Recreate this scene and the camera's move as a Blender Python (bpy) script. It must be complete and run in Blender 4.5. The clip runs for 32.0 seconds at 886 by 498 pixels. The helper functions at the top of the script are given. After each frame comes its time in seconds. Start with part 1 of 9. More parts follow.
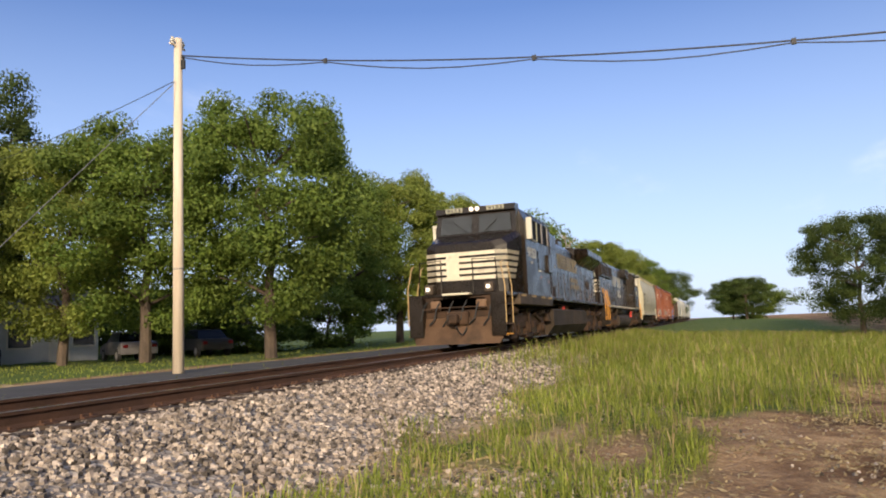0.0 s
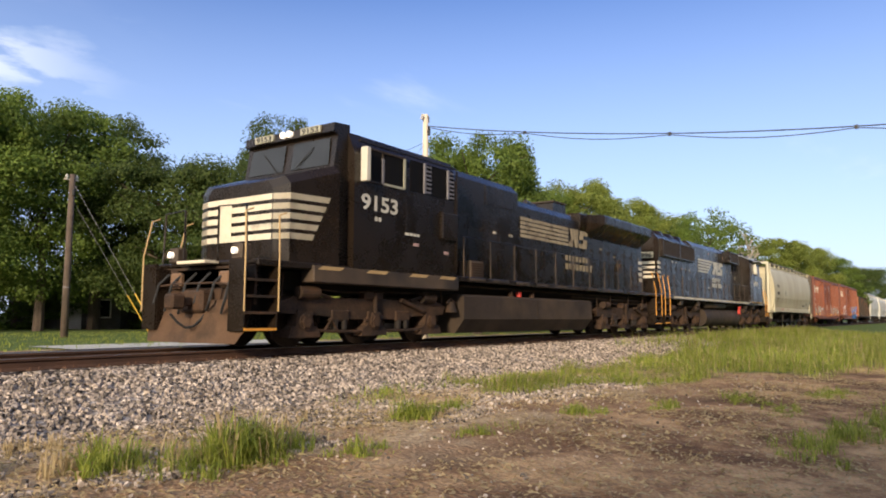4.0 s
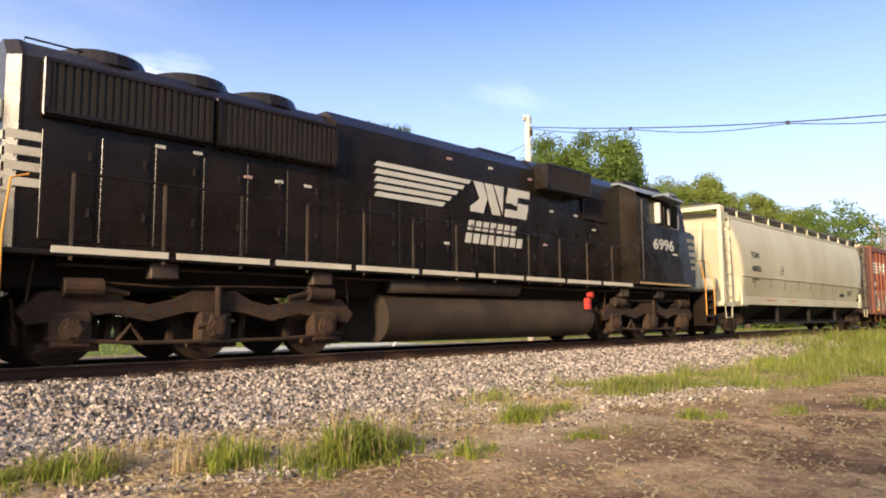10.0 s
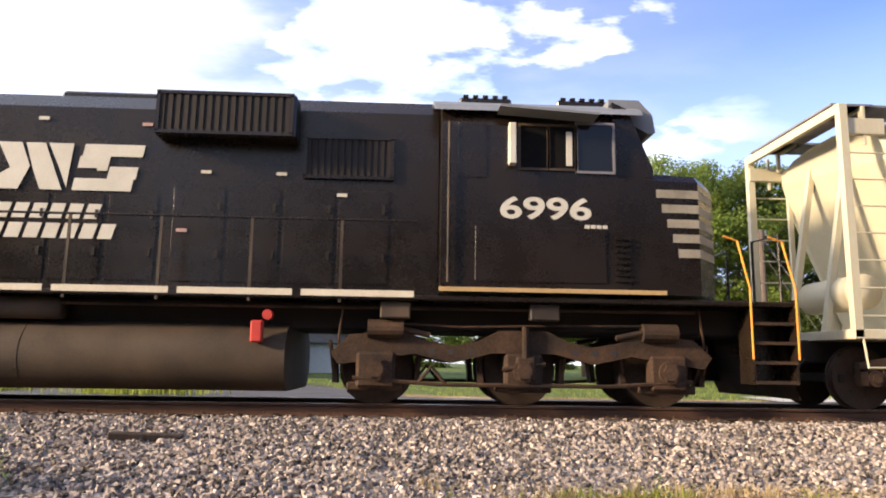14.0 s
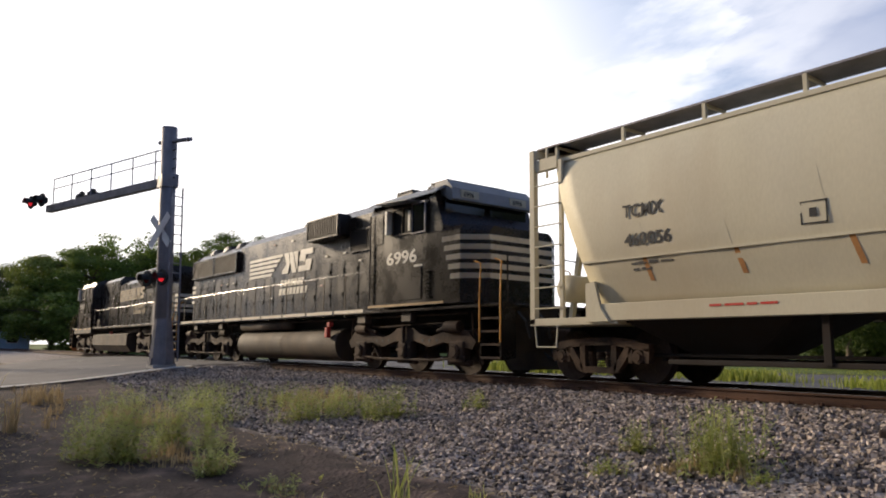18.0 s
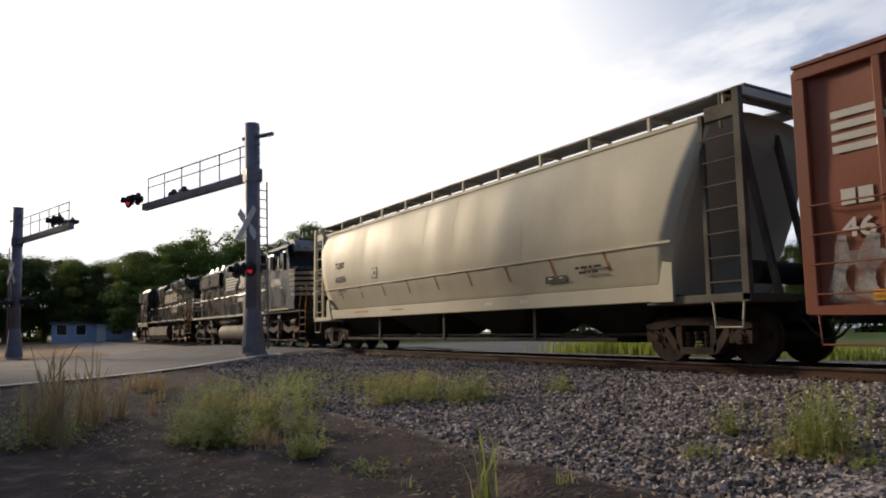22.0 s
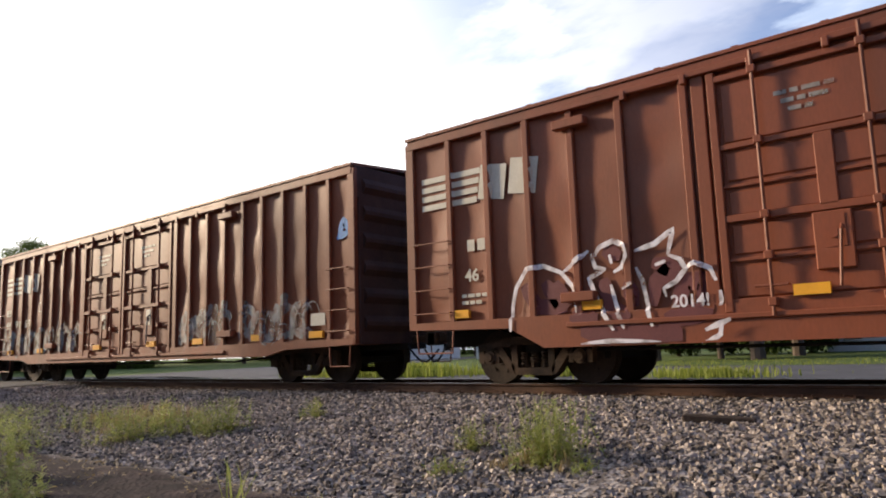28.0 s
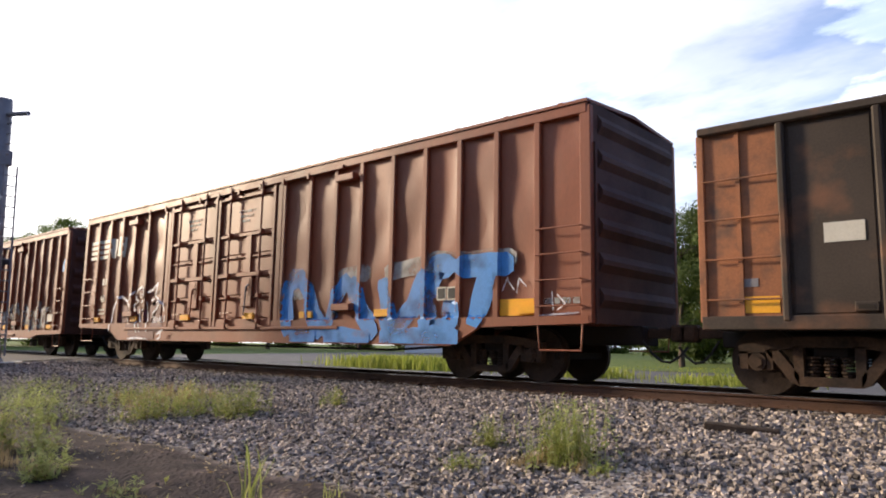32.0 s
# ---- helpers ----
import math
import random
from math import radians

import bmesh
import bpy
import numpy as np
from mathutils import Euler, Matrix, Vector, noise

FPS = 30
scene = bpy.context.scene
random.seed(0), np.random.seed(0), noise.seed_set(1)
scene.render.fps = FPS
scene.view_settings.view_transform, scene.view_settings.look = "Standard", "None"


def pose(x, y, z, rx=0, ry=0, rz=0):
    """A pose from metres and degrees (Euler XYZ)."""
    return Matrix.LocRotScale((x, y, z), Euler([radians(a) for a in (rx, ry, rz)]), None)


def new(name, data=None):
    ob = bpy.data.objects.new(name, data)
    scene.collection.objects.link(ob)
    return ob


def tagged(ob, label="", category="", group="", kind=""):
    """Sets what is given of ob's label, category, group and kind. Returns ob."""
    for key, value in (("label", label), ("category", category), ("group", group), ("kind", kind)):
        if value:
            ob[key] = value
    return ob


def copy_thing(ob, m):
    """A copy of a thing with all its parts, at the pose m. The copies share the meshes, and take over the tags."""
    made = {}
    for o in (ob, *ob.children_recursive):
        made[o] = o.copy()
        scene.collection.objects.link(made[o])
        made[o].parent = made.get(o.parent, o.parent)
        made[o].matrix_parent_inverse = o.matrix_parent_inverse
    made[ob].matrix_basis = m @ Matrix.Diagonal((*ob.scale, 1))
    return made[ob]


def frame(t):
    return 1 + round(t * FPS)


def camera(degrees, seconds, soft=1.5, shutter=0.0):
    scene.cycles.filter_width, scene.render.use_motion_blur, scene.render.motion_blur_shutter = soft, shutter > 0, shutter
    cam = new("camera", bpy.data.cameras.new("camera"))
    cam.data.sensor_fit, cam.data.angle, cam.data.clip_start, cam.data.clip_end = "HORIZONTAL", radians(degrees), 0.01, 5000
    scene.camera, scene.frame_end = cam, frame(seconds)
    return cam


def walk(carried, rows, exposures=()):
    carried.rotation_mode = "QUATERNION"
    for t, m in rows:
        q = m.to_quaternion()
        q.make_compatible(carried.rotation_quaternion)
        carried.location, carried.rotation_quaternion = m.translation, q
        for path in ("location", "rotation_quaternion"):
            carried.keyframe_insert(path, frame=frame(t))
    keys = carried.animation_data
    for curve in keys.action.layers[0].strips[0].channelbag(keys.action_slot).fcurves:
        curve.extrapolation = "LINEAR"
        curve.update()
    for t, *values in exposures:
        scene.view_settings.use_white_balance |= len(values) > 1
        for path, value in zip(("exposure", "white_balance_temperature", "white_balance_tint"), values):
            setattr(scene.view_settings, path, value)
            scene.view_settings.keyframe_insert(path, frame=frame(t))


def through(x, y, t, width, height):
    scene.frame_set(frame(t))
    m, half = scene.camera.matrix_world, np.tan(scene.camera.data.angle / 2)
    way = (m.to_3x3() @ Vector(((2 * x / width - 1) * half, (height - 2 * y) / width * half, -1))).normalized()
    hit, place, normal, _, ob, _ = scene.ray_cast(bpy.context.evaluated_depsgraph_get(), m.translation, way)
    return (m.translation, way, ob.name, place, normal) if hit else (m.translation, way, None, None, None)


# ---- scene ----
# Train and camera tables: seconds, yaw, pitch, roll (degrees), and metres that the train has gone
RUN = [
    (1.0, 26.71, 5.82, 0.05, -57.66), (1.5, 28.65, 5.77, -0.26, -55.08), (2.0, 29.74, 5.87, 0.28, -52.52),
    (2.5, 31.47, 5.39, -0.51, -49.97), (4.5, 35.73, 5.54, -0.4, -39.88), (5.0, 35.86, 5.52, -1.13, -37.42),
    (5.5, 35.81, 5.44, -0.97, -34.98), (6.0, 35.85, 5.26, -0.81, -32.59), (6.5, 34.79, 5.22, -2.12, -30.16),
    (7.0, 34.91, 5.09, -1.68, -27.76), (7.5, 35.34, 4.87, -0.99, -25.34), (8.0, 36.41, 4.97, -0.47, -22.98),
    (8.5, 38.59, 5.29, -0.49, -20.61), (9.0, 40.64, 5.49, -0.56, -18.27), (9.5, 42.23, 5.59, -0.18, -15.94),
    (10.0, 43.52, 5.66, 0.33, -13.66), (10.5, 44.77, 5.73, 1.29, -11.35), (11.0, 46.41, 5.24, -0.04, -9.1),
    (11.5, 50.03, 4.6, 0.5, -6.8), (12.0, 55.59, 5.84, 0.19, -4.52), (12.5, 63.59, 7.14, 0.83, -2.21),
    (13.0, 72.32, 8.56, 0.95, 0.0), (13.5, 79.0, 9.18, -0.49, 2.16), (15.5, 120.75, 8.11, 0.1, 10.48),
    (16.0, 131.61, 8.15, -1.52, 12.55), (16.5, 137.69, 8.04, -1.44, 14.61), (17.0, 139.11, 7.93, -2.0, 16.58),
    (17.5, 140.79, 8.01, -1.21, 18.61), (18.0, 142.5, 7.84, -0.53, 20.63), (18.5, 145.41, 7.13, -0.99, 22.66),
    (19.0, 147.51, 6.9, -0.58, 24.65), (19.5, 148.33, 6.73, -0.88, 26.66), (20.0, 148.9, 6.65, -0.32, 28.64),
    (20.5, 148.75, 6.58, -0.23, 30.64), (21.0, 148.45, 6.51, 0.59, 32.59), (21.5, 148.45, 6.58, 0.81, 34.57),
    (22.0, 148.89, 6.59, 0.61, 36.51), (22.5, 148.55, 6.68, 0.5, 38.46), (23.0, 147.87, 6.57, 0.21, 40.36),
    (23.5, 147.26, 6.42, 0.56, 42.3), (24.0, 147.36, 6.37, 0.41, 44.22), (24.5, 145.6, 6.34, 0.2, 46.14),
    (26.5, 135.35, 7.11, 0.59, 53.62), (27.0, 132.81, 7.27, 0.57, 55.43), (27.5, 130.16, 7.96, 1.72, 57.34),
    (28.0, 129.33, 8.13, 1.82, 59.23), (28.5, 129.57, 8.33, 1.9, 61.16), (29.0, 130.71, 7.7, 1.93, 63.08),
    (29.5, 130.92, 7.52, 0.75, 65.02), (30.0, 130.43, 7.04, -0.36, 66.96), (30.5, 129.67, 7.25, -0.66, 68.95),
    (31.0, 129.79, 7.52, -0.03, 70.91), (31.5, 131.07, 7.61, 0.03, 72.86), (32.0, 131.46, 7.72, -1.01, 74.79),
]
EYE_Z = 0.6          # the eye over the rail tops (z = 0)
TRACK_Y = 11.34      # the middle of the track


def cam_row(t, yaw, pitch, roll, along=0.0):
    """The camera's pose; along: metres ahead of its standing place; drawing back in the first second stands in for a
    zoom out.
    """
    a = radians(27)
    return t, pose(along * math.cos(a), along * math.sin(a), EYE_Z, 90 + pitch, 0, yaw - 90) @ pose(0, 0, 0, 0, 0, -roll)


cam = camera(63.67, 32.0, soft=1.9)
walk(cam, [cam_row(0, 20.1, 6.35, 2.43, 9.66), cam_row(0.3, 23.24, 6.25, 1.47, 6.95), cam_row(0.5, 24.57, 6.14, 1.07, 5.1),
           cam_row(0.7, 25.48, 6.0, 0.88, 3.28)] + [cam_row(*r[:4]) for r in RUN],
     exposures=[(0, 0.05, 6600, 10), (1, 0.0, 6400, 10), (2.5, -0.06, 6280, 10), (4.5, 0.28, 6550, 11), (6, 0.42, 6600, 11), (8, 0.42, 6650, 11), (10, 0.62, 6750, 12), (12, 0.78, 6800, 13), (13, 1.27, 6950, 17), (13.5, 1.15, 6900, 16),
                (15.5, 0.25, 6550, 12), (16, 0.14, 6550, 12), (17, -0.14, 6500, 12), (18, -0.12, 6500, 12), (19, -0.26, 6500, 12), (22, -0.52, 6500, 11), (24, -0.6, 6500, 11), (27, -0.04, 6550, 12), (28, 0.16, 6550, 12), (29, 0.2, 6500, 12), (31, 0.5, 6500, 12), (32, 0.5, 6500, 12)])

# ---- light ----
SUN_AZ, SUN_EL = 197.0, 17.0       # degrees from +X towards +Y, and over the horizon
sa, se = radians(SUN_AZ), radians(SUN_EL)
sun_way = Vector((math.cos(sa) * math.cos(se), math.sin(sa) * math.cos(se), math.sin(se)))
sun = new("sun", bpy.data.lights.new("sun", "SUN"))
sun.data.energy, sun.data.angle, sun.data.color = 5.0, radians(6.0), (1.0, 0.81, 0.57)
sun.matrix_world = Matrix.Translation((-60, -20, 40)) @ sun_way.to_track_quat("Z", "Y").to_matrix().to_4x4()


def make_sky():
    w = bpy.data.worlds.new("sky")
    w.use_nodes = True
    scene.world = w
    n, l = w.node_tree.nodes, w.node_tree.links
    n.clear()
    out, bg = n.new("ShaderNodeOutputWorld"), n.new("ShaderNodeBackground")
    sky = n.new("ShaderNodeTexSky")
    sky.sky_type, sky.sun_disc = "NISHITA", False
    sky.sun_elevation, sky.sun_rotation = se, radians(90 - SUN_AZ)
    sky.air_density, sky.dust_density, sky.ozone_density = 1.2, 0.5, 2.2
    co = n.new("ShaderNodeTexCoord")
    sep = n.new("ShaderNodeSeparateXYZ")
    l.new(co.outputs["Generated"], sep.inputs[0])

    def m(op, a, b=0.0, c=0.0, clamp=False):
        k = n.new("ShaderNodeMath")
        k.operation, k.use_clamp = op, clamp
        for i, v in enumerate((a, b, c)):
            if isinstance(v, (int, float)):
                k.inputs[i].default_value = v
            else:
                l.new(v, k.inputs[i])
        return k.outputs[0]

    up = m("ADD", m("MAXIMUM", sep.outputs[2], 0.0), 0.12)
    plane = n.new("ShaderNodeCombineXYZ")
    l.new(m("DIVIDE", sep.outputs[0], up), plane.inputs[0])
    l.new(m("DIVIDE", sep.outputs[1], up), plane.inputs[1])

    def cloud(scale, stretch, lo, hi, detail=7.0):
        mp = n.new("ShaderNodeMapping")
        mp.inputs["Scale"].default_value = (scale * stretch, scale, 1)
        mp.inputs["Rotation"].default_value = (0, 0, radians(24))
        l.new(plane.outputs[0], mp.inputs[0])
        t = n.new("ShaderNodeTexNoise")
        t.inputs["Scale"].default_value, t.inputs["Detail"].default_value, t.inputs["Roughness"].default_value = 1.0, detail, 0.55
        l.new(mp.outputs[0], t.inputs["Vector"])
        r = n.new("ShaderNodeMapRange")
        r.interpolation_type = "SMOOTHSTEP"
        r.inputs["From Min"].default_value, r.inputs["From Max"].default_value = lo, hi
        l.new(t.outputs[0], r.inputs["Value"])
        return r.outputs[0]

    # cloud cover thickens towards the evening sun and is thin in the east
    toward = m("ADD", m("MULTIPLY", sep.outputs[0], math.cos(radians(172))), m("MULTIPLY", sep.outputs[1], math.sin(radians(172))))
    west = n.new("ShaderNodeMapRange")
    west.interpolation_type = "SMOOTHSTEP"
    west.inputs["From Min"].default_value, west.inputs["From Max"].default_value = -0.1, 0.85
    l.new(toward, west.inputs["Value"])
    thick = m("MULTIPLY", m("ADD", cloud(0.75, 0.8, 0.4, 0.62), m("MULTIPLY", west.outputs[0], 0.75), clamp=True), west.outputs[0], clamp=True)
    wisps = m("MULTIPLY", cloud(0.9, 0.45, 0.57, 0.78), 0.6)
    veil = n.new("ShaderNodeMapRange")
    veil.interpolation_type = "SMOOTHSTEP"
    veil.inputs["From Min"].default_value, veil.inputs["From Max"].default_value = -0.45, 0.5
    veil.inputs["To Max"].default_value = 0.62
    l.new(toward, veil.inputs["Value"])
    thin = m("MULTIPLY", veil.outputs[0], m("ADD", 0.45, m("MULTIPLY", cloud(0.5, 0.8, 0.38, 0.66), 0.55)))
    north = n.new("ShaderNodeMapRange")      # heaped clouds begin in the north
    north.interpolation_type = "SMOOTHSTEP"
    north.inputs["From Min"].default_value, north.inputs["From Max"].default_value = -0.42, -0.05
    l.new(toward, north.inputs["Value"])
    heaps = m("MULTIPLY", cloud(1.7, 0.75, 0.5, 0.57, 9.0), m("MULTIPLY", north.outputs[0], 0.92))
    cover = m("MAXIMUM", m("MAXIMUM", m("MAXIMUM", thick, wisps), thin), heaps)
    low = n.new("ShaderNodeMapRange")      # haze over the horizon
    low.inputs["From Min"].default_value, low.inputs["From Max"].default_value = 0.0, 0.42
    low.inputs["To Min"].default_value, low.inputs["To Max"].default_value = 0.72, 0.0
    l.new(sep.outputs[2], low.inputs["Value"])
    hue = n.new("ShaderNodeMix")
    hue.data_type = "RGBA"
    hue.inputs["A"].default_value, hue.inputs["B"].default_value = (7.6, 9.4, 12.8, 1), (8.4, 8.6, 9.2, 1)
    l.new(west.outputs[0], hue.inputs["Factor"])
    clear = n.new("ShaderNodeMix")
    clear.data_type, clear.blend_type = "RGBA", "MULTIPLY"
    clear.inputs["Factor"].default_value = 1.0
    clear.inputs["B"].default_value = (1.0, 1.09, 1.6, 1)
    l.new(sky.outputs[0], clear.inputs["A"])
    haze = n.new("ShaderNodeMix")
    haze.data_type = "RGBA"
    l.new(low.outputs[0], haze.inputs["Factor"])
    l.new(clear.outputs["Result"], haze.inputs["A"])
    l.new(hue.outputs["Result"], haze.inputs["B"])
    shade = n.new("ShaderNodeMix")
    shade.data_type = "RGBA"
    shade.inputs["B"].default_value = (5.6, 6.9, 9.2, 1)
    bright = n.new("ShaderNodeMix")      # thin cloud shines near the sun
    bright.data_type = "RGBA"
    bright.inputs["A"].default_value, bright.inputs["B"].default_value = (12.2, 12.5, 13.2, 1), (18.5, 18.0, 17.6, 1)
    l.new(bright.outputs["Result"], shade.inputs["A"])
    near = n.new("ShaderNodeMapRange")
    near.interpolation_type = "SMOOTHSTEP"
    near.inputs["From Min"].default_value, near.inputs["From Max"].default_value = 0.52, 0.86
    near.inputs["To Min"].default_value, near.inputs["To Max"].default_value = 1.0, 0.04
    l.new(toward, near.inputs["Value"])
    l.new(m("MULTIPLY", cloud(2.1, 0.6, 0.43, 0.6, 8.0), near.outputs[0]), shade.inputs["Factor"])
    l.new(m("SUBTRACT", 1.0, near.outputs[0]), bright.inputs["Factor"])
    mix = n.new("ShaderNodeMix")
    mix.data_type = "RGBA"
    l.new(cover, mix.inputs["Factor"])
    l.new(haze.outputs["Result"], mix.inputs["A"])
    l.new(shade.outputs["Result"], mix.inputs["B"])
    l.new(mix.outputs["Result"], bg.inputs["Color"])
    bg.inputs["Strength"].default_value = 0.10
    l.new(bg.outputs[0], out.inputs[0])


make_sky()


# ---- materials ----
def mat(name, a, b=None, scale=3.0, fine=40.0, rough=0.6, metal=0.0, bump=0.15, c=None, c_scale=0.8, c_cover=0.55, c_soft=0.12,
        stretch=(1, 1, 1), spec=0.4, vary=0.0, bump_dist=0.01, coat=0.0, island=0.0):
    """A surface that runs from colour a to b over coarse and fine noise, with stains of colour c."""
    m = bpy.data.materials.new(name)
    m.use_nodes = True
    n, l = m.node_tree.nodes, m.node_tree.links
    p = n["Principled BSDF"]
    b = b or tuple(x * 0.75 for x in a)
    co, mp = n.new("ShaderNodeTexCoord"), n.new("ShaderNodeMapping")
    mp.inputs["Scale"].default_value = stretch
    l.new(co.outputs["Object"], mp.inputs[0])

    def tex(s, detail=5.0):
        t = n.new("ShaderNodeTexNoise")
        t.inputs["Scale"].default_value, t.inputs["Detail"].default_value = s, detail
        l.new(mp.outputs[0], t.inputs["Vector"])
        return t.outputs[0]

    def rng(v, lo, hi, t0=0.0, t1=1.0):
        r = n.new("ShaderNodeMapRange")
        for k, x in zip(("From Min", "From Max", "To Min", "To Max"), (lo, hi, t0, t1)):
            r.inputs[k].default_value = x
        l.new(v, r.inputs["Value"])
        return r.outputs[0]

    def mixc(f, x, y):
        k = n.new("ShaderNodeMix")
        k.data_type = "RGBA"
        l.new(f, k.inputs["Factor"])
        for s, v in (("A", x), ("B", y)):
            if isinstance(v, tuple):
                k.inputs[s].default_value = (*v, 1)
            else:
                l.new(v, k.inputs[s])
        return k.outputs["Result"]

    coarse, grain = tex(scale), tex(fine, 3.0)
    mid = n.new("ShaderNodeMath")
    mid.operation = "MULTIPLY_ADD"
    mid.inputs[1].default_value = 0.4
    l.new(grain, mid.inputs[0])
    sc = n.new("ShaderNodeMath")
    sc.operation = "MULTIPLY"
    sc.inputs[1].default_value = 0.6
    l.new(coarse, sc.inputs[0])
    l.new(sc.outputs[0], mid.inputs[2])
    col = mixc(rng(mid.outputs[0], 0.32, 0.68), a, b)
    if c:
        col = mixc(rng(tex(c_scale, 8.0), c_cover - c_soft, c_cover + c_soft), col, c)
    if vary or island:
        if island:
            rnd = n.new("ShaderNodeNewGeometry").outputs["Random Per Island"]
            vary = island
        else:
            rnd = n.new("ShaderNodeObjectInfo").outputs["Random"]
        h = n.new("ShaderNodeHueSaturation")
        l.new(col, h.inputs["Color"])
        l.new(rng(rnd, 0, 1, 1 - vary, 1 + vary), h.inputs["Value"])
        col = h.outputs["Color"]
    l.new(col, p.inputs["Base Color"])
    l.new(rng(mid.outputs[0], 0.3, 0.7, max(rough - 0.12, 0.05), min(rough + 0.12, 1)), p.inputs["Roughness"])
    p.inputs["Metallic"].default_value = metal
    p.inputs["Specular IOR Level"].default_value = spec
    p.inputs["Coat Weight"].default_value = coat
    if bump:
        k = n.new("ShaderNodeBump")
        k.inputs["Strength"].default_value, k.inputs["Distance"].default_value = bump, bump_dist
        l.new(mid.outputs[0], k.inputs["Height"])
        l.new(k.outputs[0], p.inputs["Normal"])
    return m


def leaf_mat(name, a, b, through=0.35):
    """Leaves and blades: colour varies from one to the next, some light passes through."""
    m = bpy.data.materials.new(name)
    m.use_nodes = True
    n, l = m.node_tree.nodes, m.node_tree.links
    p = n["Principled BSDF"]
    geo = n.new("ShaderNodeNewGeometry")
    k = n.new("ShaderNodeMix")
    k.data_type = "RGBA"
    k.inputs["A"].default_value, k.inputs["B"].default_value = (*a, 1), (*b, 1)
    l.new(geo.outputs["Random Per Island"], k.inputs["Factor"])
    tone = n.new("ShaderNodeTexNoise")
    tone.inputs["Scale"].default_value = 0.35
    co = n.new("ShaderNodeTexCoord")
    l.new(co.outputs["Object"], tone.inputs["Vector"])
    h = n.new("ShaderNodeHueSaturation")
    r = n.new("ShaderNodeMapRange")
    r.inputs["From Min"].default_value, r.inputs["From Max"].default_value = 0.3, 0.7
    r.inputs["To Min"].default_value, r.inputs["To Max"].default_value = 0.75, 1.3
    l.new(tone.outputs[0], r.inputs["Value"])
    l.new(r.outputs[0], h.inputs["Value"])
    l.new(k.outputs["Result"], h.inputs["Color"])
    l.new(h.outputs["Color"], p.inputs["Base Color"])
    p.inputs["Roughness"].default_value = 0.6
    p.inputs["Specular IOR Level"].default_value = 0.25
    t = n.new("ShaderNodeBsdfTranslucent")
    l.new(h.outputs["Color"], t.inputs["Color"])
    mx = n.new("ShaderNodeMixShader")
    mx.inputs[0].default_value = through
    l.new(p.outputs[0], mx.inputs[1])
    l.new(t.outputs[0], mx.inputs[2])
    l.new(mx.outputs[0], n["Material Output"].inputs[0])
    return m


def glow(name, colour, strength):
    m = bpy.data.materials.new(name)
    m.use_nodes = True
    p = m.node_tree.nodes["Principled BSDF"]
    p.inputs["Base Color"].default_value = (*colour, 1)
    p.inputs["Emission Color"].default_value = (*colour, 1)
    p.inputs["Emission Strength"].default_value = strength
    return m


def glass(name, tint=(0.008, 0.009, 0.011), rough=0.08, spec=0.3):
    m = bpy.data.materials.new(name)
    m.use_nodes = True
    p = m.node_tree.nodes["Principled BSDF"]
    p.inputs["Base Color"].default_value = (*tint, 1)
    p.inputs["Roughness"].default_value = rough
    p.inputs["Specular IOR Level"].default_value = spec
    return m


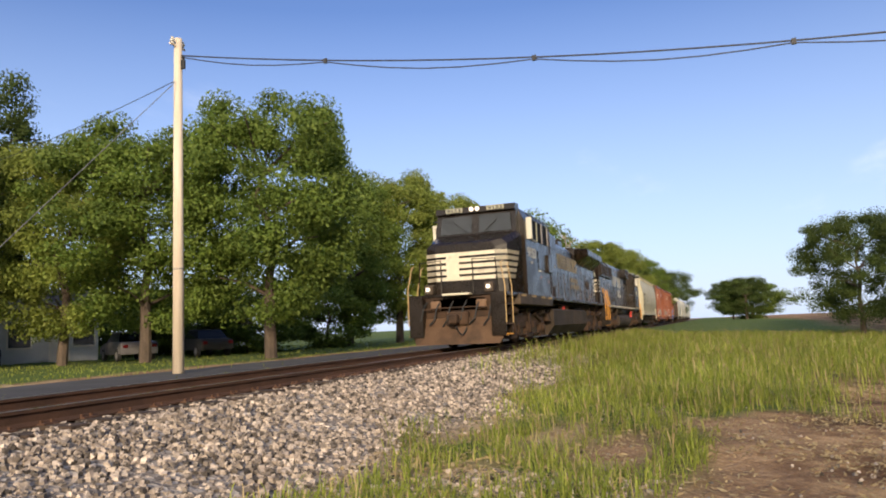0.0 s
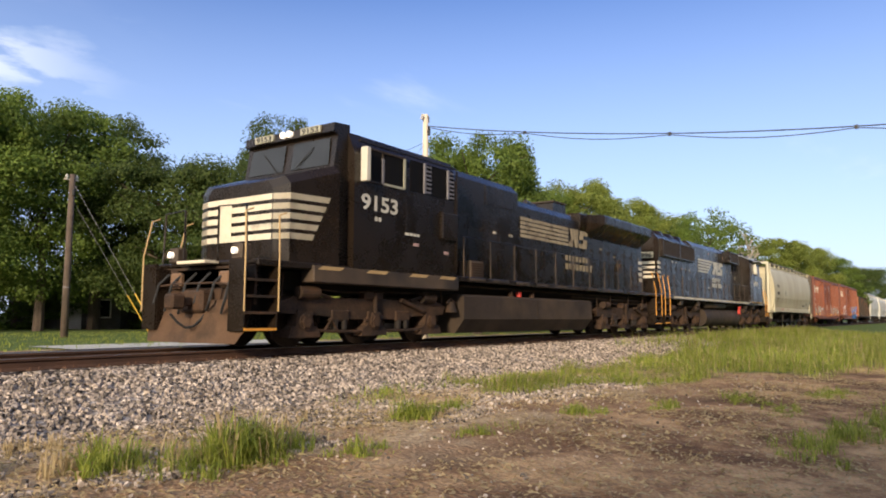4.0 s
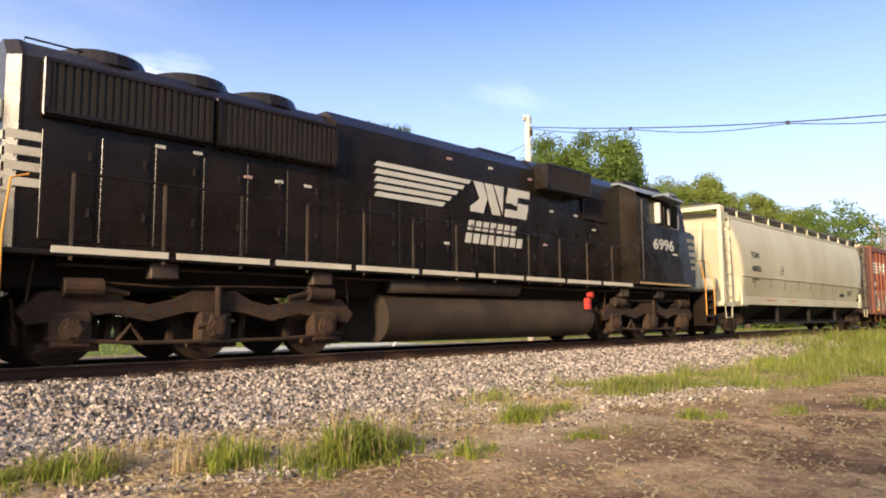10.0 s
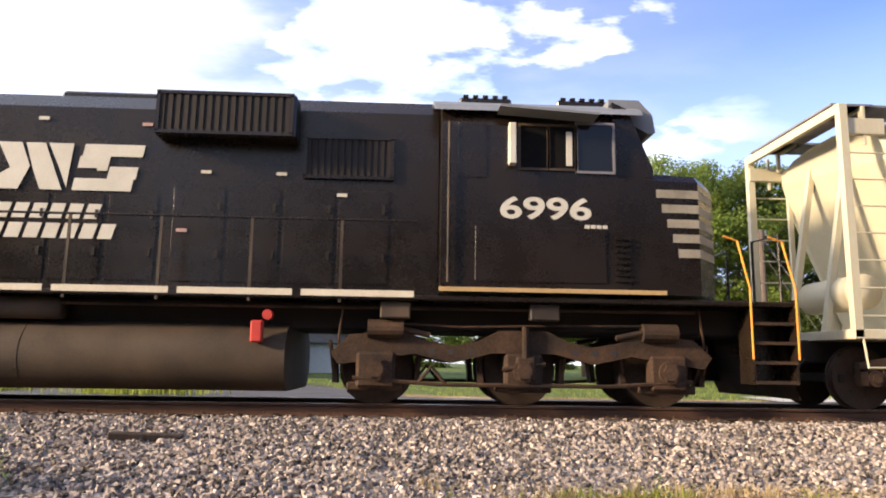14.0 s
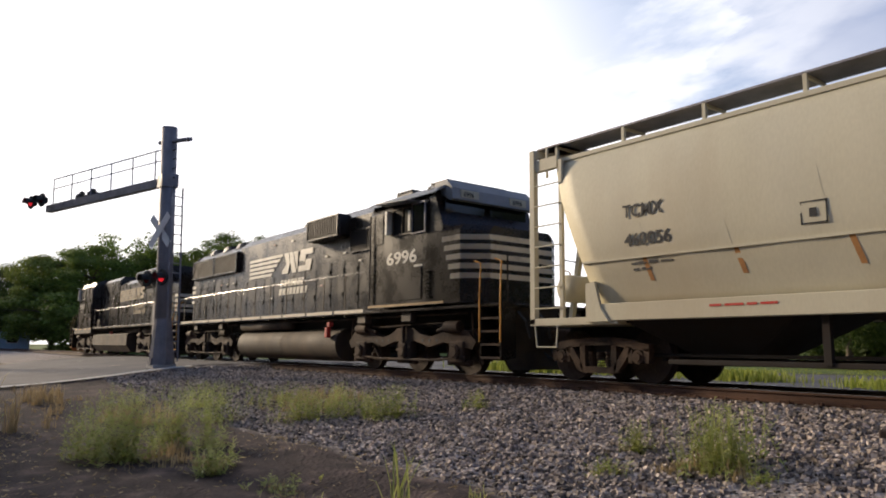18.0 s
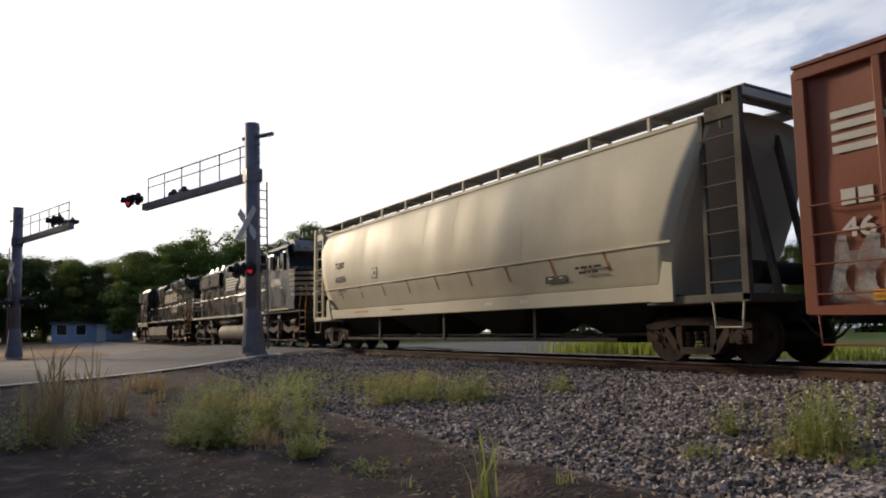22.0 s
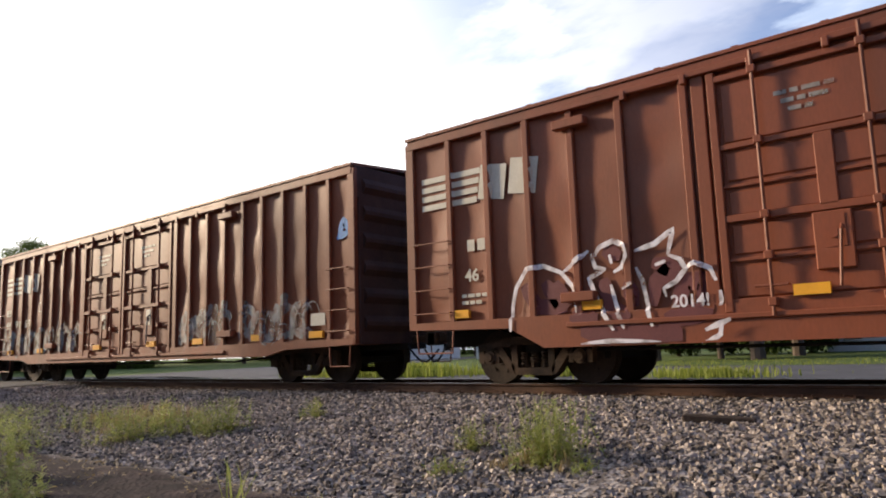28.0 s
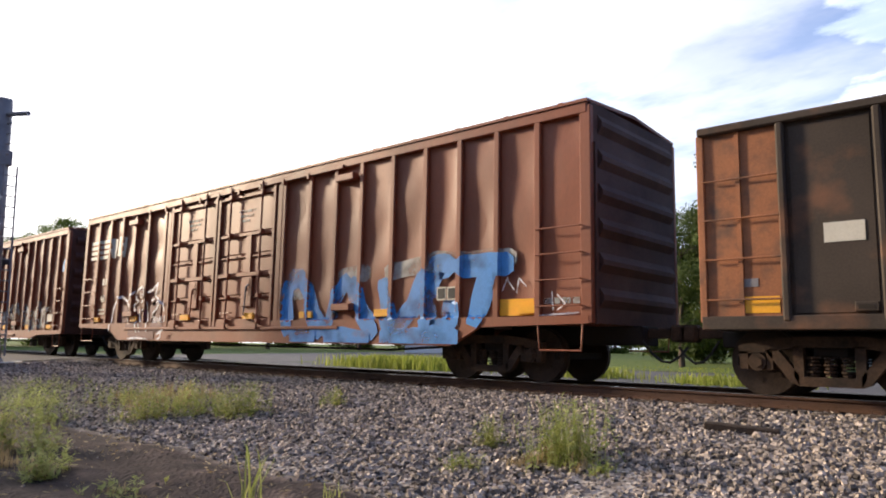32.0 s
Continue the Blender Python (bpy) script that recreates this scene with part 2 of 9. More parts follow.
M = {
    "rail": mat("rail_steel", (0.115, 0.056, 0.032), (0.055, 0.03, 0.02), 2, 60, 0.8, 0.1),
    "railtop": mat("polished_rail", (0.45, 0.43, 0.41), (0.3, 0.28, 0.27), 2, 60, 0.3, 0.9, 0.05),
    "tie": mat("tarred_timber", (0.07, 0.045, 0.031), (0.032, 0.022, 0.017), 3, 30, 0.9, 0, 0.5, stretch=(4, 1, 1), vary=0.3),
    "stone": mat("ballast_stone", (0.42, 0.35, 0.29), (0.13, 0.103, 0.083), 4, 30, 0.9, 0, 0.3, island=0.85),
    "pole": mat("weathered_pole", (0.70, 0.60, 0.47), (0.50, 0.41, 0.31), 2, 40, 0.85, 0, 0.4, stretch=(6, 6, 0.4)),
    "wire": mat("cable_rubber", (0.03, 0.03, 0.035), None, 3, 20, 0.6),
    "bark": mat("bark", (0.13, 0.095, 0.07), (0.06, 0.045, 0.035), 4, 25, 0.9, 0, 0.8, stretch=(1, 1, 0.3), bump_dist=0.05),
    "deadwood": mat("dead_wood", (0.45, 0.40, 0.34), (0.3, 0.26, 0.22), 4, 25, 0.9),
    "leaf_dark": leaf_mat("leaves_dark", (0.036, 0.064, 0.014), (0.095, 0.125, 0.028)),
    "leaf_mid": leaf_mat("leaves_mid", (0.075, 0.125, 0.02), (0.17, 0.225, 0.042)),
    "leaf_light": leaf_mat("leaves_light", (0.13, 0.175, 0.03), (0.25, 0.28, 0.06)),
    "grass": leaf_mat("grass_blades", (0.15, 0.2, 0.026), (0.36, 0.38, 0.075), 0.45),
    "weed": leaf_mat("weed_leaves", (0.24, 0.29, 0.07), (0.46, 0.47, 0.18), 0.45),
    "straw": leaf_mat("dry_grass", (0.30, 0.22, 0.11), (0.42, 0.33, 0.18), 0.3),
    "asphalt": mat("road_asphalt", (0.08, 0.077, 0.082), (0.045, 0.044, 0.048), 0.7, 60, 0.9, 0, 0.3),
    "concrete": mat("pale_concrete", (0.52, 0.50, 0.46), (0.42, 0.4, 0.37), 1.5, 40, 0.9),
    "white": mat("white_paint", (0.78, 0.76, 0.72), (0.66, 0.63, 0.57), 2, 30, 0.6),
    "galv": mat("galvanised_steel", (0.25, 0.24, 0.25), (0.16, 0.15, 0.16), 3, 40, 0.6, 0.3),
    "red_lens": glow("red_signal_lens", (0.8, 0.02, 0.03), 0.8),
    "dark_lens": mat("dark_red_lens", (0.12, 0.01, 0.012), (0.08, 0.008, 0.01), 3, 20, 0.2),
    "flat_black": mat("flat_black_metal", (0.015, 0.015, 0.016), (0.03, 0.03, 0.03), 3, 40, 0.7),
    "siding": mat("house_siding", (0.62, 0.64, 0.68), (0.5, 0.52, 0.56), 1, 20, 0.7),
    "siding_blue": mat("blue_siding", (0.36, 0.46, 0.58), (0.28, 0.38, 0.5), 1, 20, 0.7),
    "siding_cream": mat("peach_siding", (0.62, 0.47, 0.34), (0.5, 0.38, 0.28), 1, 20, 0.7),
    "roofing": mat("shingle_roof", (0.13, 0.12, 0.115), (0.08, 0.075, 0.07), 2, 30, 0.9),
    "glass": glass("dark_glass"),
    "windshield": glass("sky_lit_windshield", (0.05, 0.055, 0.06), 0.06, 0.9),
    "yellow": mat("yellow_plastic", (0.72, 0.46, 0.06), (0.6, 0.36, 0.05), 2, 30, 0.5),
    "blue": mat("blue_plastic", (0.05, 0.18, 0.42), None, 2, 30, 0.5),
}


# ---- mesh helpers ----
def part(name, bm, material, parent=None, label="", smooth=False):
    me = bpy.data.meshes.new(name)
    bm.normal_update()
    bm.to_mesh(me)
    bm.free()
    return link(name, me, material, parent, label, smooth)


def link(name, me, material, parent=None, label="", smooth=False):
    if smooth:
        me.polygons.foreach_set("use_smooth", [True] * len(me.polygons))
    if not me.materials:
        me.materials.append(M[material] if isinstance(material, str) else material)
    ob = new(name, me)
    ob.parent = parent
    return tagged(ob, label)


def box(bm, x0, x1, y0, y1, z0, z1, bev=0.0):
    v = [bm.verts.new((x, y, z)) for x in (x0, x1) for y in (y0, y1) for z in (z0, z1)]
    f = [bm.faces.new([v[i] for i in q]) for q in ((0, 1, 3, 2), (4, 6, 7, 5), (0, 4, 5, 1), (2, 3, 7, 6), (0, 2, 6, 4), (1, 5, 7, 3))]
    if bev:
        bmesh.ops.bevel(bm, geom=list({e for q in f for e in q.edges}), offset=bev, segments=1, affect="EDGES")
    return bm


def rod(bm, p, q, r, seg=8, r2=None):
    """A round bar from p to q."""
    p, q = Vector(p), Vector(q)
    d = q - p
    m = Matrix.Translation((p + q) / 2) @ d.to_track_quat("Z", "Y").to_matrix().to_4x4()
    bmesh.ops.create_cone(bm, cap_ends=True, segments=seg, radius1=r, radius2=r if r2 is None else r2, depth=d.length, matrix=m)
    return bm


def pipe(bm, pts, r, seg=6):
    """One bent tube through pts."""
    pts = [Vector(p) for p in pts]
    rings, side = [], None
    for i, p in enumerate(pts):
        d = (pts[min(i + 1, len(pts) - 1)] - pts[max(i - 1, 0)]).normalized()
        side = (side - d * side.dot(d)).normalized() if side and (side - d * side.dot(d)).length > 0.1 else d.orthogonal().normalized()
        up = d.cross(side)
        rings.append([bm.verts.new(p + (side * math.cos(a) + up * math.sin(a)) * r) for a in (2 * math.pi * k / seg for k in range(seg))])
    for a, b in zip(rings, rings[1:]):
        for k in range(seg):
            bm.faces.new((a[k], a[(k + 1) % seg], b[(k + 1) % seg], b[k]))
    bm.faces.new(rings[0][::-1]), bm.faces.new(rings[-1])
    return bm


def prism(bm, pts, lo, hi, axis="y"):
    """The outline pts, swept along an axis. y: pts are (x, z); x: pts are (y, z); z: pts are (x, y)."""
    def at(p, k):
        return {"y": (p[0], k, p[1]), "x": (k, p[0], p[1]), "z": (p[0], p[1], k)}[axis]
    a, b = [bm.verts.new(at(p, lo)) for p in pts], [bm.verts.new(at(p, hi)) for p in pts]
    n = len(pts)
    bm.faces.new(a), bm.faces.new(b[::-1])
    for i in range(n):
        bm.faces.new((a[i], b[i], b[(i + 1) % n], a[(i + 1) % n]))
    bmesh.ops.recalc_face_normals(bm, faces=bm.faces[:])
    return bm


def B():
    return bmesh.new()


def empty(name, x, y, z, label, category, group="", kind=""):
    return_ob = new(name)
    return_ob.location = (x, y, z)
    return tagged(return_ob, label, category, group, kind)


# ---- ground ----
def smooth(a, b, x):
    t = min(max((x - a) / (b - a), 0.0), 1.0)
    return t * t * (3 - 2 * t)


def lerp(a, b, t):
    return a + (b - a) * t


def lot_edge(x):
    """Far edge of the lane, which widens into a lot by the crossing."""
    return lerp(20.6, 30.0, smooth(1.0, -5.0, x))


ROAD_X, ROAD_SLOPE = -24.4, -0.45     # the crossing's near edge at y = 11.34, and metres in x per metre in y
ROAD_W = 16.0


def road_edge(y):
    return ROAD_X + ROAD_SLOPE * (y - TRACK_Y)


def toe(x):
    """y at which the ballast meets the ground."""
    return lerp(4.75, 7.7, smooth(-3.0, 4.0, x))


def base_z(x, y):
    near = -0.66 - 0.036 * (7.7 - y) if y > -3 else -1.05
    rise = smooth(-11.0, -21.0, x)
    near = lerp(near, -0.42 + 0.02 * (y - 6.6), rise)
    far = lerp(-0.42, -0.38, smooth(14, 30, y))
    z = lerp(near, far, smooth(8.0, 14.0, y))
    return lerp(z, -0.2, smooth(60, 160, math.hypot(x, y)))


def ground_z(x, y):
    z = base_z(x, y)
    d = abs(y - TRACK_Y)
    road = min(smooth(road_edge(y) + 1.5, road_edge(y), x), smooth(road_edge(y) - ROAD_W - 1.5, road_edge(y) - ROAD_W, x))
    bed = -0.205
    if d < 1.55:
        top = lerp(-0.2, bed, smooth(1.29, 1.36, d))
    elif y < TRACK_Y:
        top = lerp(bed, z, min((TRACK_Y - 1.55 - y) / (TRACK_Y - 1.55 - toe(x)), 1.0) ** 0.9) if y > toe(x) else z
    else:
        top = lerp(bed, z, min((d - 1.55) / 1.5, 1.0))
    z = max(top, z) if d < 8 else z
    if x < -1.0 and y < 6.0:      # a low bank and old wheel ruts in the black earth
        k = smooth(-1.0, -4.0, x) * smooth(-22, -16, x)
        z += k * (0.07 * math.exp(-((y - 4.2 - 0.35 * noise.noise(Vector((x * 0.5, 0, 2.0)))) / 0.33) ** 2) - 0.05 * math.exp(-((y - 3.1 - 0.12 * (x + 8)) / 0.28) ** 2))
    if road > 0:
        z = lerp(z, lerp(-0.03, z + 0.06, smooth(2.0, 9.0, d)), road)
    return z


def gravel_amount(x, y):
    """1 on ballast, 0 on earth."""
    wob = 0.5 * noise.noise(Vector((x * 0.4, y * 0.4, 3.1))) + 0.3 * noise.noise(Vector((x * 1.7, y * 1.7, 8.0)))
    if y < TRACK_Y:
        k = smooth(-1.0, -3.5, x)      # the black earth in the west, shade painted in, ends sharply
        return smooth(toe(x) - lerp(0.75, 0.16, k), toe(x) + lerp(0.35, 0.12, k), y + wob * lerp(1.0, 0.55, k))
    return smooth(TRACK_Y + 3.6, TRACK_Y + 2.4, y + wob)


def grass_amount(x, y):
    wob = 1.3 * noise.noise(Vector((x * 0.13, y * 0.22, 1.7))) + 0.5 * noise.noise(Vector((x * 0.8, y * 0.8, 5.0)))
    if y > TRACK_Y:
        return smooth(lot_edge(x) + 0.9, lot_edge(x) + 1.9, y + 0.4 * wob) * smooth(road_edge(y) + 1.0, road_edge(y) + 3.0, x) if x > -20 else smooth(16, 19, y + wob)
    ragged = smooth(-0.1, 0.35, noise.noise(Vector((x * 0.55, y * 1.1, 7.7))) + smooth(16, 27, x) + 0.35 * smooth(5.0, 6.5, y))
    a = ragged * smooth(7.0, 13.0, x) * smooth(lerp(6.2, 2.0, smooth(8, 21, x)), lerp(7.0, 3.4, smooth(8, 21, x)), y + 0.5 * wob) * (1 - gravel_amount(x, y))
    b = smooth(20, 40, x + 2 * wob) * smooth(-12, -6, y + 2 * wob)
    return min(1.0, max(a, b))


def spread(lo, hi, c0, c1, step, grow):
    """Coordinates from lo to hi, step apart between c0 and c1 and growing outside."""
    out = [c0 + i * step for i in range(int((c1 - c0) / step) + 1)]
    s, x = step, c0
    while x > lo:
        s *= grow
        x -= s
        out.insert(0, x)
    s, x = step, out[-1]
    while x < hi:
        s *= grow
        x += s
        out.append(x)
    return out


def make_ground():
    xs, ys = spread(-900, 1500, -40, 42, 0.3, 1.13), spread(-700, 900, -3, 23, 0.2, 1.16)
    verts, zone = [], []
    for y in ys:
        for x in xs:
            rough_ = 0.03 * noise.noise(Vector((x * 1.1, y * 1.1, 0))) + 0.015 * noise.noise(Vector((x * 4, y * 4, 2)))
            verts.append((x, y, ground_z(x, y) + (rough_ if abs(y - TRACK_Y) > 1.7 else 0)))
            zone.append((gravel_amount(x, y), grass_amount(x, y), smooth(1.5, 1.36, abs(y - TRACK_Y)), 1))
    nx = len(xs)
    faces = [(j * nx + i, j * nx + i + 1, (j + 1) * nx + i + 1, (j + 1) * nx + i) for j in range(len(ys) - 1) for i in range(nx - 1)]
    me = bpy.data.meshes.new("ground")
    me.from_pydata(verts, [], faces)
    # red and green: tree shade painted on east and west earth; blue: chaff band
    shade_and_chaff = [(smooth(-4.0, 1.0, x) * smooth(5.4, 3.2, y + 1.3 * noise.noise(Vector((x * 0.3, y * 0.45, 9.1))) + 0.5 * noise.noise(Vector((x * 1.3, y * 1.6, 2.2)))) * smooth(2.0, 6.0, x), smooth(1.0, -4.0, x + 0.8 * noise.noise(Vector((x * 0.5, y * 0.5, 4.4)))) * smooth(-60, -30, x), smooth(-1.5, 1.0, x) * smooth(26, 14, x) * smooth(1.5, 0.5, abs(y - toe(x) + 0.75 + 0.5 * noise.noise(Vector((x * 0.8, y * 0.8, 6.1))))), 1) for y in ys for x in xs]
    me.color_attributes.new("shade_and_chaff", "FLOAT_COLOR", "POINT").data.foreach_set("color", np.array(shade_and_chaff, dtype=np.float32).ravel())
    at = me.color_attributes.new("cover", "FLOAT_COLOR", "POINT")
    at.data.foreach_set("color", np.array(zone, dtype=np.float32).ravel())
    m = bpy.data.materials.new("earth_gravel_and_turf")
    m.use_nodes = True
    n, l = m.node_tree.nodes, m.node_tree.links
    p = n["Principled BSDF"]
    co = n.new("ShaderNodeTexCoord")

    def tex(s, d=6.0, r=0.6):
        t = n.new("ShaderNodeTexNoise")
        t.inputs["Scale"].default_value, t.inputs["Detail"].default_value, t.inputs["Roughness"].default_value = s, d, r
        l.new(co.outputs["Object"], t.inputs["Vector"])
        return t.outputs[0]

    def ramp(v, *stops):
        r = n.new("ShaderNodeValToRGB")
        while len(r.color_ramp.elements) < len(stops):
            r.color_ramp.elements.new(0.5)
        for e, (q, c) in zip(r.color_ramp.elements, stops):
            e.position, e.color = q, (*c, 1)
        l.new(v, r.inputs[0])
        return r.outputs[0]

    def mix(f, a, b):
        k = n.new("ShaderNodeMix")
        k.data_type = "RGBA"
        l.new(f, k.inputs["Factor"]), l.new(a, k.inputs["A"]), l.new(b, k.inputs["B"])
        return k.outputs["Result"]

    earth = ramp(tex(0.9), (0.3, (0.15, 0.08, 0.042)), (0.5, (0.345, 0.2, 0.105)), (0.72, (0.57, 0.385, 0.215)))
    grit = ramp(tex(26, 3), (0.42, (0.12, 0.07, 0.04)), (0.56, (0.31, 0.2, 0.115)), (0.68, (0.52, 0.40, 0.26)))
    half = n.new("ShaderNodeMix")
    half.data_type = "RGBA"
    half.inputs["Factor"].default_value = 0.5
    l.new(earth, half.inputs["A"]), l.new(grit, half.inputs["B"])
    cell = n.new("ShaderNodeTexVoronoi")
    cell.inputs["Scale"].default_value = 19
    l.new(co.outputs["Object"], cell.inputs["Vector"])
    stones = ramp(cell.outputs["Color"], (0.15, (0.11, 0.092, 0.08)), (0.5, (0.26, 0.22, 0.19)), (0.9, (0.45, 0.40, 0.35)))
    turf = ramp(tex(3.5), (0.3, (0.05, 0.085, 0.02)), (0.55, (0.105, 0.145, 0.033)), (0.75, (0.19, 0.175, 0.07)))
    att = n.new("ShaderNodeAttribute")
    att.attribute_name = "cover"
    sep = n.new("ShaderNodeSeparateColor")
    l.new(att.outputs["Color"], sep.inputs[0])
    # track bed: oil dirt, with shade between ties and under cars in the colour
    oily_shade = ramp(tex(7), (0.35, (0.028, 0.019, 0.014)), (0.65, (0.07, 0.047, 0.033)))
    straw = ramp(tex(14, 4), (0.4, (0.30, 0.205, 0.115)), (0.62, (0.55, 0.42, 0.26)))
    patch = n.new("ShaderNodeMapRange")
    patch.interpolation_type = "SMOOTHSTEP"
    patch.inputs["From Min"].default_value, patch.inputs["From Max"].default_value = 0.5, 0.64
    l.new(tex(0.55, 4), patch.inputs["Value"])
    soil_attr = n.new("ShaderNodeAttribute")
    soil_attr.attribute_name = "shade_and_chaff"
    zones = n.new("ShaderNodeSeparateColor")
    l.new(soil_attr.outputs["Color"], zones.inputs[0])
    # darker ramp that puts the tree shade on the east earth into its colour
    shaded_earth = ramp(tex(0.8, 10.0, 0.72), (0.36, (0.07, 0.036, 0.018)), (0.48, (0.2, 0.108, 0.054)), (0.6, (0.5, 0.32, 0.165)))
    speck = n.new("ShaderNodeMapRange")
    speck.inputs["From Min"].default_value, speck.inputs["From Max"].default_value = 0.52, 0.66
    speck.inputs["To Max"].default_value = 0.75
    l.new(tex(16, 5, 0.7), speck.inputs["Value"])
    gritty = mix(speck.outputs[0], shaded_earth, grit)
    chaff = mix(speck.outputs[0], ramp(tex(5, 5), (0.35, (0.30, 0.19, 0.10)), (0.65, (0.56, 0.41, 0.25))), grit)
    # the last ramp is dark west soil with the shade over it painted in
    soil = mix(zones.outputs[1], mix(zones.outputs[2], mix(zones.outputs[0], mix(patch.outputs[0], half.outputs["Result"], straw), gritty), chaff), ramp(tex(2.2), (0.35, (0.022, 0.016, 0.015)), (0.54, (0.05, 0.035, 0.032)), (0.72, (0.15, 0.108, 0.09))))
    col = mix(sep.outputs[2], mix(sep.outputs[1], mix(sep.outputs[0], soil, stones), turf), oily_shade)
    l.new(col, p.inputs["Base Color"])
    p.inputs["Roughness"].default_value = 0.95
    p.inputs["Specular IOR Level"].default_value = 0.2
    bump = n.new("ShaderNodeBump")
    bump.inputs["Strength"].default_value, bump.inputs["Distance"].default_value = 0.7, 0.03
    l.new(cell.outputs["Distance"], bump.inputs["Height"])
    b2 = n.new("ShaderNodeBump")
    b2.inputs["Strength"].default_value, b2.inputs["Distance"].default_value = 0.6, 0.04
    l.new(tex(9, 6), b2.inputs["Height"]), l.new(bump.outputs[0], b2.inputs["Normal"])
    l.new(b2.outputs[0], p.inputs["Normal"])
    tagged(link("ground", me, m, None, "brown earth with pale railway ballast and rough grass", smooth=True), category="ground", kind="structure")


make_ground()


def make_stones():
    """Loose crushed stone on the ballast bed and shoulders, thick near the camera."""
    rng_ = np.random.default_rng(4)
    shapes = []
    for _ in range(12):
        v = np.array([(x, y, z) for x in (-1, 1) for y in (-1, 1) for z in (-1, 1)], float)
        v *= rng_.uniform(0.55, 1.15, (8, 3))
        shapes.append(v * rng_.uniform(0.7, 1.2, 3))
    quads = np.array([(0, 1, 3, 2), (4, 6, 7, 5), (0, 4, 5, 1), (2, 3, 7, 6), (0, 2, 6, 4), (1, 5, 7, 3)])
    vs, fs, k = [], [], 0
    tries = 0
    while k < 97000 and tries < 620000:
        tries += 1
        spill = tries > 480000 or k >= 85000      # stones that rolled out over the earth at the foot of the bed
        x = rng_.uniform(0.8, 15) if spill else rng_.uniform(-24, 34)
        y = toe(x) - 2.4 * rng_.random() ** 1.5 - max(0, x - 7) * 0.06 if spill else rng_.uniform(2.6, 14.2)
        if abs(y - TRACK_Y) < 1.32 and rng_.random() < (0.97 if abs(y - TRACK_Y) < 0.9 else 0.45):
            continue
        if x < road_edge(y) + 0.4:
            continue
        g = gravel_amount(x, y)
        if y > 12.8 and rng_.random() < 0.7:
            continue
        thin = min(1.0, 13.0 / math.hypot(x, y)) ** 1.2
        if spill:
            if noise.noise(Vector((x * 0.9, y * 1.3, 12.5))) < rng_.uniform(-0.35, 0.3):
                continue
            g = 0.4 if rng_.random() < 0.75 else 1.0
        elif rng_.random() > max(g, (0.03 if x > 0 else 0.006) if y < 8 else 0) * thin:
            continue
        r = rng_.uniform(0.011, 0.027) * (1.0 if g > 0.5 else 0.62)
        a, b = rng_.uniform(0, 6.28, 2)
        ca, sa_, cb, sb = math.cos(a), math.sin(a), math.cos(b), math.sin(b)
        rot = np.array([[ca, -sa_, 0], [sa_, ca, 0], [0, 0, 1]]) @ np.array([[1, 0, 0], [0, cb, -sb], [0, sb, cb]])
        v = shapes[k % 12] @ rot.T * r + (x, y, ground_z(x, y) + r * 0.55)
        vs.append(v)
        fs.append(quads + 8 * k)
        k += 1
    me = bpy.data.meshes.new("ballast_stones")
    me.from_pydata(np.concatenate(vs).tolist(), [], np.concatenate(fs).tolist())
    tagged(link("ballast_stones", me, "stone", None, "loose grey and tan crushed ballast stone beside the rails"), category="gravel", kind="stuff")


make_stones()


# ---- track ----
def make_track():
    t = tagged(new("railway_track"), "single railway track with rusty rails on timber ties", "railway track", kind="structure")
    t.location = (0, TRACK_Y, 0)
    prof = [(-0.075, -0.17), (0.075, -0.17), (0.075, -0.155), (0.012, -0.125), (0.01, -0.05), (0.036, -0.035), (0.036, -0.004), (-0.036, -0.004),
            (-0.036, -0.035), (-0.01, -0.05), (-0.012, -0.125), (-0.075, -0.155)]
    for y in (-0.755, 0.755):
        r = part("rail", prism(B(), [(y + a, b) for a, b in prof], -420, 700, "x"), "rail", t, "rusty brown steel rail")
        part("rail_head", box(B(), -420, 700, y - 0.032, y + 0.032, -0.004, 0.0), "railtop", r, "worn shiny rail head")
    tie = box(B(), -0.115, 0.115, -1.29, 1.29, -0.33, -0.163, 0.012)
    plate = B()
    for y in (-0.755, 0.755):
        box(plate, -0.09, 0.09, y - 0.17, y + 0.17, -0.163, -0.148)
        for sx in (-0.06, 0.06):
            for sy in (-0.1, 0.1):
                box(plate, sx - 0.012, sx + 0.012, y + sy - 0.014, y + sy + 0.014, -0.148, -0.12)
    tie_me, plate_me = bpy.data.meshes.new("tie"), bpy.data.meshes.new("tie_plates")
    tie.to_mesh(tie_me), plate.to_mesh(plate_me)
    rnd = random.Random(3)
    for i in range(230):
        x = -46 + i * 0.495
        if road_edge(TRACK_Y) - ROAD_W < x < road_edge(TRACK_Y):
            continue
        o = link("tie", tie_me, "tie", t)
        o.matrix_basis = pose(x, rnd.uniform(-0.05, 0.05), rnd.uniform(-0.008, 0.004), 0, 0, rnd.uniform(-0.8, 0.8))
        link("tie_plate", plate_me, "rail", o)


make_track()


# ---- roads ----
def strip(name, pts_fn, nu, nv, material, label, category, lift=0.02):
    """A paved sheet that follows the ground."""
    verts, faces = [], []
    for j in range(nv + 1):
        for i in range(nu + 1):
            x, y = pts_fn(i / nu, j / nv)
            verts.append((x, y, ground_z(x, y) + lift))
    for j in range(nv):
        for i in range(nu):
            a = j * (nu + 1) + i
            faces.append((a, a + 1, a + nu + 2, a + nu + 1))
    me = bpy.data.meshes.new(name)
    me.from_pydata(verts, [], faces)
    return tagged(link(name, me, material, None, label, smooth=True), category=category, kind="structure")


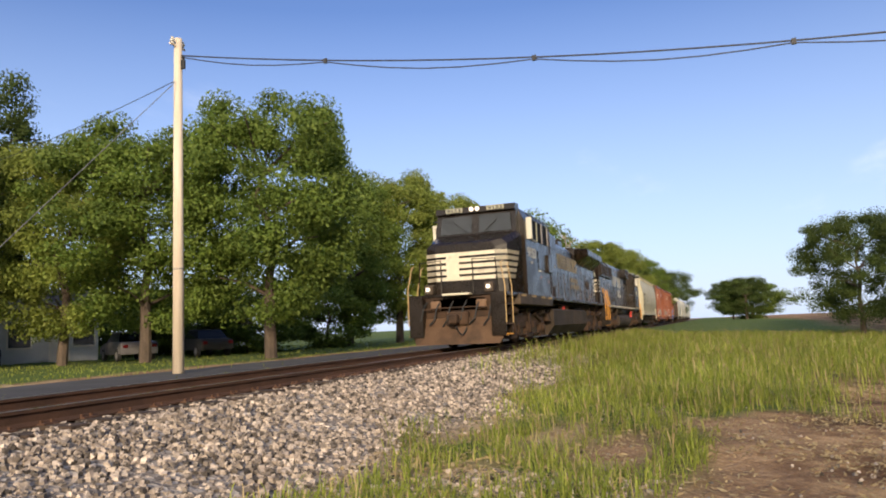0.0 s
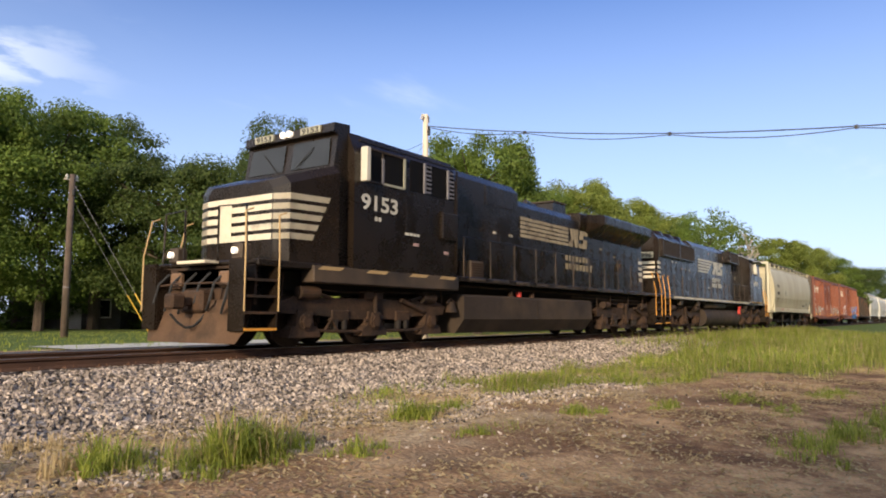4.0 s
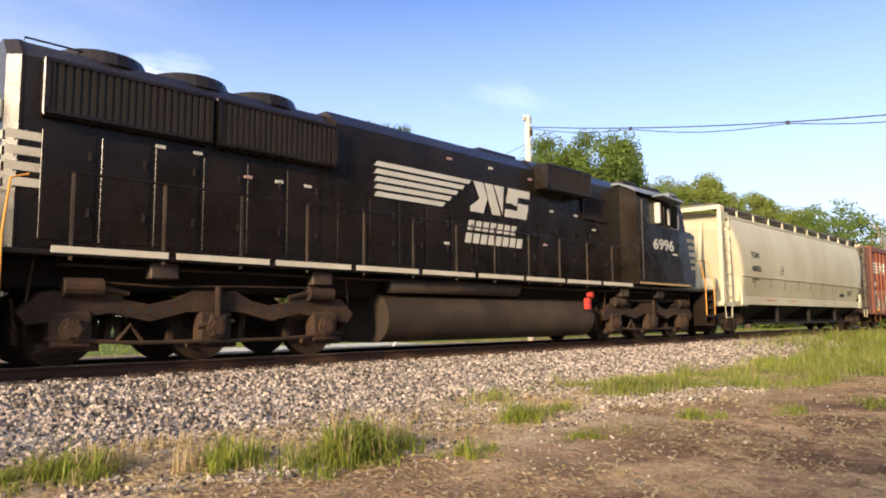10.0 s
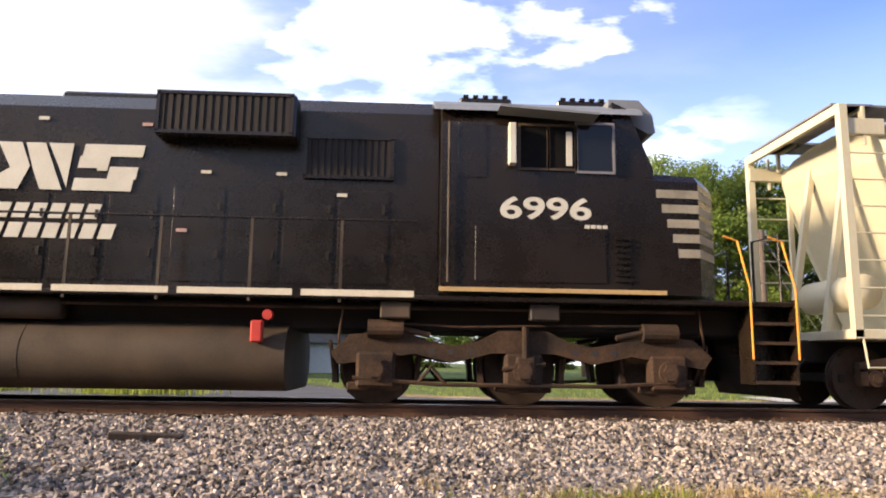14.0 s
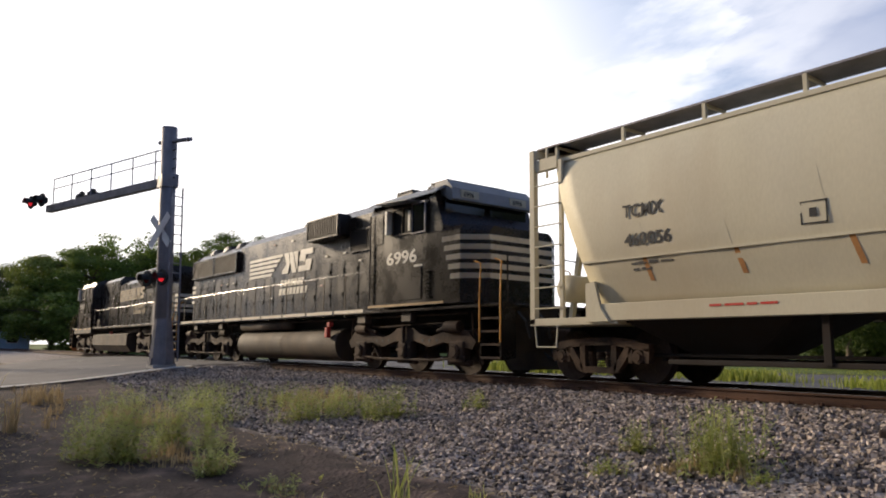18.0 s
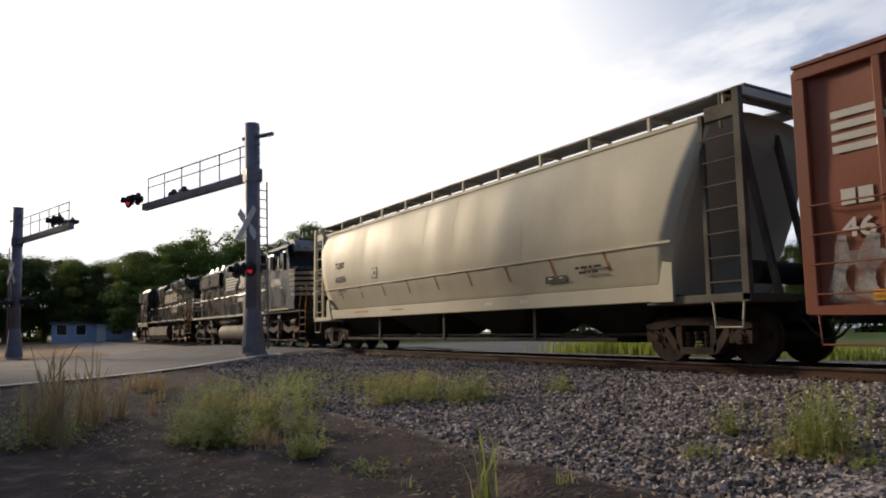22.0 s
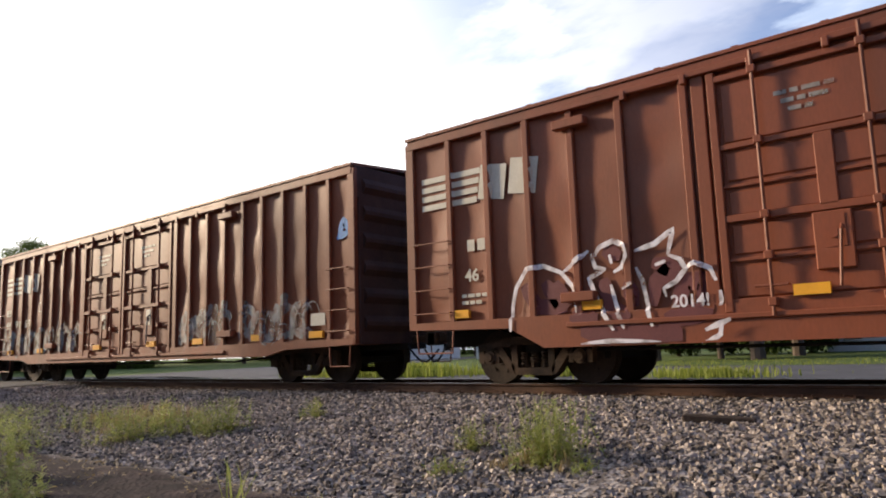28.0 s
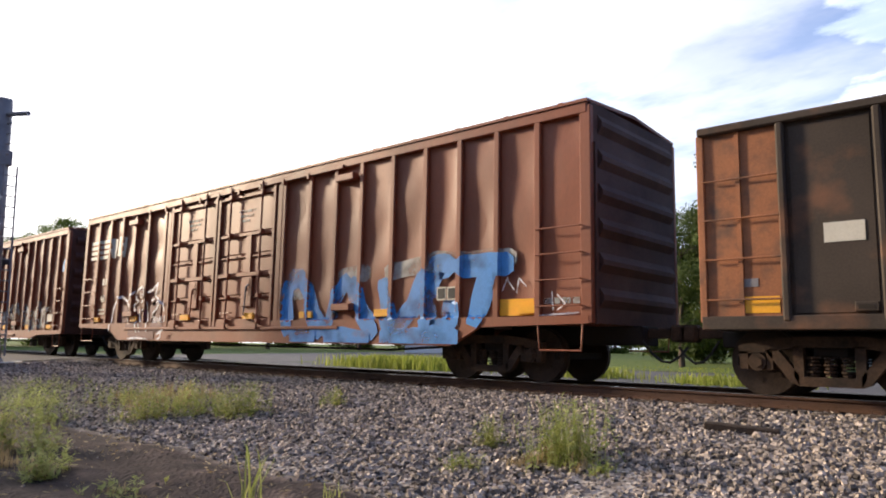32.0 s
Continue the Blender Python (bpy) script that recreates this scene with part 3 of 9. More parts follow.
def road_near(u, v):
    y = lerp(-60, TRACK_Y - 0.85, v)
    return lerp(road_edge(y) - ROAD_W, road_edge(y), u), y


def road_far(u, v):
    y = lerp(TRACK_Y + 0.85, 75, v)
    return lerp(road_edge(y) - ROAD_W, road_edge(y), u), y


strip("road", road_near, 12, 90, "asphalt", "grey asphalt road that climbs to the level crossing", "road")
strip("road", road_far, 12, 90, "asphalt", "grey asphalt road beyond the level crossing", "road")
strip("crossing_planks", lambda u, v: (lerp(ROAD_X - ROAD_W, ROAD_X, u), TRACK_Y + lerp(-0.66, 0.66, v)), 20, 3, "asphalt", "worn asphalt between the rails of the crossing", "road", 0.022)
strip("side_road", lambda u, v: (lerp(-30, 300, u), lerp(16.4, lot_edge(lerp(-30, 300, u)), v) + 0.25 * noise.noise(Vector((u * 60, v * 3, 0)))), 330, 12, "asphalt",
      "narrow grey asphalt lane along the far side of the track", "road")
strip("road_edge", lambda u, v: (road_edge(lerp(-30, 7.5, v)) + lerp(0.02, 0.3, u), lerp(-30, 7.5, v)), 1, 60, "concrete", "pale worn edge of the asphalt road", "kerb", 0.035)
strip("driveway", lambda u, v: (lerp(11, 21, u), lerp(20.8, 23.6, v)), 20, 6, "concrete", "pale concrete driveway beside the lane", "pavement", 0.03)


# ---- utility poles and wires ----
def sag_wire(bm, p, q, sag, r=0.012, n=22):
    p, q = Vector(p), Vector(q)
    pts = [p.lerp(q, i / n) - Vector((0, 0, sag * 4 * (i / n) * (1 - i / n))) for i in range(n + 1)]
    return pipe(bm, pts, r, 5)


def utility_pole(x, y, top, label, material="pole"):
    z = ground_z(x, y)
    ob = empty("utility_pole", x, y, z, label, "utility pole", "utility poles")
    h = top - z
    part("shaft", rod(B(), (0, 0, -0.3), (0, 0, h), 0.17, 14, 0.125), material, ob, smooth=True)
    for dx in (-0.25, 0.2):
        bm = B()
        rod(bm, (dx, 0, h - 0.24), (dx, 0, h - 0.02), 0.045, 8)
        rod(bm, (dx, 0, h - 0.16), (dx, 0, h - 0.10), 0.075, 8)
        part("insulator", bm, "concrete", ob, "pale ceramic insulator")
    part("crossbar", rod(B(), (-0.36, 0, h - 0.26), (0.3, 0, h - 0.26), 0.035, 6), "pole", ob)
    bm = B()
    box(bm, -0.04, 0.04, -0.26, -0.12, h - 1.0, h - 0.7, 0.01)
    box(bm, 0.1, 0.2, -0.1, 0.1, h - 0.72, h - 0.5, 0.01)
    part("bracket", bm, "flat_black", ob)
    for k in (0.12, 0.3):
        bm = B()
        rod(bm, (0, 0, h * k), (0, 0, h * k + 0.05), 0.158, 12)
        part("band", bm, "galv", ob)
    return ob


POLE = (25.9, 19.2)
utility_pole(*POLE, 9.9, "tall sunlit wooden utility pole beside the lane")
utility_pole(16.5, 32.2, 7.0, "brown wooden utility pole at the edge of the lawn", "bark")
utility_pole(27.0, -31.0, 9.4, "wooden utility pole on the near side of the track")
WIRE_A, WIRE_B, WIRE_SAG = Vector((POLE[0], POLE[1] - 0.1, 9.35)), Vector((27.0, -31.0, 8.8)), 2.6
TIES = (0.0, 0.1, 0.22, 0.34, 0.47, 0.6, 0.73, 0.86, 1.0)      # where the lower cable is tied up to the upper one


def wire_at(k):
    return WIRE_A.lerp(WIRE_B, k) - Vector((0, 0, WIRE_SAG * 4 * k * (1 - k)))


tagged(part("power_cable", pipe(B(), [wire_at(i / 40) for i in range(41)], 0.022, 5), "wire", None, "thick black cable that hangs across the track"), category="cable")
lower = []
for a, b in zip(TIES, TIES[1:]):
    for i in range(6):
        lower.append(wire_at(lerp(a, b, i / 6)) - Vector((0, 0, 0.05 + 1.5 * (b - a) * math.sin(math.pi * i / 6))))
bm = pipe(B(), lower, 0.017, 5)
for k in TIES[1:-1]:
    c = wire_at(k)
    box(bm, c.x - 0.03, c.x + 0.03, c.y - 0.05, c.y + 0.05, c.z - 0.09, c.z + 0.05)
tagged(part("power_cable", bm, "wire", None, "thin black cable tied in loops under a thicker one"), category="cable")
bm = B()
sag_wire(bm, (POLE[0], POLE[1], 8.6), (30.5, 43.0, 7.6), 0.5, 0.012)
tagged(part("power_cable", bm, "wire", None, "service wire that drops to the trees"), category="cable")


def guy(anchor, top, material, label):
    a, t = Vector((*anchor, ground_z(*anchor))), Vector(top)
    ob = empty("guy_wire", *a, label, "guy wire", "guy wires")
    d = (t - a).normalized()
    part("guard", rod(B(), -0.1 * d, d * 2.3, 0.032, 10), material, ob, "ribbed plastic guard")
    part("strand", rod(B(), d * 2.2, t - a, 0.011, 5), "galv", ob)


guy((15.6, 17.2), (POLE[0], POLE[1], 8.6), "white", "guy wire of the utility pole in a pale guard")
guy((19.6, 29.7), (16.5, 32.2, 6.7), "yellow", "guy wire in a yellow guard on the lawn")
guy((20.4, 31.6), (16.5, 32.2, 5.9), "yellow", "guy wire in a yellow guard on the lawn")


# ---- crossing signals ----
def signal_head(parent, c, face, lit, name="signal_light"):
    """A lamp pair: two round black backgrounds with hooded lenses, facing along face."""
    f = Vector(face).normalized()
    side = Vector((-f.y, f.x, 0))
    for k, on in ((-0.38, lit[0]), (0.38, lit[1])):
        o = Vector(c) + side * k
        bm = B()
        rod(bm, o - f * 0.02, o + f * 0.02, 0.25, 20)
        rod(bm, o - f * 0.16, o, 0.13, 12)
        for i in range(9):
            a0, a1 = math.pi * (i / 9 * 1.2 - 0.1), math.pi * ((i + 1) / 9 * 1.2 - 0.1)
            q = [o + side * math.cos(a) * 0.15 + Vector((0, 0, math.sin(a) * 0.15)) for a in (a0, a1)]
            v = [bm.verts.new(x) for x in (q[0], q[1], q[1] + f * 0.26, q[0] + f * 0.26)]
            bm.faces.new(v)
        s = part(name, bm, "flat_black", parent, "round black signal light with a hood")
        part("lens", rod(B(), o + f * 0.02, o + f * 0.035, 0.135, 16), "red_lens" if on else "dark_lens", s, "lit red lens" if on else "dark red lens")
    part("light_bar", rod(B(), Vector(c) - side * 0.4 - f * 0.1, Vector(c) + side * 0.4 - f * 0.1, 0.03, 8), "flat_black", parent)


def cantilever(x, y, ax, ay, length, lit, label):
    """A mast with a railed arm over the road, flashing lights, crossbuck and ladder; tilted a little to fit the
    camera's view.
    """
    z = ground_z(x, y)
    ob = empty("crossing_signal", x, y, z, label, "crossing signal", "crossing signals")
    ob.rotation_euler = (radians(1.4), radians(-0.4), 0)
    d = Vector((ax, ay, 0)).normalized()
    f = Vector((d.y, -d.x, 0)) if d.x < 0 else Vector((-d.y, d.x, 0))     # towards the near approach
    f = f if f.y < 0 else -f
    arm_z, top = 5.85, 7.55
    bm = B()
    prism(bm, [(-0.34, -0.34), (0.34, -0.34), (0.34, 0.34), (-0.34, 0.34)], -0.25, 0.12, "z")
    part("footing", bm, "concrete", ob)
    bm = B()
    rod(bm, (0, 0, 0.1), (0, 0, 1.5), 0.40, 12, 0.25)
    for k in range(4):
        a = k * math.pi / 2 + 0.4
        box(bm, 0.37 * math.cos(a) - 0.05, 0.37 * math.cos(a) + 0.05, 0.37 * math.sin(a) - 0.05, 0.37 * math.sin(a) + 0.05, 0.1, 0.3)
    part("base", bm, "galv", ob)
    part("mast", rod(B(), (0, 0, 0.3), (0, 0, top), 0.24, 16), "galv", ob, smooth=True)
    bm = B()
    a, b, side, tall = Vector((0, 0, arm_z)), d * length + Vector((0, 0, arm_z - 0.05)), f * 0.11, Vector((0, 0, 0.13))
    v = [bm.verts.new(q + side * i + tall * j) for q in (a, b) for i, j in ((-1, -1), (1, -1), (1, 1), (-1, 1))]
    for q in ((0, 1, 2, 3), (7, 6, 5, 4), (0, 4, 5, 1), (1, 5, 6, 2), (2, 6, 7, 3), (3, 7, 4, 0)):
        bm.faces.new([v[k] for k in q])
    for k in range(9):
        q = a.lerp(b, (k + 0.5) / 9)
        rod(bm, q - side * 1.3, q + side * 1.3, 0.035, 5)
    bmesh.ops.recalc_face_normals(bm, faces=bm.faces[:])
    part("arm", bm, "galv", ob, "grey steel walkway arm over the road")
    bm = B()
    a, b = Vector((0, 0, arm_z + 1.1)), d * (length - 0.3) + Vector((0, 0, arm_z + 1.05))
    rod(bm, a, b, 0.025, 6)
    rod(bm, a - Vector((0, 0, 0.36)), b - Vector((0, 0, 0.36)), 0.02, 6)
    for i in range(6):
        q = a.lerp(b, i / 5 * 0.9 + 0.1)
        rod(bm, Vector((q.x, q.y, arm_z)), q, 0.022, 5)
    part("railing", bm, "galv", ob, "thin handrail along the arm")
    bm = B()
    box(bm, -0.26, 0.26, -0.26, 0.26, arm_z - 0.22, arm_z + 0.22, 0.02)
    part("collar", bm, "galv", ob)
    for k in range(6):
        zz = arm_z - 0.2 + k * 0.3
        part("climbing_peg", rod(B(), d * -0.4 + Vector((0, 0, zz)), (0, 0, zz), 0.028, 6), "galv", ob)
    part("cap", rod(B(), (0, 0, top), (0, 0, top + 0.06), 0.24, 12), "galv", ob)
    part("bracket_arm", rod(B(), d * -1.1 + Vector((0, 0, top - 0.5)), d * 0.5 + Vector((0, 0, top - 0.35)), 0.07, 8), "galv", ob)
    for c, l2 in ((d * (length - 0.2) + f * 0.55 + Vector((0, 0, arm_z + 0.15)), lit[0]), (d * (length - 1.7) - f * 0.5 + Vector((0, 0, arm_z + 0.3)), (0, 0))):
        signal_head(ob, c, f if c.dot(f) > 0 else -f, l2)
    signal_head(ob, d * 0.0 + f * 0.35 + Vector((0, 0, 2.75)), f, lit[1])
    signal_head(ob, d * 0.55 - f * 0.3 + Vector((0, 0, 2.85)), -f, (0, 0))
    # crossbuck: two crossed white boards
    bm = B()
    up, sd = Vector((0, 0, 1)), Vector((-f.y, f.x, 0))
    for s in (-1, 1):
        ax_ = (up + sd * s).normalized()
        ay_ = (up - sd * s).normalized()
        o = f * (0.22 + 0.02 * s) + Vector((0, 0, 4.25))
        v = []
        for k in (0, 0.015):
            v += [bm.verts.new(o + f * k + ax_ * i * 0.66 + ay_ * j * 0.125) for i, j in ((-1, -1), (1, -1), (1, 1), (-1, 1))]
        for q in ((0, 1, 2, 3), (4, 7, 6, 5), (0, 4, 5, 1), (1, 5, 6, 2), (2, 6, 7, 3), (3, 7, 4, 0)):
            bm.faces.new([v[i] for i in q])
    bmesh.ops.recalc_face_normals(bm, faces=bm.faces[:])
    part("crossbuck", bm, "white", ob, "weathered white crossbuck boards")
    # ladder on the back of the mast
    bm = B()
    off = d * -0.5
    for s in (-0.2, 0.2):
        rod(bm, off + f * s + Vector((0, 0, 0.2)), off + f * s + Vector((0, 0, 5.6)), 0.028, 6)
    for i in range(17):
        rod(bm, off - f * 0.2 + Vector((0, 0, 0.5 + i * 0.3)), off + f * 0.2 + Vector((0, 0, 0.5 + i * 0.3)), 0.018, 5)
    part("ladder", bm, "galv", ob)
    bm = B()
    box(bm, -0.62, -0.36, -0.16, 0.16, 0.0, 2.0, 0.02)
    part("relay_box", bm, "galv", ob)
    return ob


cantilever(-22.9, 6.7, -7.0, -2.3, 7.3, ((1, 0), (0, 1)), "grey steel cantilever crossing signal with red lights beside the road")
cantilever(-41.6, 0.2, 7.0, 2.0, 7.2, ((0, 0), (0, 0)), "grey steel cantilever crossing signal on the far side of the road")


# ---- trees ----
def tree_meshes(seed, height, radius, first, leaves, leaf, droop=0.0, gaps=0.35, clump=None):
    """Trunk with limbs, and a crown of leaf clumps with gaps between them."""
    rnd = random.Random(seed)
    g = np.random.default_rng(seed)
    bm = B()
    bend = [Vector((rnd.uniform(-0.15, 0.15) * i, rnd.uniform(-0.15, 0.15) * i, height * 0.8 * i / 5)) for i in range(6)]
    r0 = height * 0.022 + 0.06
    for i in range(5):
        rod(bm, bend[i] - Vector((0, 0, 0.2 if i == 0 else 0)), bend[i + 1], r0 * (1 - i * 0.17), 9, r0 * (1 - (i + 1) * 0.17))
    tips = []
    for k in range(15):
        h = rnd.uniform(first, 0.85)
        a = k * 2.4 + rnd.uniform(-0.4, 0.4)
        base = bend[min(int(h / 0.8 * 5), 4)].lerp(bend[min(int(h / 0.8 * 5) + 1, 5)], 0.5)
        shape = math.sin(math.pi * min(max((h - first * 0.6) / (1.12 - first * 0.6), 0.05), 0.95)) ** 0.6
        reach = radius * shape * rnd.uniform(0.65, 1.0)
        mid = base + Vector((math.cos(a) * reach * 0.5, math.sin(a) * reach * 0.5, reach * 0.25))
        tip = base + Vector((math.cos(a) * reach, math.sin(a) * reach, reach * rnd.uniform(0.2, 0.6)))
        rod(bm, base, mid, r0 * 0.32, 6, r0 * 0.2)
        rod(bm, mid, tip, r0 * 0.2, 5, r0 * 0.07)
        tips.append(tip)
    trunk = bpy.data.meshes.new("trunk")
    bm.to_mesh(trunk)
    bm.free()
    n_cl = 140
    zs = first * 0.75 + (1.0 - first * 0.75) * g.random(n_cl) ** 0.85
    prof = np.sin(np.pi * np.clip((zs - first * 0.55) / (1.1 - first * 0.55), 0.04, 0.98)) ** 0.55
    ang = g.random(n_cl) * 6.283
    rr = radius * prof * (0.35 + 0.65 * g.random(n_cl) ** 0.5)
    lobes = 1 + 0.22 * np.sin(ang * 3 + seed) + 0.15 * np.sin(ang * 5 + zs * 9)
    cl = np.stack([np.cos(ang) * rr * lobes, np.sin(ang) * rr * lobes, zs * height], 1)
    cs = (clump or radius * 0.27) * g.uniform(0.6, 1.25, n_cl)
    per = leaves // n_cl
    c = np.repeat(cl, per, 0)
    s = np.repeat(cs, per)[:, None]
    d = g.normal(size=(len(c), 3))
    d /= np.linalg.norm(d, axis=1)[:, None]
    rad_ = g.random((len(c), 1)) ** 0.45
    pos = c + d * rad_ * s * np.array([1, 1, 0.62]) - np.array([0, 0, droop]) * rad_ * s
    nrm = d + g.normal(size=d.shape) * 0.6 + np.array([0, 0, 0.5])
    nrm /= np.linalg.norm(nrm, axis=1)[:, None]
    t = np.cross(nrm, g.normal(size=d.shape))
    t /= np.linalg.norm(t, axis=1)[:, None]
    b = np.cross(nrm, t)
    w = (leaf * g.uniform(0.6, 1.4, (len(c), 1)))
    quad = np.stack([pos - t * w, pos - b * w * 0.55, pos + t * w, pos + b * w * 0.55], 1).reshape(-1, 3)
    crown = bpy.data.meshes.new("crown")
    n = len(c)
    crown.vertices.add(4 * n), crown.loops.add(4 * n), crown.polygons.add(n)
    crown.vertices.foreach_set("co", quad.ravel())
    crown.loops.foreach_set("vertex_index", np.arange(4 * n, dtype=np.int32))
    crown.polygons.foreach_set("loop_start", np.arange(0, 4 * n, 4, dtype=np.int32))
    crown.update()
    return trunk, crown


KINDS = {
    "maple": (tree_meshes(1, 12.0, 5.0, 0.22, 78000, 0.088), "leaf_mid", "full green maple tree with a dense rounded crown"),
    "oak": (tree_meshes(2, 12.0, 5.4, 0.22, 70000, 0.094), "leaf_dark", "dark green broad oak tree"),
    "locust": (tree_meshes(3, 15.0, 3.6, 0.25, 26000, 0.1, clump=1.05), "leaf_dark", "tall slender tree with feathery dark foliage"),
    "elm": (tree_meshes(5, 12.0, 4.6, 0.22, 64000, 0.09), "leaf_light", "yellow-green elm tree with a ragged crown"),
    "bush": (tree_meshes(7, 6.0, 3.6, 0.02, 17000, 0.12), "leaf_mid", "bushy green undergrowth with low branches"),
    "ash": (tree_meshes(9, 12.0, 4.4, 0.3, 7000, 0.13, clump=1.0), "leaf_mid", "tall airy tree with grey-green foliage"),
    "hedge": (tree_meshes(11, 12.0, 5.2, 0.05, 16000, 0.22), "leaf_dark", "dense dark green tree with branches down to the ground"),
}
TREES = {}


def tree(kind, az, dist, height, wide=1.0, turn=0.0):
    a = radians(az)
    x, y = dist * math.cos(a), dist * math.sin(a)
    (trunk, crown), leafm, label = KINDS[kind]
    k = height / {"maple": 12, "oak": 12, "locust": 15, "elm": 12, "bush": 6, "ash": 12, "hedge": 12}[kind]
    m = pose(x, y, ground_z(x, y), 0, 0, turn or az * 7) @ Matrix.Diagonal((k * wide, k * wide, k, 1))
    if kind not in TREES:
        ob = TREES[kind] = empty("tree", 0, 0, 0, label, "tree", "trees")
        link("trunk", trunk, "bark", ob)
        link("crown", crown, leafm, ob)
    else:
        ob = copy_thing(TREES[kind], Matrix.Identity(4))
    ob.matrix_basis = m
    return ob


# north-east, behind the lane
tree("maple", 32.3, 43, 11.6, 0.95)
tree("maple", 39.5, 45, 10.6, 1.0)
tree("elm", 44.0, 47, 10.4, 0.9)
tree("locust", 48.4, 50, 14.5, 0.8)
tree("oak", 51.5, 47, 10.6, 1.0)
tree("oak", 56.5, 50, 11.0, 1.05)
tree("locust", 61.0, 56, 15.0, 1.2)
tree("maple", 64.5, 52, 14.2, 0.9)
tree("maple", 70.5, 52, 14.6, 0.95)
tree("maple", 76.0, 60, 10.5)
tree("bush", 47.0, 62, 6.0, 1.1)
tree("bush", 59.0, 60, 6.0, 1.2)
tree("elm", 24.3, 66, 12.9, 0.95)
tree("elm", 20.5, 72, 12.0, 0.9)
tree("maple", 27.6, 62, 11.5, 0.9)
tree("maple", 17.6, 90, 12.6, 0.9)
tree("ash", 14.7, 97, 14.3, 1.0)
tree("ash", 13.2, 99, 13.0, 1.0)
tree("elm", 10.0, 104, 11.0, 1.1)
tree("elm", 8.2, 112, 10.6, 1.1)
tree("maple", 6.7, 118, 9.4, 1.0)
tree("oak", 4.9, 190, 12.0, 1.1)
tree("oak", 3.9, 200, 12.5, 1.1)
tree("bush", 12.0, 95, 7.5, 1.3)
tree("bush", 15.5, 92, 7.5, 1.3)
tree("bush", 19.0, 76, 7.0, 1.2)
tree("bush", 7.5, 125, 7.0, 1.5)
for az, d in ((34, 56), (37.5, 60), (41, 62), (52, 58), (55, 62), (62, 62), (66, 60), (29, 60), (50, 72), (45, 72)):
    tree("bush", az, d, 4.2, 1.5)
# east, on the near side
tree("oak", -0.4, 205, 9.6, 1.2)
tree("oak", -1.1, 180, 9.0, 1.3)
tree("oak", -4.4, 60, 7.6, 0.9)
tree("bush", -1.5, 190, 8.0, 1.6)
# north
tree("locust", 106.0, 42, 12.6, 1.25)
tree("oak", 108.5, 46, 9.5, 0.8)
tree("locust", 103.3, 50, 11.5, 1.3)
tree("oak", 113.0, 44, 9.0, 0.8)
tree("oak", 94.5, 66, 10.5)
tree("maple", 98.0, 70, 10.0)
tree("oak", 121.0, 95, 11.0)
tree("maple", 127.0, 105, 11.0)
tree("oak", 138.0, 110, 12.0)
tree("oak", 145.0, 105, 12.0)
for az, d, h in ((102.5, 60, 9.0), (105.5, 56, 10.0), (108.5, 62, 9.5), (111.5, 58, 8.5), (114.5, 64, 8.5)):
    tree("hedge", az, d, h, 0.8)
for az in range(78, 150, 5):
    tree("bush", az, 122 + (az * 7) % 17, 7.5, 1.7)
# west, beyond the crossing; lighter-leaved kinds mixed in to stand for haze
for i, (az, d, h, kind) in enumerate(((151.5, 118, 12.5, "oak"), (155.3, 104, 15.3, "elm"), (158.0, 100, 15.2, "maple"), (161.0, 104, 13.0, "elm"), (164.0, 100, 12.8, "maple"), (166.8, 97, 14.4, "ash"),
                                      (168.8, 95, 12.0, "maple"), (171.0, 98, 11.2, "elm"), (173.2, 104, 10.2, "oak"), (175.6, 108, 10.6, "elm"),
                                      (178.0, 112, 11.2, "oak"), (180.4, 108, 11.0, "oak"), (183.0, 104, 11.5, "maple"), (187.0, 100, 11.0, "oak"))):
    tree(kind, az, d, h, 1.15)
for az, d in ((153, 96), (157, 112), (160, 108), (165.5, 93), (169.8, 92), (174.5, 112), (179, 118), (182, 114)):
    tree("bush", az, d, 6.5, 1.6)

# south-west, on the near side, unseen: added to shade the earth by the camera
for x, y, h, kind in ((-46, -13.5, 12.5, "oak"), (-53, -13.6, 13, "oak"), (-40, -11.5, 12, "maple"), (-41, -18, 14, "maple"), (-27, -13, 13, "oak"), (-15.5, -8.6, 9.0, "oak"), (-52, -20, 14, "oak")):
    tree(kind, math.degrees(math.atan2(y, x)), math.hypot(x, y), h, 0.95)


# south and south-east, behind the camera: unseen, added to darken the engines' reflections
for i, az in enumerate(range(254, 339, 7)):
    tree("locust", az, 38 + (i * 5) % 9, 14.5 + (i * 3) % 4, 1.5)
for i in range(13):      # unseen dense row eastward beside the track, blocks sky from those reflections
    x, y = 50 + 9.5 * i, -15.5 - 2.0 * i - (i * 3) % 4
    tree("hedge", math.degrees(math.atan2(y, x)), math.hypot(x, y), 13.0 + (i * 5) % 4, 1.15)


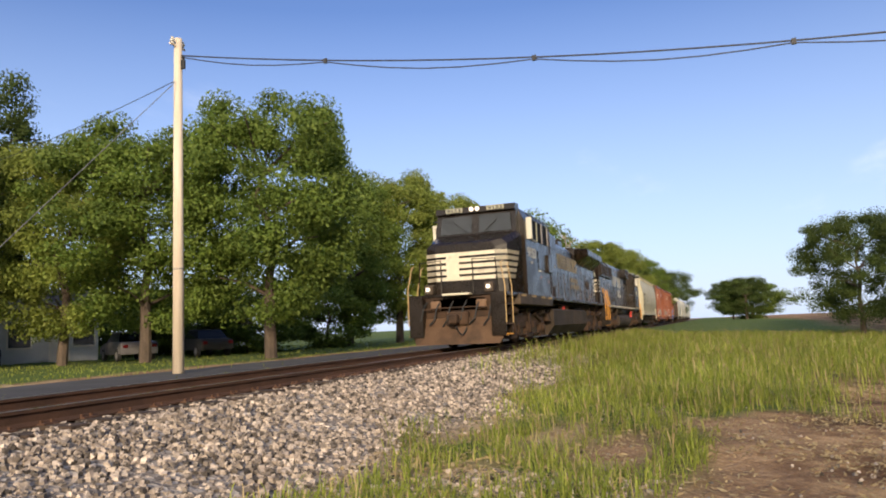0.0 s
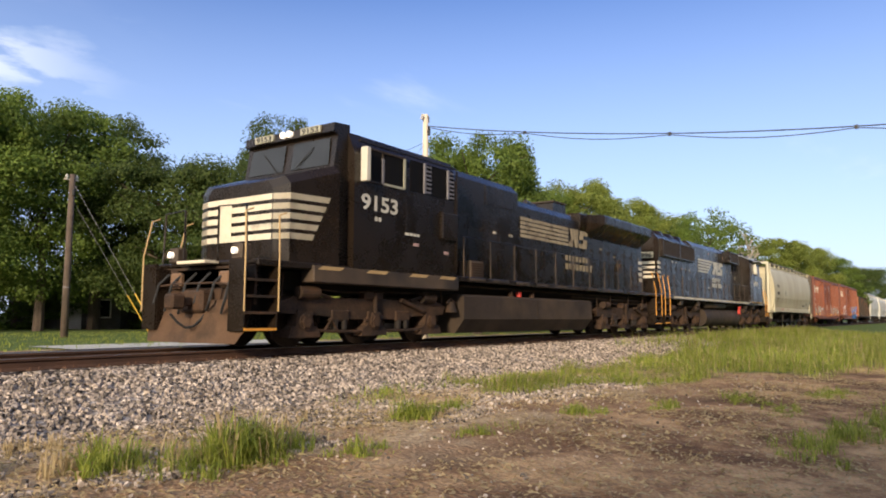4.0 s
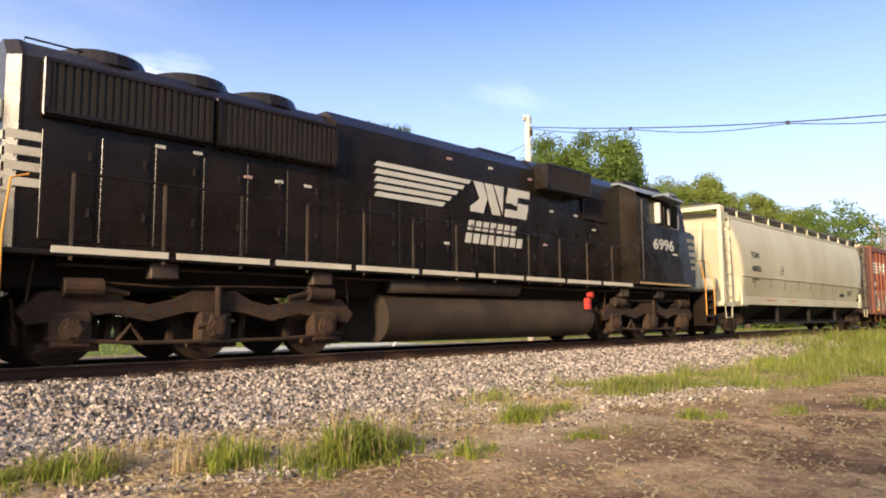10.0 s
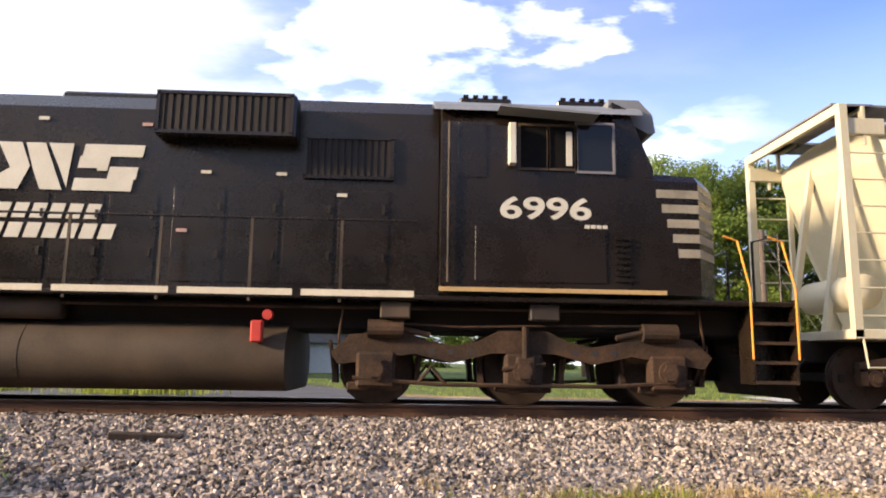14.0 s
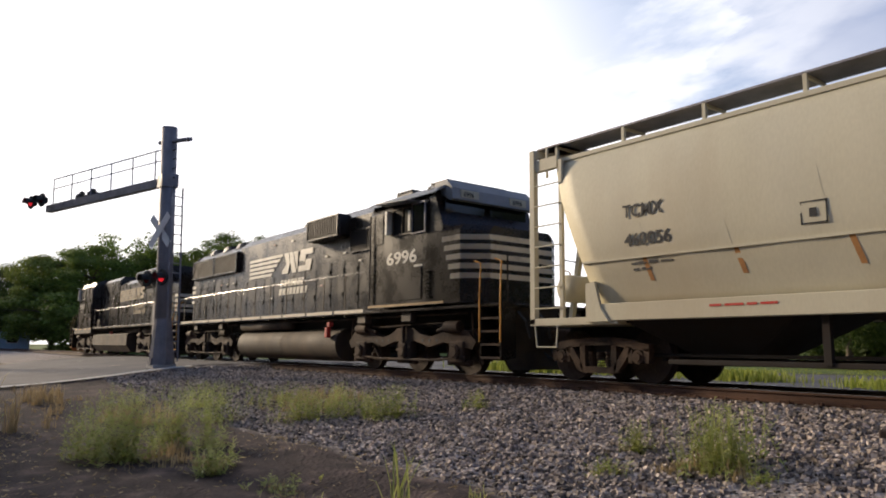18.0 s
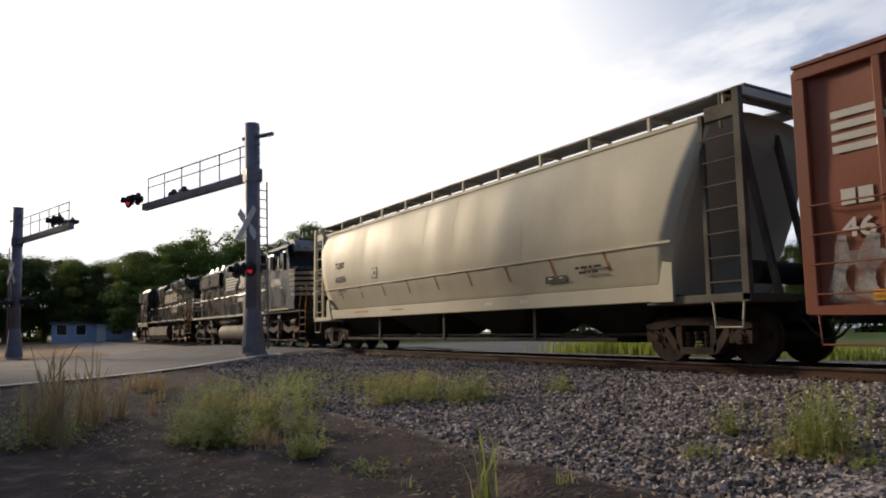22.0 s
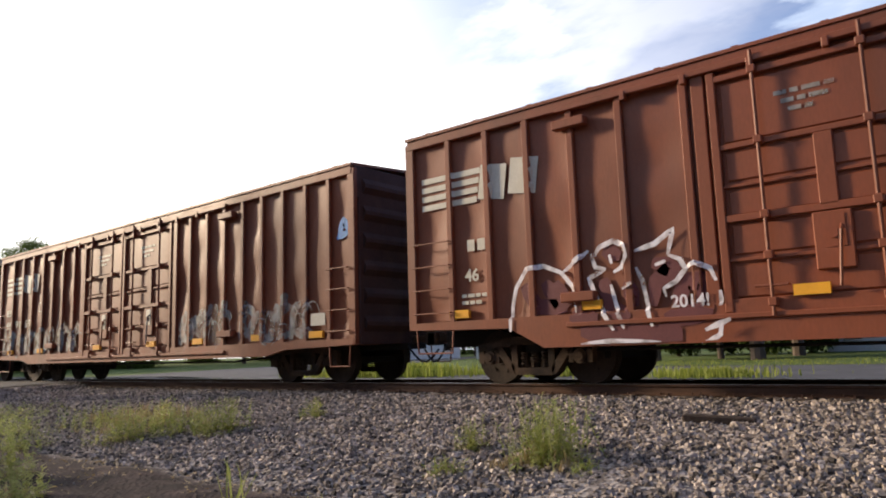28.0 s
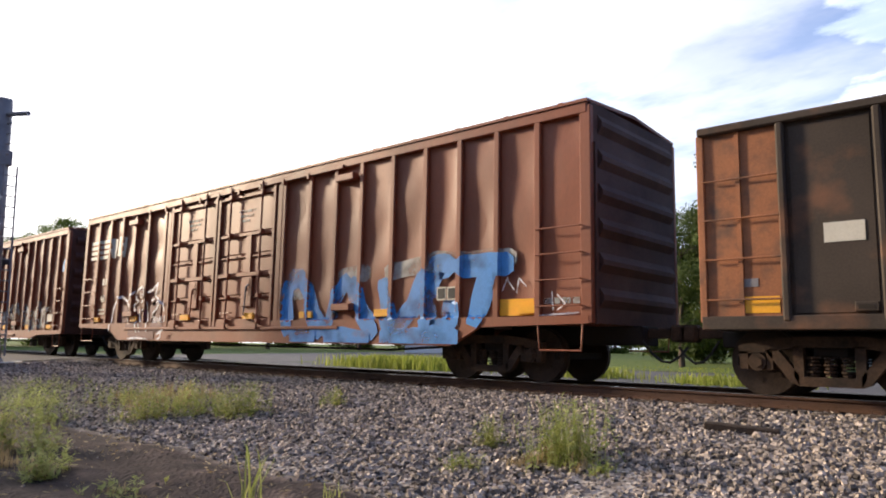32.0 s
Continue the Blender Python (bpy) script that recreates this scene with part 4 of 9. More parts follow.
def dead_tree(az, dist, height):
    a = radians(az)
    x, y = dist * math.cos(a), dist * math.sin(a)
    ob = empty("dead_tree", x, y, ground_z(x, y), "bare pale dead tree with broken limbs", "tree", "trees")
    rnd = random.Random(12)
    part("trunk", rod(B(), (0, 0, -0.2), (0.2, 0.1, height * 0.75), 0.34, 9, 0.14), "deadwood", ob)
    for k in range(15):
        h = rnd.uniform(0.4, 0.78) * height
        a = rnd.uniform(0, 6.28)
        r = rnd.uniform(0.8, 2.4)
        p = Vector((0.15, 0.08, h))
        q = p + Vector((math.cos(a) * r, math.sin(a) * r, r * rnd.uniform(0.5, 1.6)))
        bm = B()
        rod(bm, p, q, 0.11, 6, 0.05)
        for _ in range(4):
            s = p.lerp(q, rnd.uniform(0.4, 1))
            e = s + Vector((rnd.uniform(-0.8, 0.8), rnd.uniform(-0.8, 0.8), rnd.uniform(0.2, 1.1)))
            rod(bm, s, e, 0.045, 5, 0.02)
        part("limb", bm, "deadwood", ob)


dead_tree(11.8, 96, 13.2)


# ---- houses ----
def house(x, y, w, d, h, roof, wall, turn, label, name="house", openings=((-0.3, 1), (0.1, 0), (0.35, 1))):
    ob = empty(name, x, y, ground_z(x, y), label, "building", "buildings")
    ob.rotation_euler = (0, 0, radians(turn))
    part("wall", box(B(), -w / 2, w / 2, -d / 2, d / 2, -0.3, h), wall, ob)
    bm = B()
    for i in range(int(h / 0.22)):
        box(bm, -w / 2 - 0.012, w / 2 + 0.012, -d / 2 - 0.014, -d / 2, 0.1 + i * 0.22, 0.1 + i * 0.22 + 0.2)
    part("siding", bm, wall, ob)
    part("roof", prism(B(), [(-d / 2 - 0.4, h), (d / 2 + 0.4, h), (d / 2 + 0.4, h + 0.12), (0, h + roof), (-d / 2 - 0.4, h + 0.12)], -w / 2 - 0.3, w / 2 + 0.3, "x"), "roofing", ob)
    for u, win in openings:
        cx = u * w
        z0, z1, hw = (0.9, 2.1, 0.55) if win else (0.0, 2.05, 0.46)
        wn = part("window" if win else "door", box(B(), cx - hw, cx + hw, -d / 2 - 0.05, -d / 2 - 0.016, z0, z1), "glass" if win else "white", ob)
        bm = B()
        for a0, a1, b0, b1 in ((-hw - 0.09, hw + 0.09, z1, z1 + 0.1), (-hw - 0.09, hw + 0.09, z0 - 0.09, z0), (-hw - 0.09, -hw, z0, z1), (hw, hw + 0.09, z0, z1)):
            box(bm, cx + a0, cx + a1, -d / 2 - 0.08, -d / 2 - 0.016, b0, b1)
        part("frame", bm, "white", wn)
    return ob


house(-42.5, 61.8, 6.0, 5.0, 2.6, 1.2, "white", 33, "small white house with a dark window beyond the lawn")
house(41.5, 42.2, 5.0, 6.0, 2.9, 1.5, "siding", -42, "small grey-white house under the trees")
house(39.5, 46.5, 4.5, 6.0, 3.0, 1.6, "siding_cream", -50, "small peach-coloured house under the trees")
house(55.0, 43.0, 8.0, 6.0, 2.8, 1.4, "siding", -35, "grey-white house behind the maple trees")
house(30.0, 55.0, 9.0, 6.0, 2.8, 1.4, "roofing", -62, "dark shed under the oak trees", "shed")
house(-104.0, 9.2, 9.4, 4.0, 2.2, 0.35, "siding_blue", 86, "long pale blue mobile home by the trees", "mobile_home", ((-0.38, 1), (-0.15, 1), (0.1, 0), (0.3, 1)))
house(-58.0, 66.0, 9.0, 6.0, 2.6, 1.3, "white", 42, "white house beyond the lawn")
house(-8.0, 63.0, 9.0, 5.0, 2.4, 1.0, "white", 5, "white house beyond the lawn")


def wheelie_bin(x, y):
    ob = empty("wheelie_bin", x, y, ground_z(x, y), "blue plastic wheeled bin on the lawn", "bin")
    bm = B()
    prism(bm, [(-0.26, 0.1), (0.26, 0.1), (0.3, 1.0), (-0.3, 1.0)], -0.3, 0.3)
    part("body", bm, "blue", ob)
    part("lid", box(B(), -0.33, 0.33, -0.34, 0.34, 1.0, 1.07, 0.02), "blue", ob)
    for s in (-0.22, 0.22):
        part("wheel", rod(B(), (s, 0.28, 0.1), (s, 0.34, 0.1), 0.1, 10), "flat_black", ob)


wheelie_bin(28.4, 39.2)


def parked_car(x, y, turn, paint, label):
    ob = empty("parked_car", x, y, ground_z(x, y) + 0.02, label, "car", "parked cars")
    ob.rotation_euler = (0, 0, radians(turn))
    side = [(-2.2, 0.35), (-2.25, 0.7), (-2.1, 0.92), (-1.2, 0.98), (1.1, 0.96), (2.05, 0.8), (2.25, 0.6), (2.2, 0.32)]
    bm = prism(B(), side, -0.87, 0.87)
    bmesh.ops.bevel(bm, geom=bm.edges[:], offset=0.05, segments=2, affect="EDGES")
    body = part("body", bm, paint, ob)
    bm = B()
    lo, hi = ((-1.5, 0.95), (1.15, 0.95)), ((-0.95, 1.42), (0.5, 1.42))
    v = [bm.verts.new((px, s * w, pz)) for (px, pz), w in zip((*lo, *hi), (0.8, 0.8, 0.62, 0.62)) for s in (-1, 1)]
    for q in ((0, 1, 5, 4), (2, 6, 7, 3), (0, 4, 6, 2), (1, 3, 7, 5), (4, 5, 7, 6)):
        bm.faces.new([v[i] for i in q])
    bmesh.ops.recalc_face_normals(bm, faces=bm.faces[:])
    part("window_band", bm, "glass", ob, "dark tinted windows")
    part("roof", box(B(), -0.97, 0.52, -0.64, 0.64, 1.40, 1.46, 0.025), paint, ob)
    for px in (-1.38, 1.4):
        for s in (-1, 1):
            w = part("wheel", rod(B(), (px, s * 0.72, 0.31), (px, s * 0.89, 0.31), 0.31, 18), "flat_black", ob)
            part("rim", rod(B(), (px, s * 0.885, 0.31), (px, s * 0.9, 0.31), 0.19, 12), "galv", w)
    for s in (-1, 1):
        part("headlight", box(B(), 2.17, 2.24, s * 0.66 - 0.14, s * 0.66 + 0.14, 0.6, 0.74, 0.02), "white", body)
        part("tail_light", box(B(), -2.27, -2.2, s * 0.68 - 0.12, s * 0.68 + 0.12, 0.66, 0.82, 0.02), "dark_lens", body)


parked_car(37.8, 32.6, 58, "galv", "grey car parked in the shade of the maple trees")
parked_car(41.2, 30.6, 58, "flat_black", "dark car parked in the shade of the maple trees")
parked_car(33.2, 37.4, 48, "flat_black", "dark car parked on the lawn under the trees")


def marker_post(x, y):
    ob = empty("marker_post", x, y, ground_z(x, y), "short weathered post beside the lane", "post")
    part("post", box(B(), -0.06, 0.06, -0.06, 0.06, -0.2, 1.0, 0.01), "pole", ob)
    part("cap", box(B(), -0.075, 0.075, -0.075, 0.075, 1.0, 1.05, 0.01), "galv", ob)


marker_post(-14.9, 21.0)


# ---- grass and weeds ----
def blades(name, spots, material, label, lean=0.35, width=0.0062, kind="stuff", category="grass"):
    """spots: (x, y, blade height) for every blade."""
    g = np.random.default_rng(len(spots))
    p = np.array([(x, y, ground_z(x, y) - 0.02) for x, y, _ in spots])
    h = np.array([s[2] for s in spots])[:, None]
    a = g.random((len(p), 1)) * 6.283
    d = np.concatenate([np.cos(a), np.sin(a), 0 * a], 1)
    side = np.concatenate([-np.sin(a), np.cos(a), 0 * a], 1) * (width * g.uniform(0.7, 1.5, (len(p), 1)) * (0.6 + h))
    bend = g.uniform(0.1, 1.0, (len(p), 1)) * lean
    up = np.array([0, 0, 1.0])
    low = p + d * h * bend * 0.14 + up * h * 0.45
    mid = p + d * h * bend * 0.5 + up * h * (0.84 - 0.12 * bend)
    tip = p + d * h * bend + up * h * (1.04 - 0.42 * bend)
    v = np.stack([p - side, p + side, low + side * 0.9, low - side * 0.9, mid + side * 0.6, mid - side * 0.6, tip], 1).reshape(-1, 3)
    n = len(p)
    i = np.arange(n)[:, None] * 7
    faces = [tuple(q) for q in (i + [0, 1, 2, 3]).tolist()] + [tuple(q) for q in (i + [3, 2, 4, 5]).tolist()] + [tuple(q) for q in (i + [5, 4, 6]).tolist()]
    me = bpy.data.meshes.new(name)
    me.from_pydata(v.tolist(), [], faces)
    return tagged(link(name, me, material, None, label), category=category, kind=kind)


def tuft_spots(rnd, tufts):
    """Blades in bunches: every tuft is made of small bunches of their own height."""
    out = []
    for x, y, rx, ry, h, n in tufts:
        left = int(n * 0.85)
        while left > 0:
            q, w = rnd.gauss(0, 0.5), rnd.gauss(0, 0.5)
            tall = h * rnd.uniform(0.4, 1.6) * max(0.35, 1 - 0.35 * (q * q + w * w))
            k = rnd.randint(8, 26)
            for _ in range(k):
                out.append((x + q * rx + rnd.gauss(0, 0.045), y + w * ry + rnd.gauss(0, 0.045), tall * rnd.uniform(0.3, 1.15)))
            left -= k
    return out


def make_weeds(rnd, clumps):
    """Upright stems with small leaves in pairs. clumps: x, y, radius, height, stems."""
    vs, fs = [], []
    for cx, cy, r, h, n in clumps:
        for _ in range(int(n * 2.8)):
            x, y = cx + rnd.gauss(0, r * 0.5), cy + rnd.gauss(0, r * 0.45)
            hh = h * rnd.uniform(0.45, 1.05)
            lx, ly = rnd.gauss(0, 0.16) * hh, rnd.gauss(0, 0.16) * hh
            z = ground_z(x, y) - 0.02
            k = len(vs)
            w = 0.0045
            vs += [(x - w, y, z), (x + w, y, z), (x + lx + w * 0.5, y + ly, z + hh), (x + lx - w * 0.5, y + ly, z + hh)]
            fs.append((k, k + 1, k + 2, k + 3))
            m = int(hh / 0.035) + 3
            for i in range(m):
                q = (i + 0.5) / m
                a = rnd.uniform(0, 6.28)
                L = rnd.uniform(0.045, 0.115) * (1.15 - 0.6 * q)
                px, py, pz = x + lx * q, y + ly * q, z + hh * q
                dx, dy, dz = math.cos(a) * L, math.sin(a) * L, L * rnd.uniform(-0.2, 0.7)
                sx, sy = -math.sin(a) * L * 0.2, math.cos(a) * L * 0.2
                k = len(vs)
                vs += [(px, py, pz), (px + dx * 0.5 + sx, py + dy * 0.5 + sy, pz + dz * 0.6), (px + dx, py + dy, pz + dz), (px + dx * 0.5 - sx, py + dy * 0.5 - sy, pz + dz * 0.6)]
                fs.append((k, k + 1, k + 2, k + 3))
    me = bpy.data.meshes.new("weeds")
    me.from_pydata(vs, [], fs)
    tagged(link("weeds", me, "weed", None, "pale green leafy weeds in the ballast"), category="weeds", kind="stuff")


def make_plants():
    rnd = random.Random(21)
    green, dry = [], []
    k = 0
    while k < 200000:
        x = 7 + 60 * rnd.random() ** 1.8
        y = rnd.uniform(-6.0 if x > 18 else 1.5, 9.5)
        if rnd.random() < grass_amount(x, y):
            clump = noise.noise(Vector((x * 0.9, y * 1.4, 15.0))) + 0.5 * noise.noise(Vector((x * 2.6, y * 3.4, 4.0)))
            if clump < rnd.uniform(-0.75, 0.0):
                k += 1
                continue
            hh = (0.2 + 0.24 * smooth(12, 30, x)) * rnd.uniform(0.45, 1.2) * (1.0 + 0.75 * clump)
            (green if rnd.random() < 0.88 else dry).append((x, y, hh))
        k += 1
    green += tuft_spots(rnd, [(4.5, 5.5, 0.85, 0.36, 0.33, 2300), (3.5, 6.0, 0.4, 0.28, 0.27, 600), (7.6, 5.8, 0.45, 0.25, 0.27, 800), (5.5, 4.9, 0.4, 0.2, 0.17, 350),
                              (8.5, 5.9, 0.4, 0.2, 0.2, 350), (2.2, 6.5, 0.6, 0.38, 0.25, 1000), (1.4, 6.5, 0.55, 0.33, 0.21, 600), (9.8, 4.4, 0.5, 0.3, 0.16, 500), (11.5, 3.7, 0.5, 0.3, 0.15, 450),
                              (0.4, 6.2, 0.3, 0.2, 0.2, 250), (13.2, 3.0, 0.9, 0.4, 0.16, 600), (15.6, 1.8, 1.2, 0.4, 0.16, 700), (3.0, 4.3, 0.3, 0.2, 0.14, 250),
                              (9.0, 1.3, 0.9, 0.4, 0.22, 520), (10.6, 1.0, 0.7, 0.4, 0.26, 620), (11.8, 0.6, 1.0, 0.5, 0.3, 800), (13.6, 0.6, 1.5, 0.5, 0.17, 700), (15.8, -0.6, 1.6, 0.5, 0.17, 600), (7.4, 4.6, 0.6, 0.25, 0.13, 350), (12.5, 2.2, 1.0, 0.35, 0.14, 400)])
    blades("grass", green, "grass", "rough green grass along the foot of the ballast", 1.5)
    dry += tuft_spots(rnd, [(4.5, 5.6, 0.95, 0.45, 0.36, 900), (3.5, 6.1, 0.5, 0.35, 0.28, 300), (2.2, 6.5, 0.65, 0.42, 0.26, 420), (7.6, 5.8, 0.5, 0.3, 0.28, 160), (1.4, 6.5, 0.6, 0.38, 0.23, 280), (6.0, 6.4, 1.5, 0.5, 0.12, 900), (3.0, 7.2, 1.2, 0.3, 0.14, 500), (9.5, 6.2, 1.5, 0.4, 0.12, 700), (0.5, 7.0, 1.2, 0.3, 0.12, 400),
                            (-12.4, 0.5, 1.3, 0.8, 1.15, 420), (-13.6, 1.4, 1.2, 0.7, 0.8, 260), (-17.4, 2.7, 2.2, 0.5, 0.26, 900), (-3.95, 6.3, 0.5, 0.3, 0.2, 160), (-6.9, 3.2, 0.5, 0.2, 0.12, 120), (-12.5, 6.6, 1.6, 0.8, 0.28, 1500), (-13.5, 3.6, 1.5, 0.8, 0.25, 900), (-9.4, 3.0, 1.0, 0.5, 0.2, 500), (-4.3, 6.2, 0.4, 0.2, 0.12, 300)])
    blades("dry_grass", dry, "straw", "dry straw-coloured grass between the stones", 0.6)
    make_weeds(rnd, [(-9.78, 2.4, 0.42, 0.98, 42), (-10.4, 2.1, 0.3, 0.8, 18), (-10.45, 3.25, 0.28, 0.78, 24), (-10.0, 3.6, 0.25, 0.6, 14), (-8.28, 3.05, 0.2, 0.55, 13), (-8.5, 3.3, 0.16, 0.4, 6),
                     (-11.26, 5.75, 0.55, 0.55, 34), (-11.57, 6.5, 0.5, 0.5, 24), (-9.95, 6.5, 0.42, 0.55, 32), (-10.6, 6.2, 0.4, 0.4, 16), (-13.4, 6.3, 0.8, 0.42, 30), (-14.4, 5.1, 0.6, 0.46, 26), (-12.6, 4.6, 0.5, 0.5, 20),
                     (-9.2, 7.8, 0.2, 0.34, 12), (-5.11, 6.65, 0.15, 0.4, 10), (-4.75, 5.75, 0.2, 0.2, 9), (-3.95, 6.4, 0.36, 0.66, 34), (-3.45, 6.2, 0.18, 0.14, 8), (-16.6, 5.8, 1.2, 0.3, 34),
                     (-15.4, 3.9, 0.8, 0.35, 18), (-11.9, 0.4, 0.8, 0.9, 26), (-7.0, 3.3, 0.35, 0.14, 9)])
    foxtail = []
    for x, y, n in ((-5.25, 3.55, 7), (-4.85, 4.1, 4), (-6.1, 3.2, 3)):
        foxtail += tuft_spots(rnd, [(x, y, 0.09, 0.06, 0.42, n * 3)])
    blades("foxtail", foxtail, "weed", "thin foxtail grass on the black earth", 0.5)
    # short turf beyond the track
    far = []
    for _ in range(36000):
        x, y = rnd.uniform(-18, 75), 14.2 + 26 * rnd.random() ** 1.5
        if 16.2 < y < lot_edge(x) + 0.2 and rnd.random() > 0.02:
            continue
        if noise.noise(Vector((x * 0.35, y * 0.5, 6.0))) < (-0.05 if y < 17 else -0.3):
            continue
        far.append((x, y, rnd.uniform(0.05, 0.14) if y > 20 else rnd.uniform(0.06, 0.2)))
    for cx, cy, rx, n, h in ((-21.5, 22.0, 1.8, 4200, 0.7), (-13.0, 22.2, 0.9, 1300, 0.5), (-7.6, 21.3, 0.9, 1100, 0.42), (-17.0, 24.0, 1.4, 900, 0.4)):
        for _ in range(n):
            far.append((rnd.gauss(cx, rx), rnd.gauss(cy, 0.6), h * rnd.uniform(0.3, 1.0)))
    blades("lawn_grass", far, "grass", "green grass beyond the railway", 0.5, 0.016)


make_plants()


def make_litter():
    """Straw, dead leaves and wood chips scattered flat on the bare earth."""
    rnd = random.Random(77)
    vs, fs = [], []
    while len(fs) < 30000:
        if rnd.random() < 0.88:
            x, y = 1 + 24 * rnd.random() ** 1.3, rnd.uniform(0.5, 8.0)
        else:
            x, y = rnd.uniform(-19, -1), rnd.uniform(0.5, 8.0)
        if gravel_amount(x, y) > 0.8 or noise.noise(Vector((x * 0.7, y * 0.9, 3.3))) < rnd.uniform(-0.5, 0.4):
            continue
        a, L = rnd.uniform(0, 6.28), rnd.uniform(0.01, 0.05)
        w = L * rnd.uniform(0.12, 0.5)
        z = ground_z(x, y) + 0.03
        dx, dy, k = math.cos(a), math.sin(a), len(vs)
        t1, t2 = rnd.uniform(-0.01, 0.025), rnd.uniform(-0.01, 0.02)
        vs += [(x - dx * L, y - dy * L, z + t1), (x - dy * w, y + dx * w, z + t2), (x + dx * L, y + dy * L, z - t1 * 0.3), (x + dy * w, y - dx * w, z)]
        fs.append((k, k + 1, k + 2, k + 3))
    me = bpy.data.meshes.new("ground_litter")
    me.from_pydata(vs, [], fs)
    tagged(link("ground_litter", me, "straw", None, "dry straw and dead leaves scattered on the bare earth"), category="leaf litter", kind="stuff")


make_litter()
tagged(part("old_tie", box(B(), -0.4, 0.4, -0.1, 0.1, -0.03, 0.06, 0.015), "tie", None, "short weathered piece of timber on the ballast"), category="timber").matrix_basis = pose(-2.95, 8.55, ground_z(-2.95, 8.55) + 0.02, 0, 3, 12)


